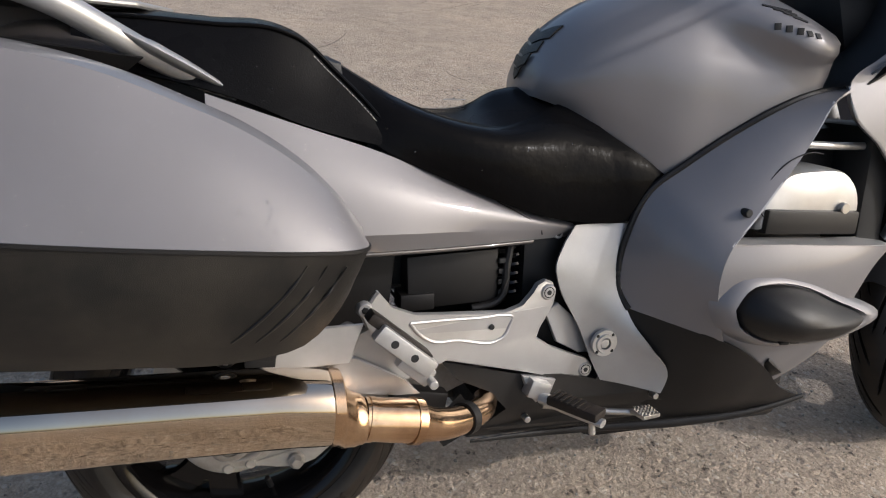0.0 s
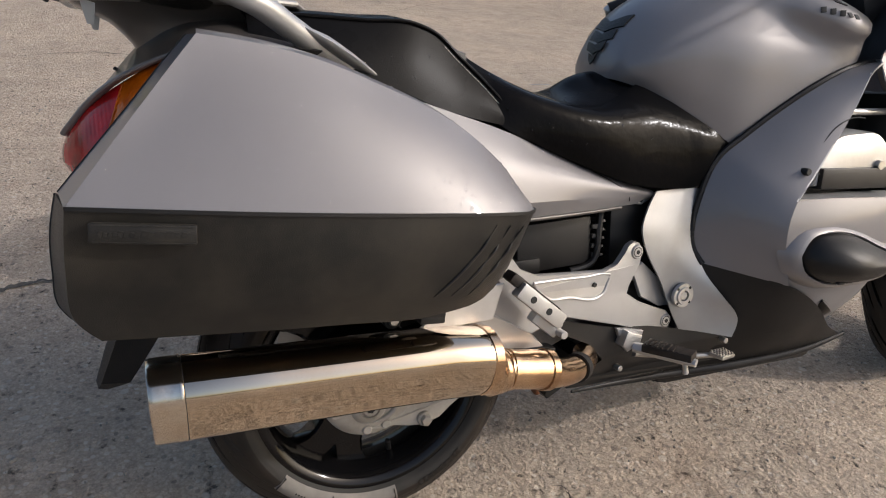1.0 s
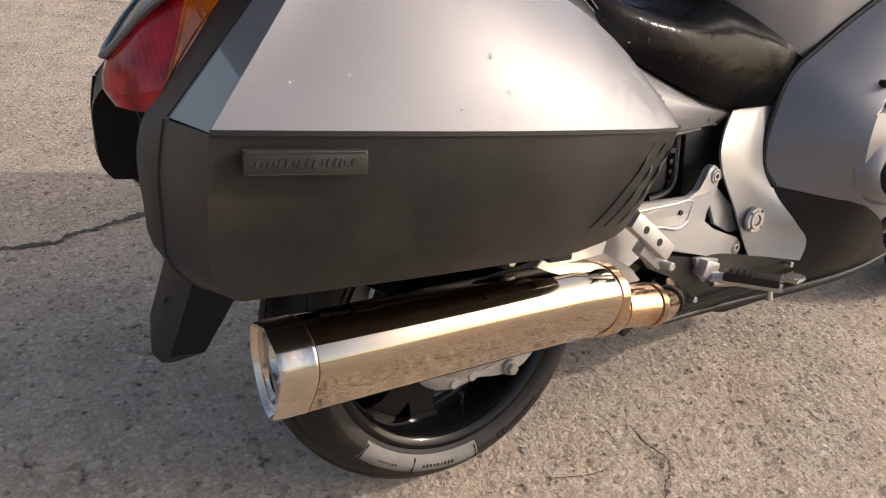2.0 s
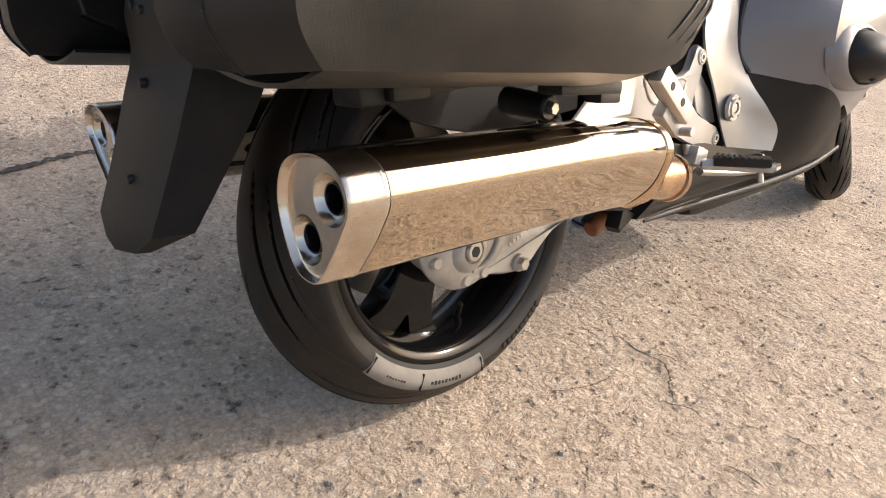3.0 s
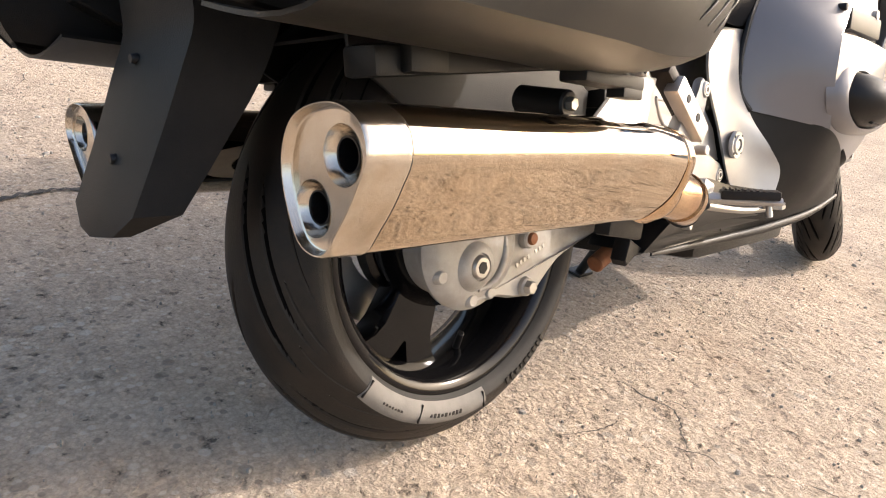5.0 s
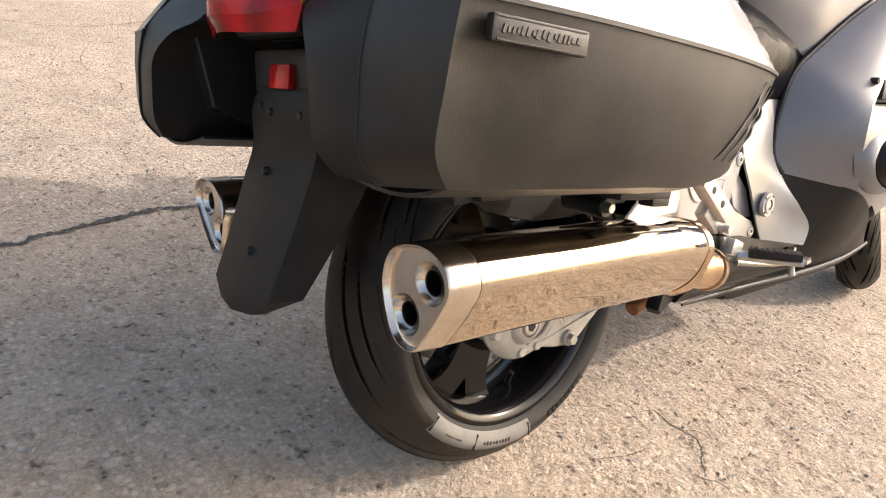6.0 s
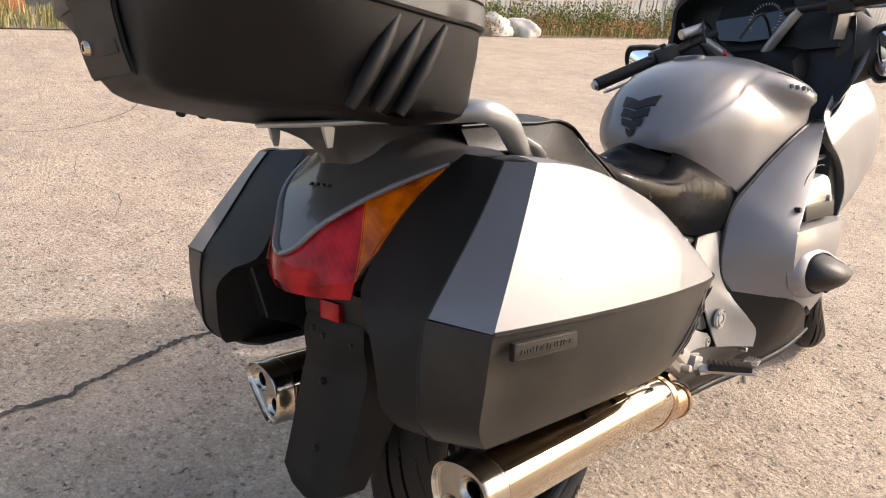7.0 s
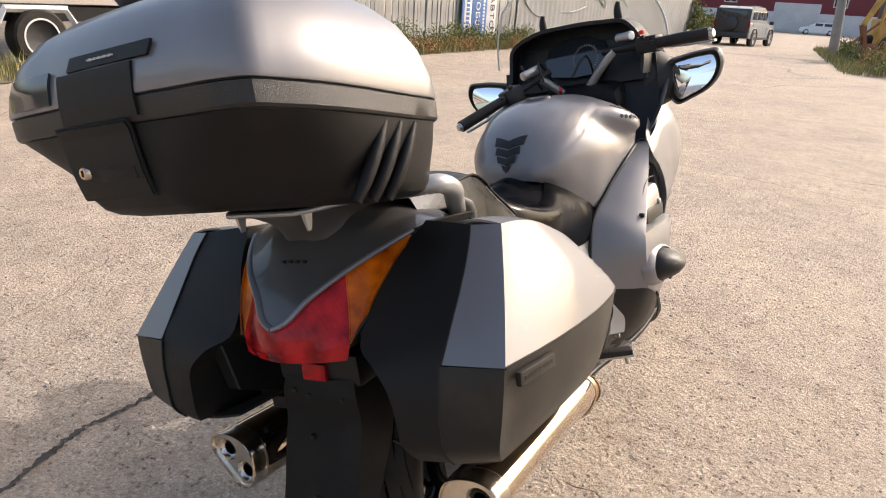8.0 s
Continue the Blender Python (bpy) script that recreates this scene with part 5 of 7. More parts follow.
def build_frame():
    fr = new("frame")
    fr.parent = bike
    fr["label"] = "silver cast frame plates with dark workings behind"

    def fy(x, z):
        return -0.163 - 0.20 * max(0.0, 0.52 - x)

    def fy2(x, z):
        return fy(x, z) + 0.014

    out = [(0.207, 0.564), (0.228, 0.537), (0.268, 0.518), (0.328, 0.510), (0.44, 0.496), (0.476, 0.503), (0.497, 0.523), (0.506, 0.536), (0.519, 0.541), (0.534, 0.535), (0.541, 0.515), (0.538, 0.495), (0.513, 0.452), (0.508, 0.436), (0.540, 0.414), (0.581, 0.396), (0.612, 0.384),
           (0.626, 0.368), (0.622, 0.350), (0.611, 0.343), (0.576, 0.346), (0.499, 0.370), (0.326, 0.428), (0.292, 0.420), (0.251, 0.410), (0.131, 0.454), (0.066, 0.478), (0.072, 0.486), (0.154, 0.492), (0.190, 0.508), (0.180, 0.53)]
    for left in (False, True):
        side_part("footrest_plate", plate(out, fy, fy2, 0.004), ALUPAINT, fr, left, "silver cast footrest plate")
        side_part("frame_web", plate([(0.552, 0.492), (0.527, 0.478), (0.553, 0.418), (0.60, 0.392), (0.63, 0.39), (0.60, 0.45)], -0.150, -0.140, 0.002), ALUPAINT, fr, left)
        pocket = [(0.262, 0.505), (0.276, 0.486), (0.300, 0.468), (0.345, 0.4615), (0.425, 0.4475), (0.436, 0.452), (0.446, 0.468), (0.452, 0.486), (0.440, 0.490), (0.39, 0.4935), (0.32, 0.5005)]
        rib = tube([(x, fy(x, z) - 0.0006, z) for x, z in [*pocket, pocket[0]]], 0.0030, 8, 90)
        side_part("plate_pocket", plate(pocket, lambda x, z: fy(x, z) - 0.0004, lambda x, z: fy(x, z) + 0.004, 0.001), ALU, fr, left, "shallow cast pocket")
        side_part("plate_rib", rib, ALUPAINT, fr, left)
        side_part("plate_hole", rod((0.411, -0.183, 0.474), (0.411, -0.190, 0.474), 0.005, 0.0045), DARK, fr, left)
        for x, z, y in ((0.523, 0.520, -0.164), (0.609, 0.364, -0.160)):
            side_part("bolt", rod((x, y + 0.004, z), (x, y - 0.0055, z), 0.0150, 0.0135), ALU, fr, left)
            side_part("bolt_gap", rod((x, y - 0.002, z), (x, y - 0.0058, z), 0.0108, 0.0108), DARK, fr, left)
            side_part("bolt_head", rod((x, y - 0.002, z), (x, y - 0.0064, z), 0.0096, 0.0090), ALU, fr, left)
            side_part("bolt_socket", rod((x, y - 0.004, z), (x, y - 0.0068, z), 0.0052, 0.0052, 6), DARK, fr, left)
        x, z, y = 0.160, 0.510, -0.24
        side_part("rear_bolt", rod((x, y + 0.01, z), (x, y - 0.012, z), 0.014, 0.012), ALU, fr, left)
        side_part("rear_bolt_socket", rod((x, y - 0.008, z), (x, y - 0.0128, z), 0.007, 0.007, 6), DARK, fr, left)
        side_part("upper_bolt", rod((0.186, -0.226, 0.541), (0.186, -0.240, 0.541), 0.0125, 0.011), ALU, fr, left)
        side_part("upper_bolt_socket", rod((0.186, -0.236, 0.541), (0.186, -0.2408, 0.541), 0.006, 0.006, 6), DARK, fr, left)
        side_part("heel_guard", plate([(0.06, 0.468), (0.17, 0.47), (0.25, 0.42), (0.275, 0.392), (0.24, 0.395), (0.12, 0.420), (0.0, 0.452)], lambda x, z: -0.232 - 0.1 * max(0, 0.27 - x), lambda x, z: -0.226 - 0.1 * max(0, 0.27 - x), 0.002), ALUPAINT, fr, left)
        piv = [[(0.636, -0.174, 0.344), (0.620, -0.172, 0.374), (0.587, -0.167, 0.450), (0.545, -0.163, 0.529), (0.538, -0.161, 0.562), (0.550, -0.155, 0.592), (0.577, -0.148, 0.632)],
               [(0.676, -0.188, 0.337), (0.668, -0.186, 0.376), (0.644, -0.179, 0.438), (0.610, -0.169, 0.518), (0.606, -0.163, 0.560), (0.612, -0.157, 0.592), (0.630, -0.149, 0.633)],
               [(0.734, -0.222, 0.327), (0.743, -0.225, 0.365), (0.713, -0.215, 0.410), (0.676, -0.188, 0.470), (0.664, -0.170, 0.524), (0.666, -0.164, 0.585), (0.684, -0.158, 0.632)]]
        side_part("pivot_cover", shell(skin(piv, 40, 20), thick=0.005), ALUPAINT, fr, left, "silver-grey pivot cover")
        ring = lathe([(0.011, 0.0), (0.011, -0.006), (0.017, -0.006), (0.0185, -0.003), (0.0245, -0.003), (0.0255, -0.001), (0.0255, 0.004), (0.011, 0.004)], 36, "Y", (0.633, -0.1815, 0.420), closed=True)
        side_part("pivot_nut", ring, ALU, fr, left, "castellated pivot nut")
        side_part("pivot_bolt", rod((0.633, -0.173, 0.420), (0.633, -0.1855, 0.420), 0.0105, 0.010, 6), ALU, fr, left)
        for a in range(4):
            q = radians(45 + 90 * a)
            side_part("pin", rod((0.633 + 0.0215 * math.cos(q), -0.183, 0.420 + 0.0215 * math.sin(q)), (0.633 + 0.0215 * math.cos(q), -0.1852, 0.420 + 0.0215 * math.sin(q)), 0.0030), DARK, fr, left)
        # dark workings behind
        side_part("battery_box", block((0.365, -0.095, 0.540), (0.165, 0.05, 0.095), (0, -2, 0), 0.006), BLACK, fr, left, "black plastic box")
        side_part("box_step", block((0.30, -0.10, 0.505), (0.06, 0.05, 0.03), (0, 0, 0), 0.004), BLACK, fr, left)
        for k in range(4):
            side_part("box_slot", block((0.452, -0.122, 0.512 + 0.019 * k), (0.012, 0.006, 0.009), bevel=0.001), DARK, fr, left)
        coil = [(0.485 + 0.022 * math.cos(a), -0.08 + 0.022 * math.sin(a), 0.49 + 0.12 * a / 44) for a in np.linspace(0, 44, 130)]
        side_part("spring", tube(coil, 0.005, 6, 130), GLOSSBLACK, fr, left)
        side_part("hose", tube([(0.40, -0.12, 0.485), (0.45, -0.125, 0.500), (0.462, -0.122, 0.56), (0.47, -0.115, 0.60)], 0.007, 8, 24), BLACK, fr, left)
    part("core", block((0.24, 0, 0.63), (0.55, 0.16, 0.22), (0, 4, 0), 0.03), DARK, fr, "black subframe and shock cover")
    part("tail_core", block((-0.12, 0, 0.78), (0.42, 0.26, 0.16), (0, 2, 0), 0.03), DARK, fr)
    part("engine", block((0.72, 0, 0.48), (0.46, 0.24, 0.32), (0, 0, 0), 0.04), BLACK, fr, "black engine block")
    part("engine_front", block((1.02, 0, 0.62), (0.42, 0.36, 0.38), (0, 0, 0), 0.05), BLACK, fr)
    for left in (False, True):
        side_part("pannier_bracket", block((-0.10, -0.21, 0.545), (0.34, 0.05, 0.03), (0, -3, 0), 0.006), BLACK, fr, left)
        side_part("pannier_strut", rod((0.02, -0.15, 0.60), (0.02, -0.27, 0.535), 0.012), BLACK, fr, left)
        side_part("bracket_bolt", rod((0.02, -0.262, 0.524), (0.02, -0.282, 0.524), 0.012, 0.010), ALU, fr, left)


build_frame()


def build_pegs():
    for left in (False, True):
        peg = new("pillion_footpeg")
        peg.parent = bike
        peg["label"] = "folded aluminium pillion footpeg"
        a = math.degrees(math.atan2(0.068, 0.080))
        side_part("peg", block((0.238, -0.276, 0.488), (0.108, 0.022, 0.028), (0, a, 0), 0.004), ALU, peg, left, "", 30)
        side_part("peg_rubber", block((0.232, -0.262, 0.505), (0.120, 0.030, 0.018), (0, a, 0), 0.005), RUBBER, peg, left)
        for x, z in ((0.220, 0.503), (0.250, 0.478)):
            side_part("peg_bolt", rod((x, -0.282, z), (x, -0.2878, z), 0.0068, 0.0064), DARK, peg, left)
        side_part("pin", rod((0.280, -0.29, 0.432), (0.280, -0.255, 0.432), 0.007), ALU, peg, left)
        side_part("bracket", block((0.258, -0.262, 0.452), (0.06, 0.02, 0.03), (0, a, 0), 0.004), ALU, peg, left)

        foot = new("rider_footpeg")
        foot.parent = bike
        foot["label"] = "rider footpeg with black ribbed rubber"
        p0, p1 = Vector((0.512, -0.190, 0.333)), Vector((0.573, -0.294, 0.328))
        side_part("bar", tube([p0, p0 * 0.5 + p1 * 0.5, p1], (0.014, 0.013, 0.010), 12, 10, 0.75), ALU, foot, left)
        rub = bmesh.new()
        d = (p1 - p0)
        deg = math.degrees(math.atan2(d.y, d.x))
        block((p0 + d * 0.56) + Vector((0, 0, 0.010)), (d.length * 0.80, 0.036, 0.016), (0, 0, deg), 0.004, rub)
        pad = side_part("rubber", rub, RUBBER, foot, left, "ribbed black rubber")
        for k in range(9):
            side_part("rubber_rib", block((p0 + d * (0.22 + 0.085 * k)) + Vector((0, 0, 0.0182)), (0.005, 0.034, 0.0024), (0, 0, deg), 0.0008), RUBBER, pad, left)
        side_part("clevis", block((0.505, -0.180, 0.347), (0.04, 0.028, 0.034), (0, 20, 0), 0.005), ALU, foot, left)
        side_part("hanger", plate([(0.478, 0.372), (0.545, 0.356), (0.535, 0.33), (0.508, 0.316), (0.492, 0.335)], -0.176, -0.165, 0.002), ALUPAINT, foot, left)
        side_part("feeler", rod((0.562, -0.276, 0.324), (0.564, -0.278, 0.302), 0.005, 0.006), BOLT, foot, left)

        pedal = new("foot_pedal")
        pedal.parent = bike
        pedal["label"] = "aluminium foot pedal with studded pad"
        side_part("arm", tube([(0.515, -0.186, 0.318), (0.58, -0.196, 0.306), (0.645, -0.212, 0.298), (0.685, -0.224, 0.298)], (0.008, 0.007, 0.006, 0.006), 10, 20), BOLT, pedal, left)
        pad = block((0.694, -0.238, 0.302), (0.042, 0.034, 0.008), (0, 4, 12), 0.002)
        for i in range(5):
            for j in range(4):
                block((0.679 + 0.0075 * i, -0.250 + 0.008 * j, 0.308), (0.004, 0.004, 0.004), (0, 4, 12), 0.0008, pad)
        side_part("pad", pad, BOLT, pedal, left, "studded metal pad")


build_pegs()


def build_belly():
    ob = new("lower_cowl")
    ob.parent = bike
    ob["label"] = "black plastic lower cowl"

    def cy(x, z):
        b = np.interp(x, (0.3, 0.5, 0.65, 0.8, 0.95, 1.06), (0.168, 0.165, 0.172, 0.215, 0.245, 0.235))
        return -float(b) + 0.45 * max(0.0, 0.31 - z)

    out = [(0.33, 0.412), (0.40, 0.392), (0.478, 0.370), (0.56, 0.362), (0.63, 0.345), (0.66, 0.420), (0.652, 0.486), (0.70, 0.476), (0.745, 0.464), (0.80, 0.445), (0.854, 0.417), (0.92, 0.370), (0.960, 0.330), (1.045, 0.288), (0.96, 0.266), (0.88, 0.253), (0.80, 0.243), (0.72, 0.237),
           (0.65, 0.233), (0.58, 0.233), (0.512, 0.235), (0.45, 0.238), (0.392, 0.243), (0.43, 0.28), (0.456, 0.305), (0.42, 0.345), (0.36, 0.375)]
    for left in (False, True):
        bm = plate(out, cy, lambda x, z: -0.02, 0.004)
        bmesh.ops.subdivide_edges(bm, edges=[e for e in bm.edges if abs(e.verts[0].co.y - e.verts[1].co.y) < 0.1 and e.calc_length() > 0.05], cuts=3)
        for v in bm.verts:
            if v.co.y < -0.1:
                v.co.y = cy(v.co.x, v.co.z) + (0.010 if v.co.x > 0.64 else 0.0)
        side_part("cowl", bm, SATIN, ob, left, "", 25)
        top = [(0.655, -0.166, 0.490), (0.70, -0.196, 0.478), (0.745, -0.238, 0.464), (0.80, -0.286, 0.447), (0.854, -0.291, 0.419), (0.92, -0.278, 0.371), (0.962, -0.262, 0.333), (1.045, -0.236, 0.289)]
        mid = [(0.665, -0.168, 0.40), (0.715, -0.190, 0.372), (0.76, -0.214, 0.350), (0.815, -0.240, 0.335), (0.868, -0.250, 0.322), (0.93, -0.247, 0.306), (0.97, -0.244, 0.296), (1.045, -0.236, 0.288)]
        low = [(0.655, -0.155, 0.25), (0.71, -0.160, 0.244), (0.76, -0.170, 0.243), (0.82, -0.188, 0.247), (0.88, -0.203, 0.254), (0.94, -0.218, 0.264), (0.98, -0.226, 0.271), (1.045, -0.236, 0.287)]
        side_part("front_cowl", shell(skin([top, mid, low], 40, 18), thick=0.004), BLACK, ob, left, "matt black front of the lower cowl")
        lip = [(0.395, -0.150, 0.242), (0.512, -0.140, 0.233), (0.65, -0.150, 0.231), (0.80, -0.190, 0.242), (0.96, -0.228, 0.266), (1.05, -0.24, 0.290)]
        side_part("lower_edge", tube(lip, (0.002, 0.004, 0.005, 0.006, 0.005, 0.003), 12, 40, 1.6), BLACK, ob, left)
        for x, y, z in ((0.497, -0.164, 0.280), (0.738, -0.200, 0.312)):
            side_part("screw", rod((x, y + 0.01, z), (x, y - 0.006, z), 0.0065, 0.006), BOLT, ob, left)
        fin = plate([(0.40, 0.25), (0.36, 0.272), (0.345, 0.235), (0.352, 0.225)], -0.13, -0.10, 0.003)
        side_part("stone_guard", fin, BLACK, ob, left)
        side_part("pipe_shroud", block((0.290, -0.152, 0.325), (0.10, 0.03, 0.075), (0, 12, 0), 0.006), BLACK, ob, left)
    part("side_stand_spring", rod((0.42, -0.06, 0.235), (0.36, -0.06, 0.215), 0.016), RUST, ob, "rusty bracket")
    part("sump", block((0.62, 0, 0.26), (0.40, 0.20, 0.08), bevel=0.02), BLACK, ob)
    # added block, hidden by the cowl, that keeps sun off the ground below
    part("belly_sun_blocker", block((0.895, 0, 0.255), (0.49, 0.22, 0.17), (0, 2, 0), 0.03), BLACK, ob, "hidden black block added to shade the ground under the engine")


build_belly()


def tank_rows():
    """Half sections from the top centre line over the shoulder ridge and the hollow under it to the lower edge."""
    st = [(0.516, [(0, 0.872), (-0.012, 0.870), (-0.020, 0.866), (-0.022, 0.862), (-0.022, 0.858), (-0.020, 0.854), (-0.016, 0.850)]),
          (0.530, [(0, 0.915), (-0.045, 0.905), (-0.068, 0.887), (-0.075, 0.876), (-0.078, 0.865), (-0.076, 0.853), (-0.070, 0.842)]),
          (0.560, [(0, 0.955), (-0.045, 0.948), (-0.078, 0.930), (-0.098, 0.908), (-0.114, 0.876), (-0.108, 0.848), (-0.090, 0.830)]),
          (0.610, [(0, 0.995), (-0.055, 0.987), (-0.096, 0.970), (-0.124, 0.945), (-0.147, 0.900), (-0.141, 0.845), (-0.122, 0.798)]),
          (0.680, [(0, 1.027), (-0.065, 1.020), (-0.115, 1.001), (-0.144, 0.975), (-0.176, 0.920), (-0.170, 0.835), (-0.150, 0.754)]),
          (0.745, [(0, 1.046), (-0.080, 1.037), (-0.148, 1.004), (-0.168, 0.972), (-0.194, 0.918), (-0.191, 0.815), (-0.172, 0.714)]),
          (0.810, [(0, 1.055), (-0.100, 1.043), (-0.190, 0.986), (-0.190, 0.952), (-0.207, 0.900), (-0.205, 0.835), (-0.196, 0.768)]),
          (0.870, [(0, 1.056), (-0.120, 1.041), (-0.232, 0.960), (-0.216, 0.926), (-0.219, 0.886), (-0.220, 0.852), (-0.216, 0.814)]),
          (0.930, [(0, 1.048), (-0.135, 1.028), (-0.258, 0.932), (-0.238, 0.906), (-0.234, 0.884), (-0.233, 0.868), (-0.230, 0.850)]),
          (0.980, [(0, 1.030), (-0.145, 1.005), (-0.254, 0.926), (-0.240, 0.908), (-0.238, 0.895), (-0.236, 0.882), (-0.232, 0.868)]),
          (1.015, [(0, 1.005), (-0.130, 0.985), (-0.224, 0.936), (-0.218, 0.922), (-0.214, 0.912), (-0.210, 0.900), (-0.204, 0.890)]),
          (1.035, [(0, 0.970), (-0.100, 0.958), (-0.180, 0.930), (-0.178, 0.920), (-0.174, 0.912), (-0.170, 0.904), (-0.165, 0.896)])]
    rows = []
    for x, half in st:
        right = [(x, y, z) for y, z in half]
        rows.append([*[(a, -b, c) for a, b, c in right[:0:-1]], *right])
    return rows


def build_tank():
    tank = new("fuel_tank")
    tank.parent = bike
    tank["label"] = "silver-grey painted fuel tank cover"
    g = knot_skin(tank_rows(), 6, 4)
    bm = bmesh.new()
    v = add_grid(bm, g)
    fill_loop(bm, v[0])
    fill_loop(bm, v[-1])
    part("shell", bm, PAINT, tank, "", 50)
    # dark chevron pads at the back of the tank
    for k, (u0, u1, j0, j1) in enumerate(((0.1, 1.5, 33.6, 38.4), (1.8, 3.5, 32.4, 39.6), (3.9, 5.6, 31.4, 40.6), (6.0, 8.0, 30.2, 42.0))):
        rows = []
        for s in np.linspace(0, 1, 5):
            row = []
            for j in np.linspace(j0, j1, 15):
                w = abs((j - 36) / 6)
                i = u0 + (u1 - u0) * s + 1.7 * w
                a, b = int(i), int(j)
                p = g[a, b] * (1 - i % 1) + g[min(a + 1, 44), b] * (i % 1)
                p2 = g[a, min(b + 1, 72)] * (1 - i % 1) + g[min(a + 1, 44), min(b + 1, 72)] * (i % 1)
                p = p * (1 - j % 1) + p2 * (j % 1)
                c = np.array([0.80, 0, 0.85])
                row.append(p + (p - c) / np.linalg.norm(p - c) * 0.0035)
            rows.append(row)
        part("knee_pad", shell(np.array(rows), thick=0.003), GREYPLASTIC, tank, "dark rubber tank pad")
    # wing emblem and maker's letters as plain bars
    scene.view_layers[0].update()
    dg = bpy.context.evaluated_depsgraph_get()
    inv = bike.matrix_world.inverted()

    def seat_mark(name, x, z, w, h, turn):
        """A thin plain bar that lies on both flanks of the tank."""
        o, d = bike.matrix_world @ Vector((x, -0.6, z)), bike.matrix_world.to_3x3() @ Vector((0, 1, 0))
        hit, p, n, _, _, _ = scene.ray_cast(dg, o, d, distance=0.6)
        if not hit:
            return
        p, n = inv @ p, (inv.to_3x3() @ n).normalized()
        if n.y > 0:
            n = -n
        t = (Vector((1, 0, 0)) - n * n.x).normalized()
        basis = Matrix((t, n.cross(t), n)).transposed().to_4x4()
        for left in (False, True):
            bm = block((0, 0, 0), (w, h, 0.0016), (0, 0, turn), 0.0003)
            bm.transform(Matrix.Translation(p + n * 0.0006) @ basis)
            side_part(name, bm, DARK, tank, left)

    for k in range(5):
        seat_mark("letter_bar", 0.872 + 0.0155 * k, 0.969 - 0.0035 * k, 0.0105, 0.011, 0)
    for k in range(4):
        seat_mark("emblem_feather", 0.872 + 0.012 + 0.010 * k, 0.969 + 0.030 - 0.006 * k, 0.050 - 0.008 * k, 0.0055, -24)
    part("filler_cap", lathe([(0.0, 1.0605), (0.03, 1.0605), (0.04, 1.0575), (0.042, 1.045)], 32, "Z", (0.80, 0, 0)), PAINT_DK, tank)


build_tank()


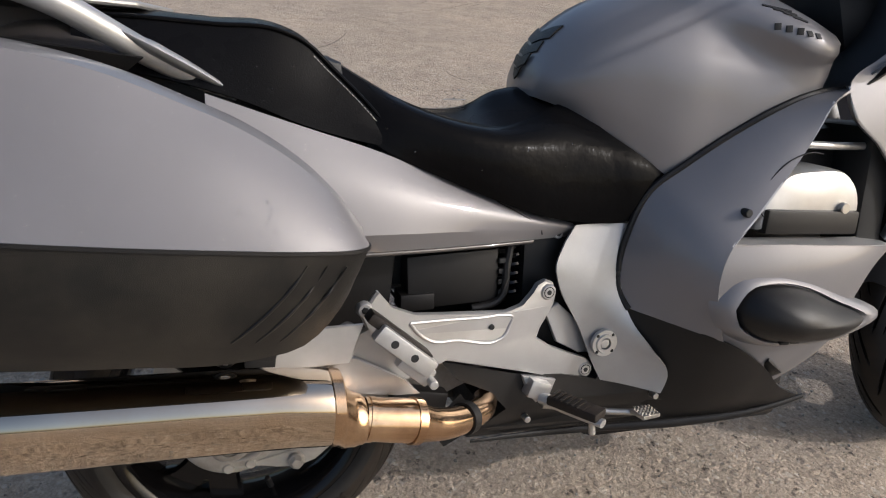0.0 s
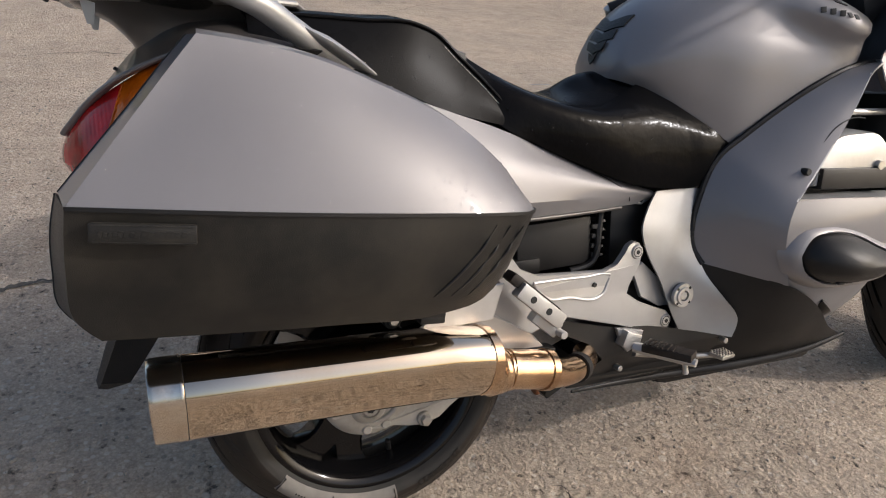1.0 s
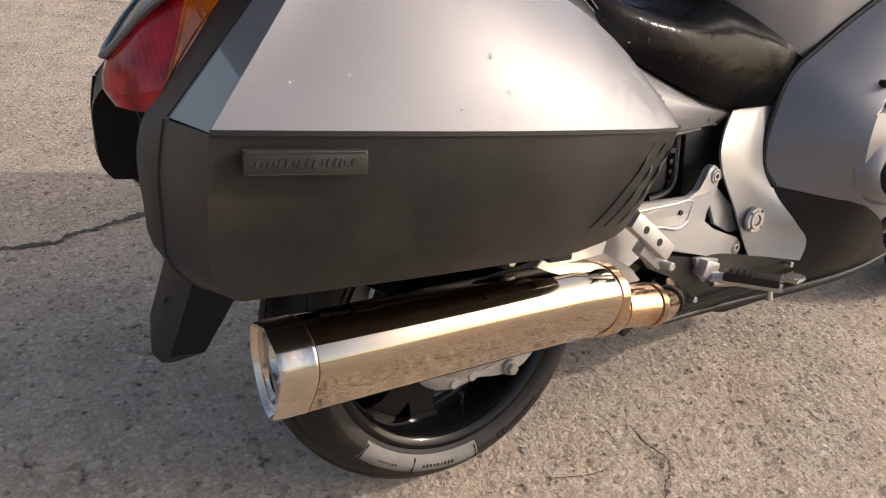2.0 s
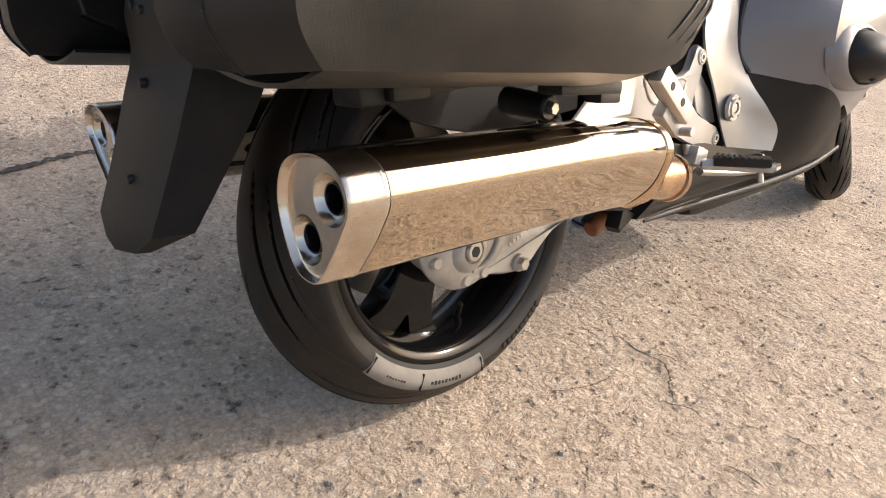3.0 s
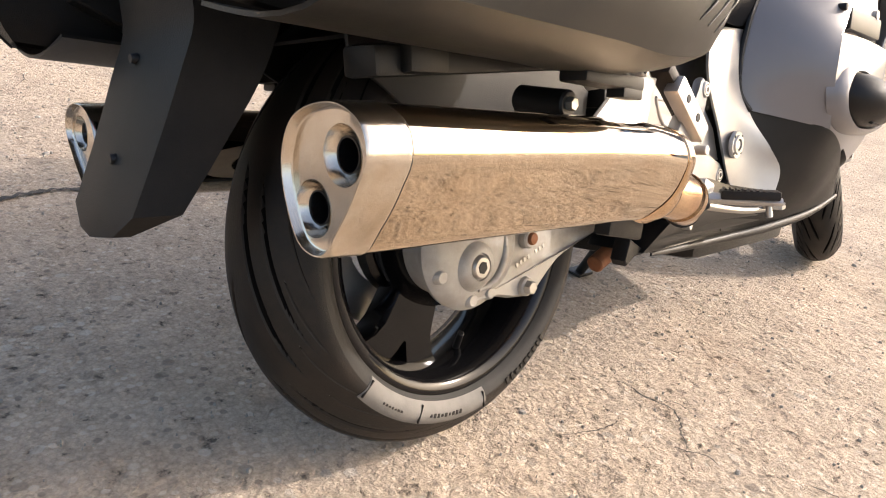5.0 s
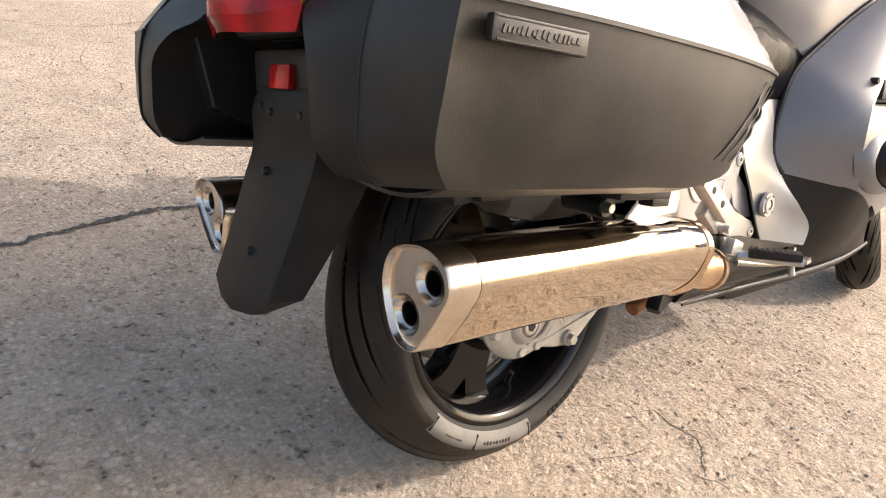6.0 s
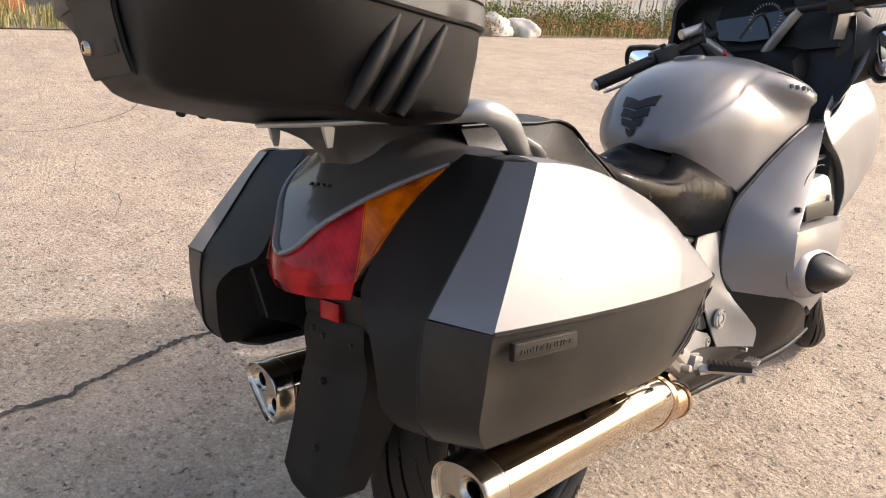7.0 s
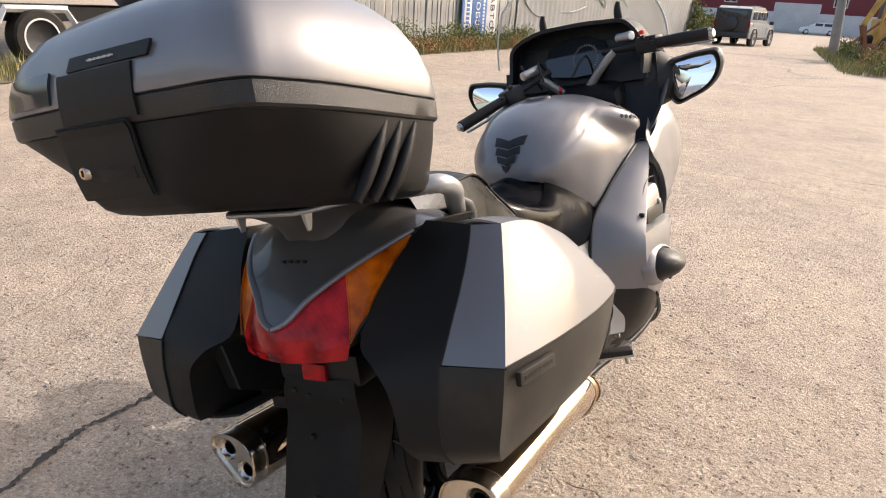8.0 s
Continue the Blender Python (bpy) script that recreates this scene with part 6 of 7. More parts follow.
def build_fairing():
    for left in (False, True):
        ob = new("side_fairing")
        ob.parent = bike
        ob["label"] = "grey painted side fairing with bulging lower pod"
        back = [(1.045, -0.235, 0.874), (0.956, -0.236, 0.860), (0.898, -0.228, 0.835), (0.829, -0.207, 0.790), (0.763, -0.188, 0.740), (0.705, -0.172, 0.690), (0.673, -0.167, 0.615), (0.662, -0.166, 0.562), (0.664, -0.171, 0.512), (0.678, -0.186, 0.482)]
        front = [(1.03, -0.262, 0.878), (0.968, -0.279, 0.852), (0.920, -0.284, 0.775), (0.868, -0.288, 0.708), (0.820, -0.293, 0.652), (0.786, -0.297, 0.618), (0.768, -0.300, 0.578), (0.768, -0.298, 0.535), (0.782, -0.294, 0.490), (0.800, -0.288, 0.447)]
        b, f = curve_through(back, 46), curve_through(front, 46)
        w = np.sin(np.linspace(0, math.pi, 46))[:, None]
        m = b * 0.55 + f * 0.45 + np.array([[0, -0.014, 0]]) * w
        m2 = b * 0.22 + f * 0.78 + np.array([[0, -0.009, 0]]) * w
        side_part("panel", shell(skin([b, m, m2, f], 46, 16), thick=0.004), PAINT, ob, left, "grey painted fairing panel")
        side_part("edge_trim", tube([(x - 0.003, y + 0.002, z) for x, y, z in back], 0.006, 8, 60), BLACK, ob, left, "black rubber gap strip")
        inset = [(x + 0.012, y + 0.020, z) for x, y, z in front[1:6]]
        side_part("opening_lip", shell(skin([front[1:6], inset], 24, 3), thick=0.003), ALUPAINT, ob, left)
        # pod with the black crash pad
        rows = [[(0.790, -0.300, 0.622), (0.85, -0.310, 0.620), (0.93, -0.314, 0.616), (1.03, -0.310, 0.608), (1.10, -0.302, 0.602), (1.150, -0.285, 0.598)],
                [(0.768, -0.305, 0.578), (0.84, -0.323, 0.580), (0.93, -0.330, 0.578), (1.03, -0.322, 0.570), (1.08, -0.310, 0.562), (1.105, -0.298, 0.566)],
                [(0.768, -0.302, 0.535), (0.84, -0.323, 0.534), (0.93, -0.329, 0.524), (1.00, -0.320, 0.512), (1.05, -0.308, 0.502), (1.075, -0.292, 0.508)],
                [(0.782, -0.292, 0.490), (0.84, -0.310, 0.480), (0.92, -0.315, 0.462), (0.99, -0.306, 0.448), (1.04, -0.292, 0.440), (1.065, -0.278, 0.452)],
                [(0.800, -0.278, 0.447), (0.845, -0.280, 0.424), (0.89, -0.278, 0.394), (0.935, -0.265, 0.362), (0.965, -0.248, 0.338), (0.985, -0.230, 0.352)]]
        rows = [[(x, -0.29 + (y + 0.29) * 0.5 if y < -0.29 else y, z) for x, y, z in row] for row in rows]
        side_part("pod", shell(skin(rows, 34, 30), thick=0.004), PAINT, ob, left, "silver pod bulging round the crash pad")
        sill = [[(0.790, -0.297, 0.623), (0.90, -0.302, 0.618), (1.03, -0.300, 0.609), (1.150, -0.285, 0.599)], [(0.80, -0.265, 0.626), (0.90, -0.270, 0.624), (1.03, -0.265, 0.616), (1.14, -0.245, 0.606)]]
        side_part("sill", shell(skin(sill, 24, 3), thick=0.003), ALUPAINT, ob, left)
        out = [(0.799, 0.514), (0.821, 0.544), (0.866, 0.552), (0.927, 0.542), (0.993, 0.515), (1.073, 0.474), (1.019, 0.452), (0.940, 0.447), (0.847, 0.462), (0.809, 0.488)]
        o = curve_through([*out, out[0]], 41)[:-1]
        apex = np.array((0.895, 0.496))
        rings = []
        for s, y in ((1.0, -0.285), (1.0, -0.312), (0.96, -0.325), (0.80, -0.344), (0.56, -0.362), (0.30, -0.373), (0.10, -0.377)):
            rings.append([(*(apex + (q - apex) * s)[:1], y, (apex + (q - apex) * s)[1]) for q in o])
        side_part("crash_pad", loft(rings), BLACK, ob, left, "smooth black crash pad", 60)
        rim = [[(*(apex + (q - apex) * s)[:1], y, (apex + (q - apex) * s)[1]) for q in o] for s, y in ((1.42, -0.286), (1.30, -0.302), (1.18, -0.313), (1.08, -0.316), (1.0, -0.306))]
        side_part("pad_rim", loft(rim, cap=False), PAINT, ob, left, "raised silver ring round the crash pad", 60)
        for k in range(3):
            side_part("pad_vent", block((0.88 + 0.025 * k, -0.332 + 0.002 * k, 0.461 - 0.001 * k), (0.018, 0.02, 0.005), (30, 5, 0), 0.001), DARK, ob, left)
        # small intake under the pod
        side_part("intake_rim", shell(skin([[(0.905, -0.288, 0.400), (0.93, -0.286, 0.380), (0.960, -0.268, 0.362)], [(0.905, -0.27, 0.385), (0.925, -0.25, 0.345), (0.955, -0.245, 0.338)]], 16, 6), thick=0.006), BLACK, ob, left)
        # cover line and screw
        line = [(0.845, -0.289, 0.665), (0.836, -0.278, 0.690), (0.86, -0.277, 0.725), (0.895, -0.281, 0.758), (0.93, -0.288, 0.770), (0.945, -0.293, 0.768)]
        side_part("cover_line", tube([(x, y - 0.0005, z) for x, y, z in line], 0.0012, 6, 30), BLACK, ob, left)
        side_part("screw_hole", rod((0.815, -0.27, 0.672), (0.815, -0.2905, 0.672), 0.0075, 0.007), DARK, ob, left)
        # front fairing: scooped rear edge, nose further forward
        edge = [(1.060, -0.255, 0.915), (1.010, -0.265, 0.878), (1.02, -0.277, 0.832), (1.085, -0.283, 0.776), (1.135, -0.283, 0.715), (1.155, -0.280, 0.660), (1.150, -0.270, 0.605)]
        mid = [(1.22, -0.235, 0.985), (1.18, -0.270, 0.905), (1.21, -0.280, 0.84), (1.25, -0.280, 0.78), (1.28, -0.270, 0.71), (1.28, -0.260, 0.65), (1.20, -0.240, 0.59)]
        fore = [(1.50, -0.20, 0.97), (1.52, -0.235, 0.90), (1.54, -0.245, 0.84), (1.55, -0.24, 0.78), (1.53, -0.23, 0.71), (1.48, -0.22, 0.66), (1.36, -0.22, 0.60)]
        nose = [(1.72, -0.02, 0.92), (1.76, -0.02, 0.87), (1.77, -0.02, 0.82), (1.76, -0.02, 0.77), (1.72, -0.02, 0.72), (1.64, -0.02, 0.68), (1.50, -0.02, 0.64)]
        side_part("front_panel", shell(skin([edge, mid, fore, nose], 30, 26), thick=0.004), PAINT, ob, left, "silver front fairing panel")
        lipi = [(x + 0.025, y + 0.03, z) for x, y, z in edge[1:]]
        side_part("scoop_lip", shell(skin([edge[1:], lipi], 26, 4), thick=0.003), ALUPAINT, ob, left, "bright scooped lip")
        up = [[(1.05, -0.258, 0.890), (1.06, -0.272, 0.905), (1.11, -0.284, 0.945), (1.18, -0.290, 1.00)], [(1.12, -0.235, 0.90), (1.15, -0.26, 0.96), (1.20, -0.28, 1.03), (1.24, -0.30, 1.09)], [(1.5, -0.20, 0.97), (1.45, -0.21, 1.05), (1.40, -0.22, 1.12), (1.36, -0.23, 1.18)]]
        side_part("upper_panel", shell(skin(up, 20, 14), thick=0.004), PAINT_DK, ob, left, "dark upper fairing")
        knee = [[(0.975, -0.225, 0.860), (1.03, -0.262, 0.872), (1.10, -0.278, 0.921), (1.16, -0.277, 1.025), (1.18, -0.272, 1.14)],
                [(1.00, -0.17, 0.84), (1.05, -0.19, 0.880), (1.12, -0.170, 0.965), (1.16, -0.16, 1.05), (1.185, -0.15, 1.13)],
                [(1.08, -0.10, 0.84), (1.13, -0.08, 0.90), (1.17, -0.05, 0.98), (1.20, -0.03, 1.06), (1.21, -0.02, 1.12)]]
        side_part("cockpit_side", shell(skin(knee, 20, 8), thick=0.004), BLACK, ob, left, "black cockpit infill")

        cover = new("valve_cover")
        cover.parent = bike
        cover["label"] = "polished aluminium valve cover in the fairing opening"
        rings = []
        for y, s in ((-0.20, 1.06), (-0.245, 1.03), (-0.270, 1.0), (-0.278, 0.95), (-0.281, 0.84)):
            q = [(0.845, 0.640), (0.862, 0.700), (0.89, 0.728), (0.95, 0.738), (1.03, 0.728), (1.055, 0.70), (1.062, 0.660), (1.04, 0.634), (0.97, 0.628), (0.90, 0.630)]
            o = curve_through([*q, q[0]], 41)[:-1]
            c = np.array((0.955, 0.682))
            rings.append([(*(c + (p - c) * s)[:1], y, (c + (p - c) * s)[1]) for p in o])
        side_part("cover", loft(rings), ALU, cover, left, "", 40)
        side_part("skirt", block((0.955, -0.264, 0.650), (0.20, 0.050, 0.042), (0, 3, 0), 0.006), BLACK, cover, left)
        side_part("bolt", rod((1.02, -0.27, 0.672), (1.02, -0.290, 0.672), 0.012, 0.010), BOLT, cover, left)
        side_part("hose", tube([(0.93, -0.24, 0.78), (1.0, -0.245, 0.776), (1.09, -0.24, 0.774)], 0.007, 10, 14), ALU, cover, left)
        side_part("grille", block((1.12, -0.20, 0.70), (0.06, 0.12, 0.22), (0, 0, 0), 0.01), DARK, cover, left)


build_fairing()


def build_cockpit():
    dash = new("instrument_panel")
    dash.parent = bike
    dash["label"] = "black instrument panel with round dial"
    hood = []
    for x, k in ((1.10, 1.0), (1.13, 1.02), (1.24, 0.98), (1.36, 0.8)):
        hood.append([(x - 0.02, 0.225 * k, 1.08), (x, 0.222 * k, 1.15), (x, 0.21 * k, 1.215), (x, 0.12 * k, 1.262), (x + 0.01, 0.0, 1.272), (x, -0.12 * k, 1.268), (x, -0.20 * k, 1.255), (x, -0.245 * k, 1.20), (x - 0.02, -0.25 * k, 1.08)])
    part("hood", shell(skin(hood, 40, 12), thick=0.012), BLACK, dash, "black hood over the dials", 40)
    fill = plate([(0.215, 1.06), (0.222, 1.15), (0.205, 1.212), (0.12, 1.258), (0.0, 1.268), (-0.12, 1.264), (-0.20, 1.25), (-0.243, 1.20), (-0.248, 1.06)], 1.168, 1.20, 0.004)
    for v in fill.verts:
        x, y, z = v.co
        v.co = (y + (z - 1.16) * 0.3, x, z)
    part("dash_panel", fill, BLACK, dash, "matt black dashboard round the dial")
    face = plate([(-0.105, 1.10), (-0.125, 1.15), (-0.11, 1.205), (-0.04, 1.228), (0.04, 1.228), (0.09, 1.205), (0.105, 1.16), (0.085, 1.108), (0.0, 1.095)], 1.150, 1.158, 0.002)
    for v in face.verts:
        x, y, z = v.co
        v.co = (y + (z - 1.16) * 0.4, x, z)
    part("dial_face", face, GLASS, dash, "dark glossy dial cover")
    ticks = bmesh.new()
    for k in range(26):
        a = radians(-40 + 280 * k / 25)
        y, z = -0.045 + 0.043 * math.cos(a), 1.155 + 0.043 * math.sin(a)
        block((1.148 + (z - 1.16) * 0.4, y, z), (0.0015, 0.007, 0.0022), (math.degrees(a), 0, 0), 0, ticks)
    part("dial_ticks", ticks, STITCH, dash, "ring of white dial ticks")
    back = block((1.27, 0, 1.13), (0.2, 0.40, 0.16), bevel=0.02)
    part("binnacle", back, BLACK, dash)
    part("lower_infill", block((1.14, -0.03, 1.00), (0.14, 0.28, 0.14), (0, -20, 0), 0.05), BLACK, dash)
    for y, x in ((0.10, 1.16), (-0.165, 1.16)):
        stalk = tube([(x, y, 1.262), (x - 0.005, y, 1.30), (x - 0.008, y - 0.004, 1.318)], (0.014, 0.013, 0.007), 12, 10)
        part("screen_knob", stalk, BLACK, dash)

    ws = new("windscreen")
    ws.parent = bike
    ws["label"] = "clear tall windscreen"
    rows = [[(1.20, 0.31, 1.16), (1.30, 0.22, 1.19), (1.36, 0.08, 1.20), (1.36, -0.08, 1.20), (1.30, -0.22, 1.19), (1.20, -0.31, 1.16)],
            [(1.20, 0.305, 1.24), (1.27, 0.21, 1.31), (1.31, 0.08, 1.34), (1.31, -0.08, 1.34), (1.27, -0.21, 1.31), (1.20, -0.305, 1.24)],
            [(1.17, 0.255, 1.36), (1.20, 0.19, 1.42), (1.22, 0.07, 1.46), (1.22, -0.07, 1.46), (1.20, -0.19, 1.42), (1.17, -0.255, 1.36)]]
    g = skin(rows, 40, 20)
    part("pane", shell(g, thick=0.004), SCREEN, ws)
    rim = np.vstack([g[:, 0], g[-1], g[::-1, -1]])
    part("edge", tube(rim, 0.0028, 8, 120), WHITE, ws, "bright edge of the screen")

    bars = new("handlebars")
    bars.parent = bike
    bars["label"] = "black handlebars turned to the left"
    for name, a, b, s in (("left", (1.03, 0.075, 1.115), (0.735, 0.245, 1.000), 1), ("right", (1.085, -0.155, 1.165), (0.985, -0.475, 1.168), -1)):
        a, b = Vector(a), Vector(b)
        d = b - a
        part("grip", tube([a + d * 0.50, a + d * 0.75, b], (0.0165, 0.018, 0.0185), 18, 14), RUBBER, bars, "black rubber grip")
        part("bar", tube([a - d * 0.1, a + d * 0.55], 0.012, 14, 6), BLACK, bars)
        deg = math.degrees(math.atan2(d.y, d.x))
        tilt = -math.degrees(math.asin(d.z / d.length))
        part("switch_block", block(a + d * 0.40 + Vector((0.01, 0, 0)), (0.075, 0.048, 0.052), (0, tilt, deg), 0.010), BLACK, bars)
        for k in range(3):
            part("switch", block(a + d * (0.36 + 0.05 * k) + Vector((-0.022, 0, 0.024 - 0.01 * k)), (0.014, 0.012, 0.010), (0, tilt, deg), 0.002), BLACK, bars)
        lev = [a + d * 0.40 + Vector((0.05, 0, -0.008)), a + d * 0.7 + Vector((0.062, 0, -0.018)), a + d * 1.02 + Vector((0.050, 0, -0.020))]
        part("lever", tube(lev, (0.010, 0.008, 0.007), 12, 16, 0.6), ALU, bars, "silver lever")
        part("reservoir", rod(a + d * 0.06 + Vector((0.02, 0, 0.035)), a + d * 0.23 + Vector((0.0, 0, 0.036)), 0.0145, 0.0145), ALU, bars, "pale silver reservoir cap")
        part("riser", tube([a + d * 0.03, a * 0.55 + Vector((1.15, 0, 1.0)) * 0.45, Vector((1.16, 0, 0.99))], (0.013, 0.014, 0.018), 14, 12), ALU, bars, "silver bar riser")
        if s < 0:
            part("kill_switch", block(a + d * 0.36 + Vector((-0.02, 0, 0.038)), (0.018, 0.016, 0.014), (0, tilt, deg), 0.004), REDPAINT, bars, "red switch")
        part("end_weight", rod(b, b + d.normalized() * 0.012, 0.014, 0.012), BOLT, bars)
    part("top_yoke", block((1.15, 0, 0.985), (0.10, 0.26, 0.030), (0, 24, 22), 0.012), BLACK, bars)
    part("ignition_key", block((1.02, 0.01, 1.062), (0.03, 0.010, 0.016), (0, 30, 20), 0.004), REDPAINT, bars, "red key tag")
    for y0 in (-0.05, 0.05, 0.09):
        part("cable", tube([(0.98, y0, 1.10), (1.03, y0 * 1.6, 1.16), (1.12, y0 * 1.5, 1.10), (1.18, y0, 0.98)], 0.004, 8, 24), BLACK, bars)

    for left in (False, True):
        mir = new("mirror")
        mir.parent = bike
        mir["label"] = "fairing-mounted mirror in a black housing"
        c = Vector((1.230, -0.380, 1.042))
        out = [(-0.070, -0.045), (-0.073, 0.005), (-0.068, 0.052), (-0.03, 0.063), (0.03, 0.070), (0.062, 0.068), (0.072, 0.046), (0.063, 0.0), (0.034, -0.034), (-0.01, -0.056), (-0.052, -0.068)]
        o = curve_through([*out, out[0]], 49)[:-1]
        def at(u, v, x):
            return (c.x + x, c.y - u * 1.05, c.z + v * 1.02)
        hous = loft([[at(u * s, v * s, x) for u, v in o] for x, s in ((0.008, 0.93), (-0.004, 0.94), (-0.012, 1.08), (0.0, 1.18), (0.04, 1.12), (0.085, 0.8), (0.10, 0.45))])
        side_part("housing", hous, BLACK, mir, left, "black mirror housing", 50)
        shellb = loft([[at(u * s, v * s, x) for u, v in o] for x, s in ((0.006, 1.16), (0.03, 1.17), (0.088, 0.86), (0.108, 0.45))])
        side_part("back_cover", shellb, PAINT, mir, left, "silver mirror back", 50)
        glass = loft([[at(u * s, v * s, x - 0.005 + 0.10 * v) for u, v in o] for x, s in ((0.004, 0.90), (-0.0065, 0.90), (-0.0070, 0.89))])
        side_part("glass", glass, MIRROR, mir, left, "mirror glass")
        arm = loft([[((x0 + x1) / 2 + (x1 - x0) / 2 * math.cos(a), y, (z0 + z1) / 2 + (z1 - z0) / 2 * math.sin(a)) for a in np.linspace(0, 2 * math.pi, 28, endpoint=False)]
                    for y, x0, x1, z0, z1 in ((-0.235, 1.15, 1.31, 0.95, 1.165), (-0.268, 1.165, 1.31, 0.962, 1.150), (-0.300, 1.205, 1.31, 0.976, 1.122), (-0.330, 1.236, 1.315, 0.990, 1.104))])
        side_part("arm", arm, BLACK, mir, left)


build_cockpit()


def build_front_end():
    rake = radians(26)
    axis = Vector((-math.sin(rake), 0, math.cos(rake)))
    pivot = Vector((1.30, 0, 0.95))
    turn = Matrix.Translation(pivot) @ Matrix.Rotation(radians(24), 4, axis) @ Matrix.Translation(-pivot)
    c = Vector((1.69, 0.0, 0.312))
    front = new("front_wheel")
    front.parent = bike
    front.matrix_basis = turn @ Matrix.Translation(c)
    tread, walls = tyre_mesh(0.3115, 0.062, 0.235, 640, 60, -0.75, 12, 0.048, 0.005)
    tyre = part("tyre", tread, RUBBER, front, "black front tyre with slanted tread slots", 30)
    tyre.data.materials.append(GROOVE_SHADE)
    part("sidewall", walls, SIDEWALL, front, "dusty tyre sidewall", 50)
    part("rim", rim_mesh(0.235, 0.052), GLOSSBLACK, front, "gloss black front rim")
    for k in range(6):
        part("spoke", spoke(radians(20 + 60 * k), 0.04, 0.21, 0.014, 0.014, 0.0, 0.010), GLOSSBLACK, front)
    part("hub", lathe([(0.0, -0.05), (0.045, -0.05), (0.045, 0.05), (0.0, 0.05)], 36), GLOSSBLACK, front)
    for y in (-0.066, 0.062):
        part("brake_disc", lathe([(0.155, y), (0.155, y + 0.005), (0.12, y + 0.005), (0.12, y)], 72, closed=True), ALU, front, "steel brake disc")
    fork = new("front_fork")
    fork.parent = bike
    fork.matrix_basis = turn
    for y in (-0.095, 0.095):
        top = c + axis * 0.62 + Vector((-0.05, y, 0))
        part("fork_leg", tube([c + Vector((-0.02, y, 0)), (c + top) / 2 + Vector((-0.01, y * 0.5, 0)), top], (0.026, 0.026, 0.024), 18, 10), ALU, fork, "silver fork leg")
        part("caliper", block(c + Vector((-0.11, y * 0.9, 0.06)), (0.06, 0.05, 0.11), (0, 24, 0), 0.012), GLOSSBLACK, fork, "black brake caliper")
    rows = [[(c.x + 0.335 * math.cos(a), y, c.z + 0.335 * math.sin(a) - abs(y) * 0.35) for y in (-0.075, -0.05, 0, 0.05, 0.075)] for a in np.linspace(radians(38), radians(158), 14)]
    part("front_mudguard", shell(skin(rows, 16, 24), thick=0.004), PAINT_DK, fork, "grey front mudguard")
    part("radiator", block((1.34, 0, 0.66), (0.05, 0.40, 0.26), (0, 12, 0), 0.01), DARK, bike, "black radiator")


build_front_end()


def build_side_stand():
    st = new("side_stand")
    st.parent = bike
    part("leg", tube([(0.72, 0.12, 0.26), (0.76, 0.20, 0.14), (0.79, 0.262, 0.072)], (0.014, 0.012, 0.012), 12, 14), BLACK, st, "black side stand leg")
    part("foot", block((0.795, 0.267, 0.070), (0.06, 0.045, 0.008), (-0.0 + LEAN_DEG, 0, 0), 0.002), BLACK, st)


build_side_stand()


def build_droplets():
    """Rain drops left on the right pannier lid, the side panel and the seat."""
    rng = random.Random(21)
    verts, faces = [], []

    def drop(p, nrm, r):
        n = Vector(nrm).normalized()
        a = n.orthogonal().normalized()
        b = n.cross(a)
        base = len(verts)
        for k, (h, q) in enumerate(((0.0, 1.0), (0.45, 0.85), (0.75, 0.45))):
            for j in range(8):
                w = j * math.pi / 4
                verts.append(tuple(Vector(p) + (a * math.cos(w) + b * math.sin(w)) * r * q + n * r * h))
        verts.append(tuple(Vector(p) + n * r * 0.85))
        for k in range(2):
            for j in range(8):
                m = (j + 1) % 8
                faces.append((base + 8 * k + j, base + 8 * k + m, base + 8 * k + 8 + m, base + 8 * k + 8 + j))
        for j in range(8):
            faces.append((base + 16 + j, base + 16 + (j + 1) % 8, base + 24))

    dg = bpy.context.evaluated_depsgraph_get()
    dg.update()
    inv = bike.matrix_world.inverted()
    for x0, x1, z0, z1, count in ((-0.38, 0.13, 0.70, 0.90, 150), (0.0, 0.14, 0.68, 0.82, 90), (0.12, 0.32, 0.68, 0.78, 26), (-0.06, 0.6, 0.72, 0.92, 40)):
        for k in range(count):
            x, z = rng.uniform(x0, x1), rng.uniform(z0, z1)
            o = bike.matrix_world @ Vector((x, -0.62, z))
            d = bike.matrix_world.to_3x3() @ Vector((0, 1, 0))
            hit, p, n, _, ob, _ = scene.ray_cast(dg, o, d, distance=0.5)
            if hit and ob.name.split(".")[0] in ("lid", "panel", "flank", "top"):
                drop(inv @ p, inv.to_3x3() @ n, 0.0010 + 0.0019 * rng.random() ** 1.6)
    me = bpy.data.meshes.new("rain_water")
    me.from_pydata(verts, [], faces)
    me.polygons.foreach_set("use_smooth", [True] * len(faces))
    me.materials.append(WATER)
    ob = new("rain_water", me)
    ob.visible_shadow = False
    ob.parent = bike
    tagged(ob, "beads of rain water on the bodywork", kind="stuff")


build_droplets()


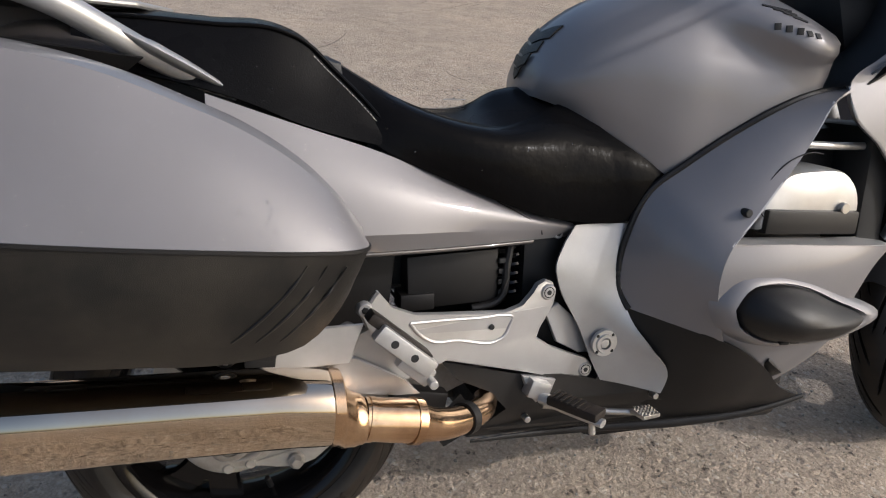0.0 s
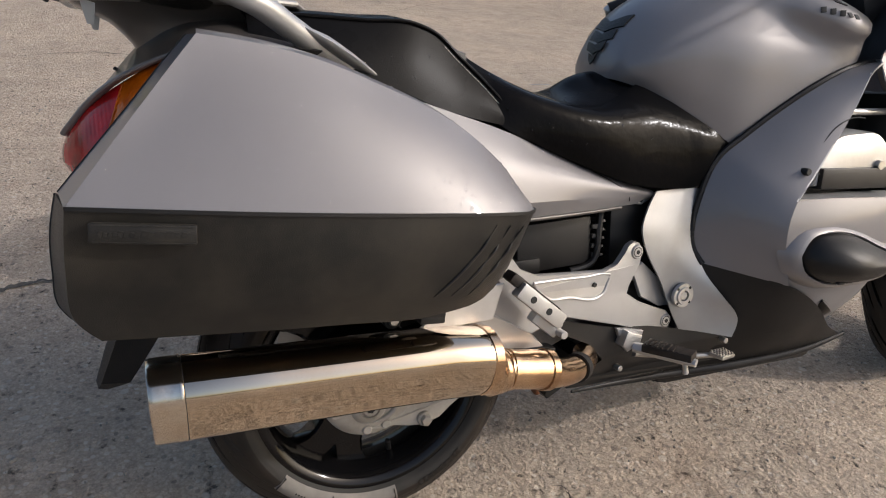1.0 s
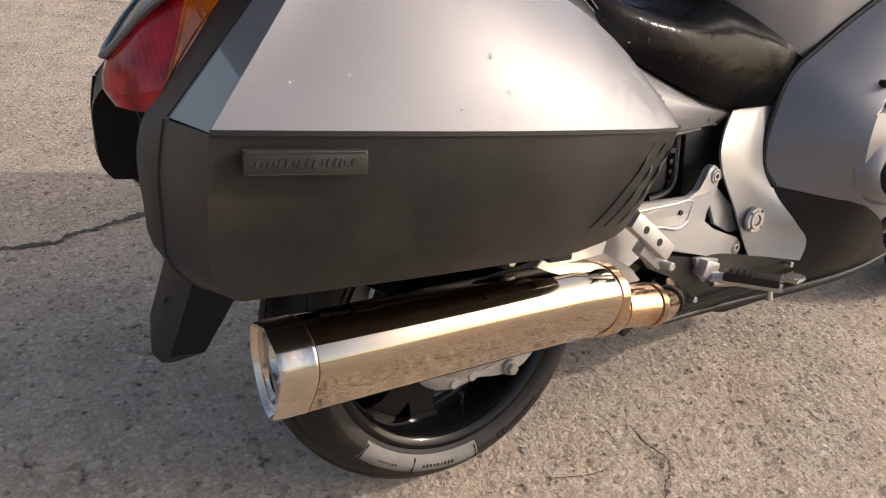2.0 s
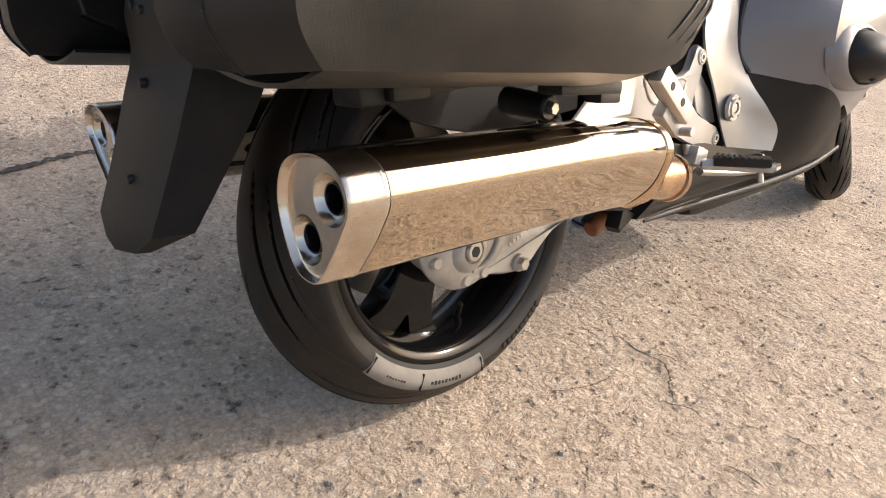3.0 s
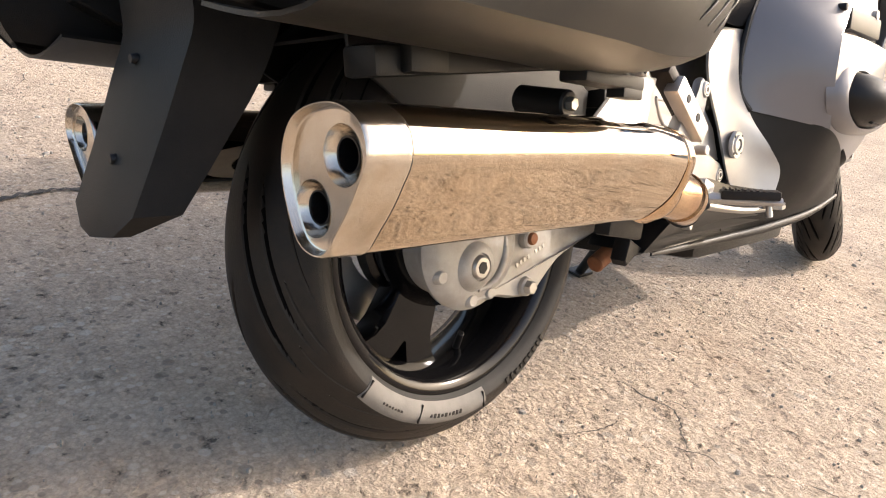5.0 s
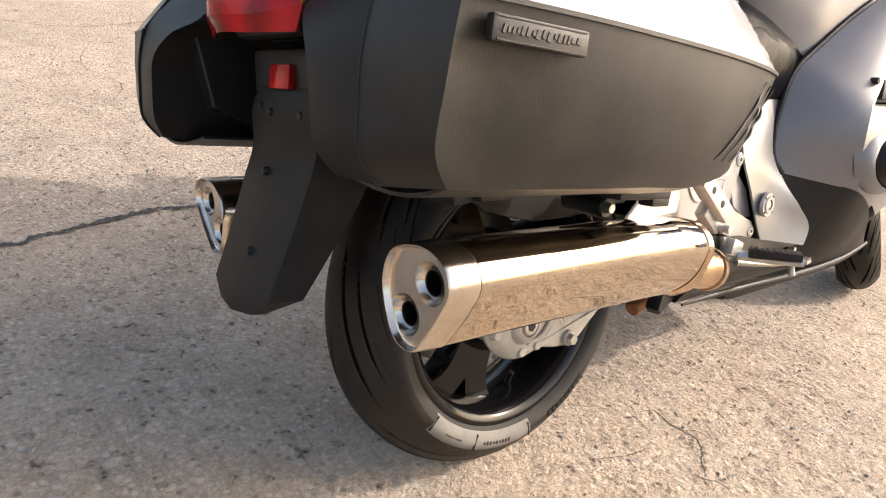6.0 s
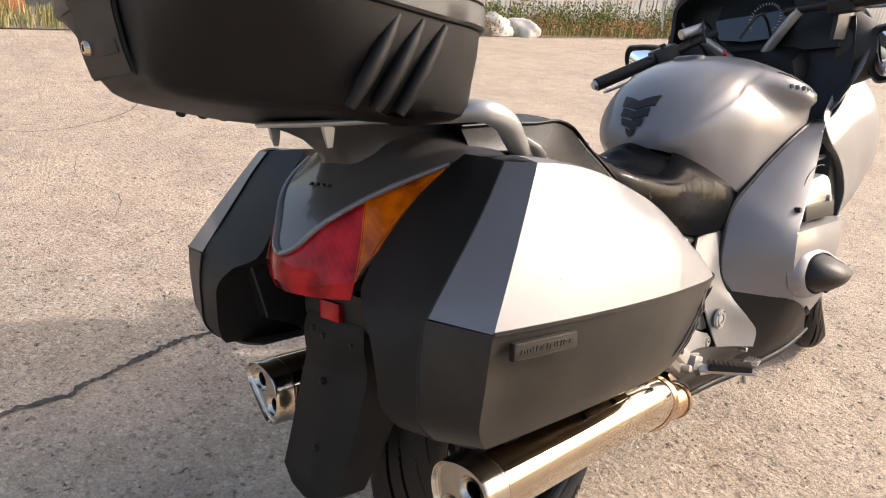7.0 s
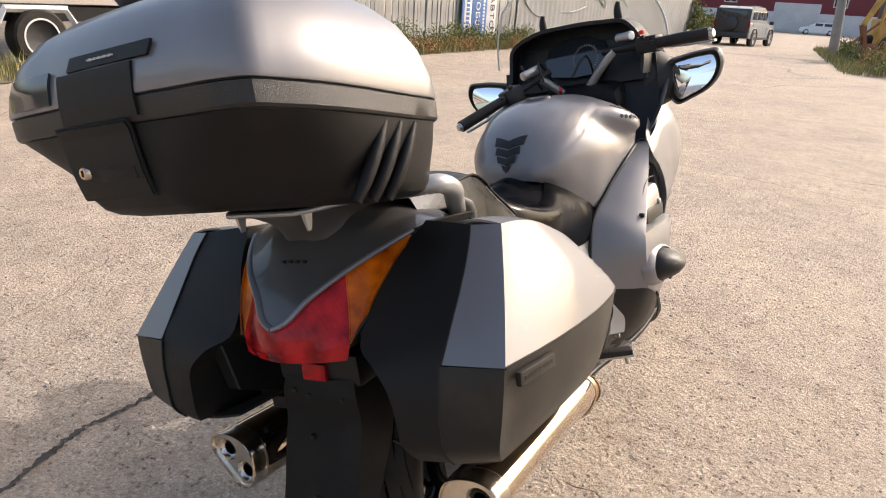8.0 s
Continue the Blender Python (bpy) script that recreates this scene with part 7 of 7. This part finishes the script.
# ---- surroundings ----
def leaf_material(name, a, b, c):
    m, tree, bs = nodes_of(name)
    N, K = tree.nodes, tree.links
    g = N.new("ShaderNodeNewGeometry")
    r = N.new("ShaderNodeValToRGB")
    r.color_ramp.elements[0].color, r.color_ramp.elements[1].color = (*a, 1), (*c, 1)
    e = r.color_ramp.elements.new(0.5)
    e.color = (*b, 1)
    K.new(g.outputs["Random Per Island"], r.inputs["Fac"])
    K.new(r.outputs["Color"], bs.inputs["Base Color"])
    bs.inputs["Roughness"].default_value = 0.7
    bs.inputs["Subsurface Weight"].default_value = 0.0
    return m


GRASS = leaf_material("grass_blades", (0.10, 0.13, 0.03), (0.24, 0.22, 0.07), (0.42, 0.33, 0.15))
WEED = leaf_material("brown_weed", (0.24, 0.10, 0.03), (0.32, 0.18, 0.06), (0.40, 0.28, 0.12))
LEAF = leaf_material("bush_leaves", (0.07, 0.10, 0.02), (0.13, 0.16, 0.035), (0.28, 0.24, 0.08))
EARTH = surface("verge_earth", (0.15, 0.115, 0.075), 0.95, 0, 0.3, 2.0, 0.8, 60, 0, (0.30, 0.26, 0.20), 0.5)
PLANK = surface("weathered_plank", (0.36, 0.35, 0.33), 0.85, 0, 0.35, 1.5, 0.5, 90, 0, (0.16, 0.14, 0.12), 0.6, dirt_scale=3)
SHEET = surface("grey_steel_sheet", (0.24, 0.245, 0.25), 0.55, 0.2, 0.12, 0.8, 0.2, 40, 0, (0.14, 0.11, 0.09), 0.4, dirt_scale=1.2)
BLUEBOARD = surface("blue_banner", (0.035, 0.11, 0.30), 0.6, 0, 0.12, 3)
PALEBOARD = surface("pale_banner", (0.55, 0.56, 0.56), 0.6, 0, 0.12, 3, 0, 100, 0, (0.3, 0.28, 0.25), 0.4)
ROCK = surface("whitish_boulder", (0.52, 0.50, 0.46), 0.9, 0, 0.25, 5, 0.8, 60, 0, (0.25, 0.22, 0.18), 0.6)
REDWALL = surface("red_cladding", (0.17, 0.024, 0.036), 0.6, 0, 0.1, 0.6)
WHITEWALL = surface("white_cladding", (0.60, 0.60, 0.60), 0.6, 0, 0.08, 0.6, 0, 100, 0, (0.4, 0.38, 0.35), 0.4)
CONCRETE = surface("grey_concrete", (0.26, 0.25, 0.235), 0.9, 0, 0.15, 3, 0.4, 120)
CARWHITE = surface("white_car_paint", (0.66, 0.66, 0.65), 0.25, 0, 0.04, 4, 0, 100, 0.6)
CARSILVER = surface("silver_car_paint", (0.36, 0.37, 0.345), 0.3, 0.3, 0.05, 4, 0, 100, 0.5, (0.25, 0.22, 0.18), 0.3)
CARDARK = surface("dark_trim", (0.03, 0.03, 0.032), 0.45, 0, 0.1, 4)
YELLOW = surface("faded_yellow_paint", (0.52, 0.30, 0.05), 0.6, 0, 0.2, 3, 0.3, 80, 0, (0.22, 0.10, 0.04), 0.6, dirt_scale=2.5)
TRUCKDARK = surface("dark_truck_body", (0.014, 0.014, 0.015), 0.6, 0, 0.2, 2)


def blades(name, material, count, area, heights, width, seed, label, category):
    """Many separate bent grass blades over an area given as a function from two random numbers to a place."""
    rng = random.Random(seed)
    verts, faces = [], []
    for k in range(count):
        x, y = area(rng)
        h = rng.uniform(*heights) * (0.5 + 0.5 * rng.random())
        a, lean = rng.uniform(0, 6.283), rng.uniform(0.05, 0.45) * h
        w = width * rng.uniform(0.6, 1.4)
        dx, dy = math.cos(a), math.sin(a)
        b = len(verts)
        verts.extend([(x - dy * w, y + dx * w, -0.01), (x + dy * w, y - dx * w, -0.01),
                      (x - dy * w * 0.8 + dx * lean * 0.3, y + dx * w * 0.8 + dy * lean * 0.3, h * 0.55), (x + dy * w * 0.8 + dx * lean * 0.3, y - dx * w * 0.8 + dy * lean * 0.3, h * 0.55),
                      (x + dx * lean, y + dy * lean, h)])
        faces.extend([(b, b + 1, b + 3, b + 2), (b + 2, b + 3, b + 4)])
    me = bpy.data.meshes.new(name)
    me.from_pydata(verts, [], faces)
    me.materials.append(material)
    return tagged(new(name, me), label, category, kind="stuff")


def clumps(name, material, spots, size, per, seed, label, category):
    """Weeds and bushes: clusters of small leaves round short stems."""
    rng = random.Random(seed)
    verts, faces = [], []
    for cx, cy, r, h in spots:
        for k in range(per):
            a, q, u = rng.uniform(0, 6.283), rng.random() ** 0.5, rng.random() ** 0.7
            x, y, z = cx + r * q * math.cos(a) * (1 - 0.5 * u), cy + r * q * math.sin(a) * (1 - 0.5 * u), 0.03 + h * u * rng.uniform(0.7, 1.1)
            s = size * rng.uniform(0.5, 1.5)
            n = Vector((rng.uniform(-1, 1), rng.uniform(-1, 1), rng.uniform(-0.2, 1))).normalized()
            t = n.orthogonal().normalized()
            w = n.cross(t)
            b = len(verts)
            c = Vector((x, y, z))
            verts.extend([tuple(c - t * s), tuple(c + w * s * 0.45 + n * s * 0.1), tuple(c + t * s), tuple(c - w * s * 0.45 + n * s * 0.1)])
            faces.append((b, b + 1, b + 2, b + 3))
    me = bpy.data.meshes.new(name)
    me.from_pydata(verts, [], faces)
    me.materials.append(material)
    return tagged(new(name, me), label, category, kind="stuff")


def verge(name, outline, z=0.012):
    rng = random.Random(len(outline))
    bm = bmesh.new()
    pts = curve_through([(x, y, z) for x, y in [*outline, outline[0]]], 14 * len(outline))[:-1]
    v = [bm.verts.new((p[0] + rng.uniform(-0.05, 0.05), p[1] + rng.uniform(-0.05, 0.05), z)) for p in pts]
    f = bm.faces.new(v)
    bmesh.ops.triangulate(bm, faces=[f])
    tagged(mesh_object(name, bm, EARTH, smooth=False), "strip of dry brown earth beside the yard", "verge", kind="structure")


verge("verge_north", [(-9, 8.35), (-3, 8.5), (2, 8.35), (6, 8.25), (10, 8.35), (15, 8.4), (21, 8.5), (30, 8.9), (60, 9.4), (60, 14), (-9, 14)])
verge("verge_south", [(21.5, -1.1), (25, -0.4), (30, 0.2), (36, 0.55), (41, 0.5), (44, -2), (44, -9), (20, -9), (20, -3)])
blades("grass_verge", GRASS, 15000, lambda r: (r.uniform(5.5, 21.5), 8.4 + 1.35 * r.random() ** 0.8), (0.08, 0.46), 0.006, 31, "unmown green and straw-coloured grass along the fence", "grass")
blades("grass_by_truck", GRASS, 3600, lambda r: (r.uniform(-3, 5.8), 8.35 + 1.3 * r.random()), (0.10, 0.40), 0.007, 32, "short ragged grass beside the lorry", "grass")
blades("grass_roadside", GRASS, 9000, lambda r: ((lambda x: (x, 0.05 - 0.09 * (30 - x) - 3.4 * r.random() ** 1.2 + 0.3 * r.random()))(r.uniform(21.5, 40))), (0.10, 0.42), 0.010, 33, "dry roadside grass round the post", "grass")
rw = random.Random(41)
clumps("rusty_weeds", WEED, [(rw.uniform(6.5, 21.5), rw.uniform(8.4, 9.1), rw.uniform(0.12, 0.34), rw.uniform(0.16, 0.42)) for _ in range(120)], 0.022, 130, 42, "rust-brown seed heads of dock among the grass", "weeds")
clumps("green_weeds", LEAF, [(rw.uniform(6.5, 21.5), rw.uniform(8.6, 9.6), rw.uniform(0.2, 0.5), rw.uniform(0.25, 0.75)) for _ in range(110)], 0.030, 170, 43, "leafy yellow-green weeds along the fence", "weeds")
clumps("roadside_bushes", LEAF, [(x, rw.uniform(-3.4, -0.35) - 0.09 * (30 - x), rw.uniform(0.4, 0.8), rw.uniform(0.3, 0.75)) for x in np.linspace(22, 39, 60)], 0.05, 230, 44, "low yellow-green bushes by the roadside", "bushes")
clumps("dry_bushes", WEED, [(x, rw.uniform(-3.4, -0.6) - 0.09 * (30 - x), rw.uniform(0.3, 0.7), rw.uniform(0.25, 0.65)) for x in np.linspace(22, 35, 34)], 0.045, 190, 45, "dry brown undergrowth by the roadside", "bushes")
clumps("shed_bushes", LEAF, [(rw.uniform(50.5, 56), rw.uniform(8.6, 10.2), rw.uniform(0.5, 1.0), rw.uniform(1.0, 2.6)) for _ in range(14)], 0.09, 260, 46, "tall yellow-green bushes at the end of the shed", "bushes")


def build_fence():
    fence = empty("plank_fence", pose(12, 9.85, 0), "weathered pale plank fence behind the weeds", "fence")
    rng = random.Random(51)
    shapes = []
    for k in range(4):
        bm = block((0, 0, 1.15), (0.135, 0.022, 2.3), (0, rng.uniform(-0.5, 0.5), 0), 0.003)
        for v in bm.verts:
            if v.co.z > 1:
                v.co.z += rng.uniform(-0.03, 0.03)
        shapes.append(mesh_object("plank", bm, PLANK).data)
    for ob in [o for o in scene.objects if o.name.startswith("plank") and o.parent is None and o != fence]:
        bpy.data.objects.remove(ob)
    for k in range(92):
        ob = new("plank", shapes[k % 4])
        ob.parent = fence
        ob.matrix_basis = pose(-4.5 + 0.155 * k, rng.uniform(-0.01, 0.01), rng.uniform(-0.06, 0.05), rng.uniform(-1, 1), rng.uniform(-1, 1), 0)
    for z in (0.5, 1.7):
        part("rail", block((2.5, 0.05, z), (14.4, 0.05, 0.09)), PLANK, fence)

    board = empty("banner_board", pose(18.8, 9.72, 0), "blue and white advertising banner on the fence, worn", "sign")
    part("blue_strip", block((-0.93, 0.004, 1.40), (0.14, 0.02, 2.35)), BLUEBOARD, board)
    part("pale_panel", block((-0.62, 0.003, 1.40), (0.46, 0.02, 2.35)), PALEBOARD, board)
    part("blue_panel", block((0.12, 0, 1.40), (1.0, 0.02, 2.35)), BLUEBOARD, board)
    part("pale_panel", block((0.97, 0.003, 1.40), (0.68, 0.02, 2.35)), PALEBOARD, board)

    def word(text, size, x, z, material, name):
        cu = bpy.data.curves.new(name, "FONT")
        cu.body, cu.size, cu.extrude = text, size, 0.004
        ob = new(name, cu)
        me = bpy.data.meshes.new_from_object(ob)
        bpy.data.objects.remove(ob)
        me.materials.clear()
        me.materials.append(material)
        w = new(name, me)
        w.parent = board
        w.matrix_basis = pose(x, -0.018, z, 90, 90, 0)

    word("\u0410\u0412\u0422\u041e", 0.38, 0.88, 1.52, CARDARK, "lettering")
    word("\u0422\u041e\u0411\u0417\u0421", 0.37, -0.12, 1.54, WHITE, "lettering")
    for k in range(14):
        part("small_bar", block((0.42, -0.012, 0.36 + 0.105 * k), (0.12, 0.006, 0.07), bevel=0.001), PALEBOARD, board)
        part("small_bar", block((-0.62, -0.010, 0.42 + 0.125 * k), (0.20, 0.006, 0.085), bevel=0.001), BLUEBOARD, board)

    shed = empty("steel_shed", pose(22, 9.9, 0), "long grey steel shed with white scrawled lines", "shed")
    rows = [[(x, 0.03 * (1 if (i % 4) in (1, 2) else 0), z) for i, x in enumerate(np.linspace(0, 30, 241))] for z in (0.0, 3.2)]
    part("wall", shell(np.array(rows), thick=0.02), SHEET, shed, sharp=20)
    part("body", block((15, 2.2, 1.6), (30, 4, 3.2)), SHEET, shed)
    part("roof", block((15, 2.2, 3.3), (30.6, 4.8, 0.15)), SHEET, shed)
    for pts in ([(0.2, 2.2), (0.5, 1.6), (1.4, 1.1), (2.4, 0.95)], [(4.4, 1.15), (6.0, 1.2), (7.6, 1.45)], [(8.0, 1.9), (9.4, 1.75), (10.4, 1.5), (10.2, 1.8), (9.0, 2.1)], [(11.5, 2.6), (12.5, 2.2), (14.5, 1.6)]):
        part("white_stroke", tube([(x, -0.012, z) for x, z in pts], 0.035, 6, 30, 0.3), WHITE, shed)


build_fence()


def build_boulders():
    rng = random.Random(61)
    for x, y, sx, sy, sz in ((9.15, 8.75, 0.42, 0.36, 0.30), (9.85, 8.62, 0.40, 0.34, 0.26)):
        bm = bmesh.new()
        bmesh.ops.create_icosphere(bm, subdivisions=4, radius=1)
        off = Vector((rng.uniform(0, 9), rng.uniform(0, 9), 0))
        for v in bm.verts:
            d = 1 + 0.22 * noise.noise(v.co * 1.6 + off) + 0.06 * noise.noise(v.co * 6 + off)
            v.co = Vector((v.co.x * sx * d, v.co.y * sy * d, max(v.co.z, -0.35) * sz * d))
        ob = mesh_object("boulder", bm, ROCK, 50)
        ob.matrix_world = pose(x, y, 0.08, 0, 0, rng.uniform(0, 180))
        tagged(ob, "whitish rounded boulder among the grass", "boulder", "boulders by the grass")


build_boulders()


def road_wheel(parent, c, r, w, rim_mat):
    wheel = new("wheel")
    wheel.parent = parent
    wheel.matrix_basis = pose(*c)
    part("tyre", lathe([(r * 0.6, -w), (r * 0.9, -w), (r * 0.98, -w * 0.8), (r, -w * 0.3), (r, w * 0.3), (r * 0.98, w * 0.8), (r * 0.9, w), (r * 0.6, w)], 40, closed=True), RUBBER, wheel)
    part("rim", lathe([(r * 0.62, -w * 1.02), (r * 0.62, -w * 0.8), (r * 0.5, -w * 0.7), (r * 0.2, -w * 0.4), (0.0, -w * 0.45)], 32), rim_mat, wheel)
    part("rim_ring", lathe([(r * 0.60, -w * 1.04), (r * 0.66, -w * 1.04), (r * 0.66, -w * 0.9), (r * 0.60, -w * 0.9)], 40, closed=True), CARWHITE, wheel)


def build_trailer():
    tr = empty("lorry_trailer", pose(5.05, 10.0, 0), "dark lorry trailer with white angular mudguard", "trailer")
    road_wheel(tr, (0, -0.05, 0.40), 0.42, 0.14, TRUCKDARK)
    road_wheel(tr, (-1.25, -0.05, 0.40), 0.42, 0.14, TRUCKDARK)
    guard = tube([(-0.72, -0.12, 0.38), (-0.46, -0.12, 0.80), (0.44, -0.12, 0.80), (0.62, -0.12, 0.52)], 0.055, 4, None, 1.0, (0, 1, 0), smooth=False)
    part("mudguard", guard, CARWHITE, tr, "white angular mudguard", 20)
    part("guard_top", block((0.0, 0.06, 0.83), (0.95, 0.4, 0.04)), CARWHITE, tr)
    part("chassis", block((1.6, 0.6, 0.72), (9.0, 0.9, 0.22)), TRUCKDARK, tr)
    part("body", block((1.6, 0.9, 1.85), (9.4, 2.2, 1.75), bevel=0.03), TRUCKDARK, tr, "dark trailer body")
    part("side_rail", block((5.6, -0.08, 0.54), (1.7, 0.05, 0.035)), CARWHITE, tr)
    part("underrun", block((5.6, 0.2, 0.40), (1.7, 0.4, 0.22)), TRUCKDARK, tr)
    log = empty("timber_block", pose(1.25, 9.9, 0), "brown timber block lying at the verge", "timber")
    part("beam", block((0, 0, 0.14), (0.5, 0.3, 0.28), (0, 0, 12), 0.01), RUST, log)


build_trailer()


def build_suv():
    car = empty("off_roader", pose(37.0, 4.87, 0, 0, 0, -10), "dusty silver off-road car with dark rear and spare wheel, parked", "car")
    W = 0.93
    ring = lambda x, z0, z1, w: [(x, w, z0), (x, w * 1.0, (z0 + z1) / 2), (x, w * 0.94, z1), (x, -w * 0.94, z1), (x, -w, (z0 + z1) / 2), (x, -w, z0)]
    part("body", loft([ring(0.0, 0.42, 1.05, W * 0.97), ring(0.15, 0.36, 1.12, W), ring(2.6, 0.36, 1.12, W), ring(3.0, 0.36, 1.10, W), ring(4.2, 0.40, 1.02, W * 0.95), ring(4.5, 0.45, 0.9, W * 0.85)]), CARSILVER, car, "silver body", 30)
    part("cabin", loft([ring(0.02, 1.05, 1.75, W * 0.90), ring(0.25, 1.05, 1.86, W * 0.90), ring(2.2, 1.05, 1.86, W * 0.90), ring(2.75, 1.05, 1.70, W * 0.86), ring(3.3, 1.05, 1.12, W * 0.84)]), CARSILVER, car, "", 30)
    part("tailgate", block((-0.03, 0, 1.10), (0.06, W * 1.84, 1.30), bevel=0.04), CARDARK, car, "dark tailgate")
    part("rear_window", block((-0.055, 0, 1.50), (0.03, W * 1.5, 0.40), (0, 3, 0), 0.01), GLASS, car)
    part("rear_bumper", block((-0.10, 0, 0.52), (0.2, W * 1.95, 0.24), bevel=0.05), CARDARK, car)
    sp = lathe([(0.0, -0.10), (0.30, -0.10), (0.36, -0.06), (0.38, 0.0), (0.36, 0.08), (0.0, 0.08)], 32, "X")
    sp.transform(pose(-0.12, 0.05, 1.05))
    part("spare_wheel", sp, CARDARK, car, "dark covered spare wheel")
    for sgn in (-1, 1):
        for x, ln in ((0.55, 0.7), (1.42, 0.85), (2.28, 0.7)):
            part("side_window", block((x + 0.1, sgn * W * 0.88, 1.46), (ln, 0.05, 0.40), (sgn * 4, 0, 0), 0.03), GLASS, car)
        part("tail_lamp", block((-0.03, sgn * W * 0.88, 1.02), (0.06, 0.12, 0.34)), REDLENS, car)
        part("mirror", block((2.9, sgn * 1.05, 1.15), (0.12, 0.2, 0.18), bevel=0.04), CARDARK, car)
        part("sill", block((1.9, sgn * W * 0.98, 0.38), (2.6, 0.08, 0.12)), CARDARK, car)
        for x in (0.72, 3.45):
            arch = lathe([(0.40, -0.02), (0.46, -0.02), (0.46, 0.10), (0.40, 0.10)], 28, closed=True)
            arch.transform(pose(x, sgn * (W - 0.02) - 0.04, 0.42))
            part("wheel_arch", arch, CARDARK, car)
            road_wheel(car, (x, sgn * 0.84, 0.37), 0.37, 0.13 * (1 if sgn < 0 else -1), ALU)
    part("roof_rack", block((1.2, 0, 1.90), (1.6, 1.3, 0.04)), CARDARK, car)


build_suv()


def build_far():
    b = empty("red_warehouse", pose(100, 0, 0), "red and white clad warehouse with a pale roller door", "warehouse")
    part("wall", block((3, 0, 5.2), (6, 90, 5.6), bevel=0.02), REDWALL, b, "red cladding")
    part("plinth", block((3, 0, 1.2), (6.1, 90.1, 2.4), bevel=0.02), WHITEWALL, b, "pale grey lower wall")
    part("roof", block((3, 0, 8.1), (7, 91, 0.3)), SHEET, b)
    part("roller_door", block((-0.08, 6.5, 1.85), (0.2, 5.3, 3.3), bevel=0.03), WHITEWALL, b, "pale roller door")
    for z in np.linspace(0.5, 3.3, 8):
        part("door_rib", block((-0.20, 6.5, z), (0.05, 5.2, 0.05)), WHITEWALL, b)
    for y in (1.8, -4.5, -11, 14.5, 21):
        win = part("window", block((-0.02, y, 3.9), (0.15, 1.6, 1.4)), WHITEWALL, b, "white framed window")
        for k in (-1, 1):
            part("pane", block((-0.11, y + 0.37 * k, 3.9), (0.03, 0.62, 1.15)), GLASS, win)
    c = empty("white_hatchback", pose(94, 3.4, 0, 0, 0, 98), "small white car parked at the warehouse", "car")
    ring = lambda x, z0, z1, w: [(x, w, z0), (x, w * 0.98, (z0 + z1) / 2), (x, w * 0.86, z1), (x, -w * 0.86, z1), (x, -w * 0.98, (z0 + z1) / 2), (x, -w, z0)]
    part("body", loft([ring(-1.9, 0.35, 0.75, 0.72), ring(-1.7, 0.25, 0.9, 0.82), ring(1.2, 0.25, 0.9, 0.84), ring(1.9, 0.3, 0.78, 0.75), ring(2.05, 0.4, 0.65, 0.65)]), CARWHITE, c)
    part("cabin", loft([ring(-1.75, 0.85, 0.95, 0.74), ring(-1.4, 0.85, 1.38, 0.72), ring(0.3, 0.85, 1.42, 0.72), ring(1.1, 0.85, 0.95, 0.74)]), CARWHITE, c)
    for sgn in (-1, 1):
        for x in (-0.9, 0.05):
            part("side_window", block((x, sgn * 0.70, 1.14), (0.8, 0.06, 0.30), (sgn * 10, 0, 0), 0.02), GLASS, c)
        for x in (-1.25, 1.3):
            road_wheel(c, (x, sgn * 0.74, 0.30), 0.30, 0.1 * (1 if sgn < 0 else -1), ALU)
    post = loft([[(34.0 + r * math.cos(a) + dx, 0.12 + r * math.sin(a) + dy, z) for a in np.linspace(0, 2 * math.pi, 20, endpoint=False)] for z, r, dx, dy in ((-0.1, 0.21, 0, 0), (2.5, 0.18, 0, 0.16), (8.5, 0.13, 0, 0.5))])
    ob = mesh_object("utility_post", post, CONCRETE)
    tagged(ob, "grey concrete utility post at the roadside", "post")
    m = empty("digger", pose(29.5, -1.95, 0, 0, 0, 20), "faded yellow digger with rusty boom behind the bushes", "digger")
    part("body", block((1.2, -0.6, 1.15), (2.6, 1.5, 0.9), (0, 0, 0), 0.08), YELLOW, m, "faded yellow body")
    part("cab", block((1.9, -0.7, 2.2), (1.3, 1.3, 1.3), bevel=0.06), CARDARK, m)
    part("boom", tube([(-0.6, 1.55, 1.3), (-0.2, 0.9, 2.4), (0.6, 0.2, 2.9), (1.2, -0.3, 1.6)], (0.12, 0.16, 0.18, 0.16), 4, 18), YELLOW, m)
    part("stick", tube([(-0.6, 1.55, 1.35), (-0.7, 1.35, 0.5)], (0.12, 0.09), 4, 6), RUST, m)
    part("bucket", block((-0.7, 1.2, 0.45), (0.5, 0.7, 0.5), (0, 20, 0), 0.05, taper=0.7), RUST, m)
    part("strut", tube([(-0.4, 1.0, 0.4), (-0.3, 0.75, 2.6)], 0.06, 8, 4), YELLOW, m)
    part("strut", tube([(-0.9, 1.9, 0.7), (-0.2, 0.7, 1.6)], 0.04, 8, 4), RUST, m)
    for sgn in (-1, 1):
        for x in (0.2, 2.2):
            road_wheel(m, (x, -0.6 + sgn * 0.8, 0.5), 0.5, 0.2 * (1 if sgn < 0 else -1), YELLOW)
    hut = empty("pale_hut", pose(60, -14, 0), "pale blue-grey shed beyond the digger", "shed")
    part("wall", block((0, 0, 2.2), (10, 16, 4.4), bevel=0.05), WHITEWALL, hut)
    part("roof", block((0, 0, 4.5), (10.6, 16.6, 0.2)), SHEET, hut)


build_far()
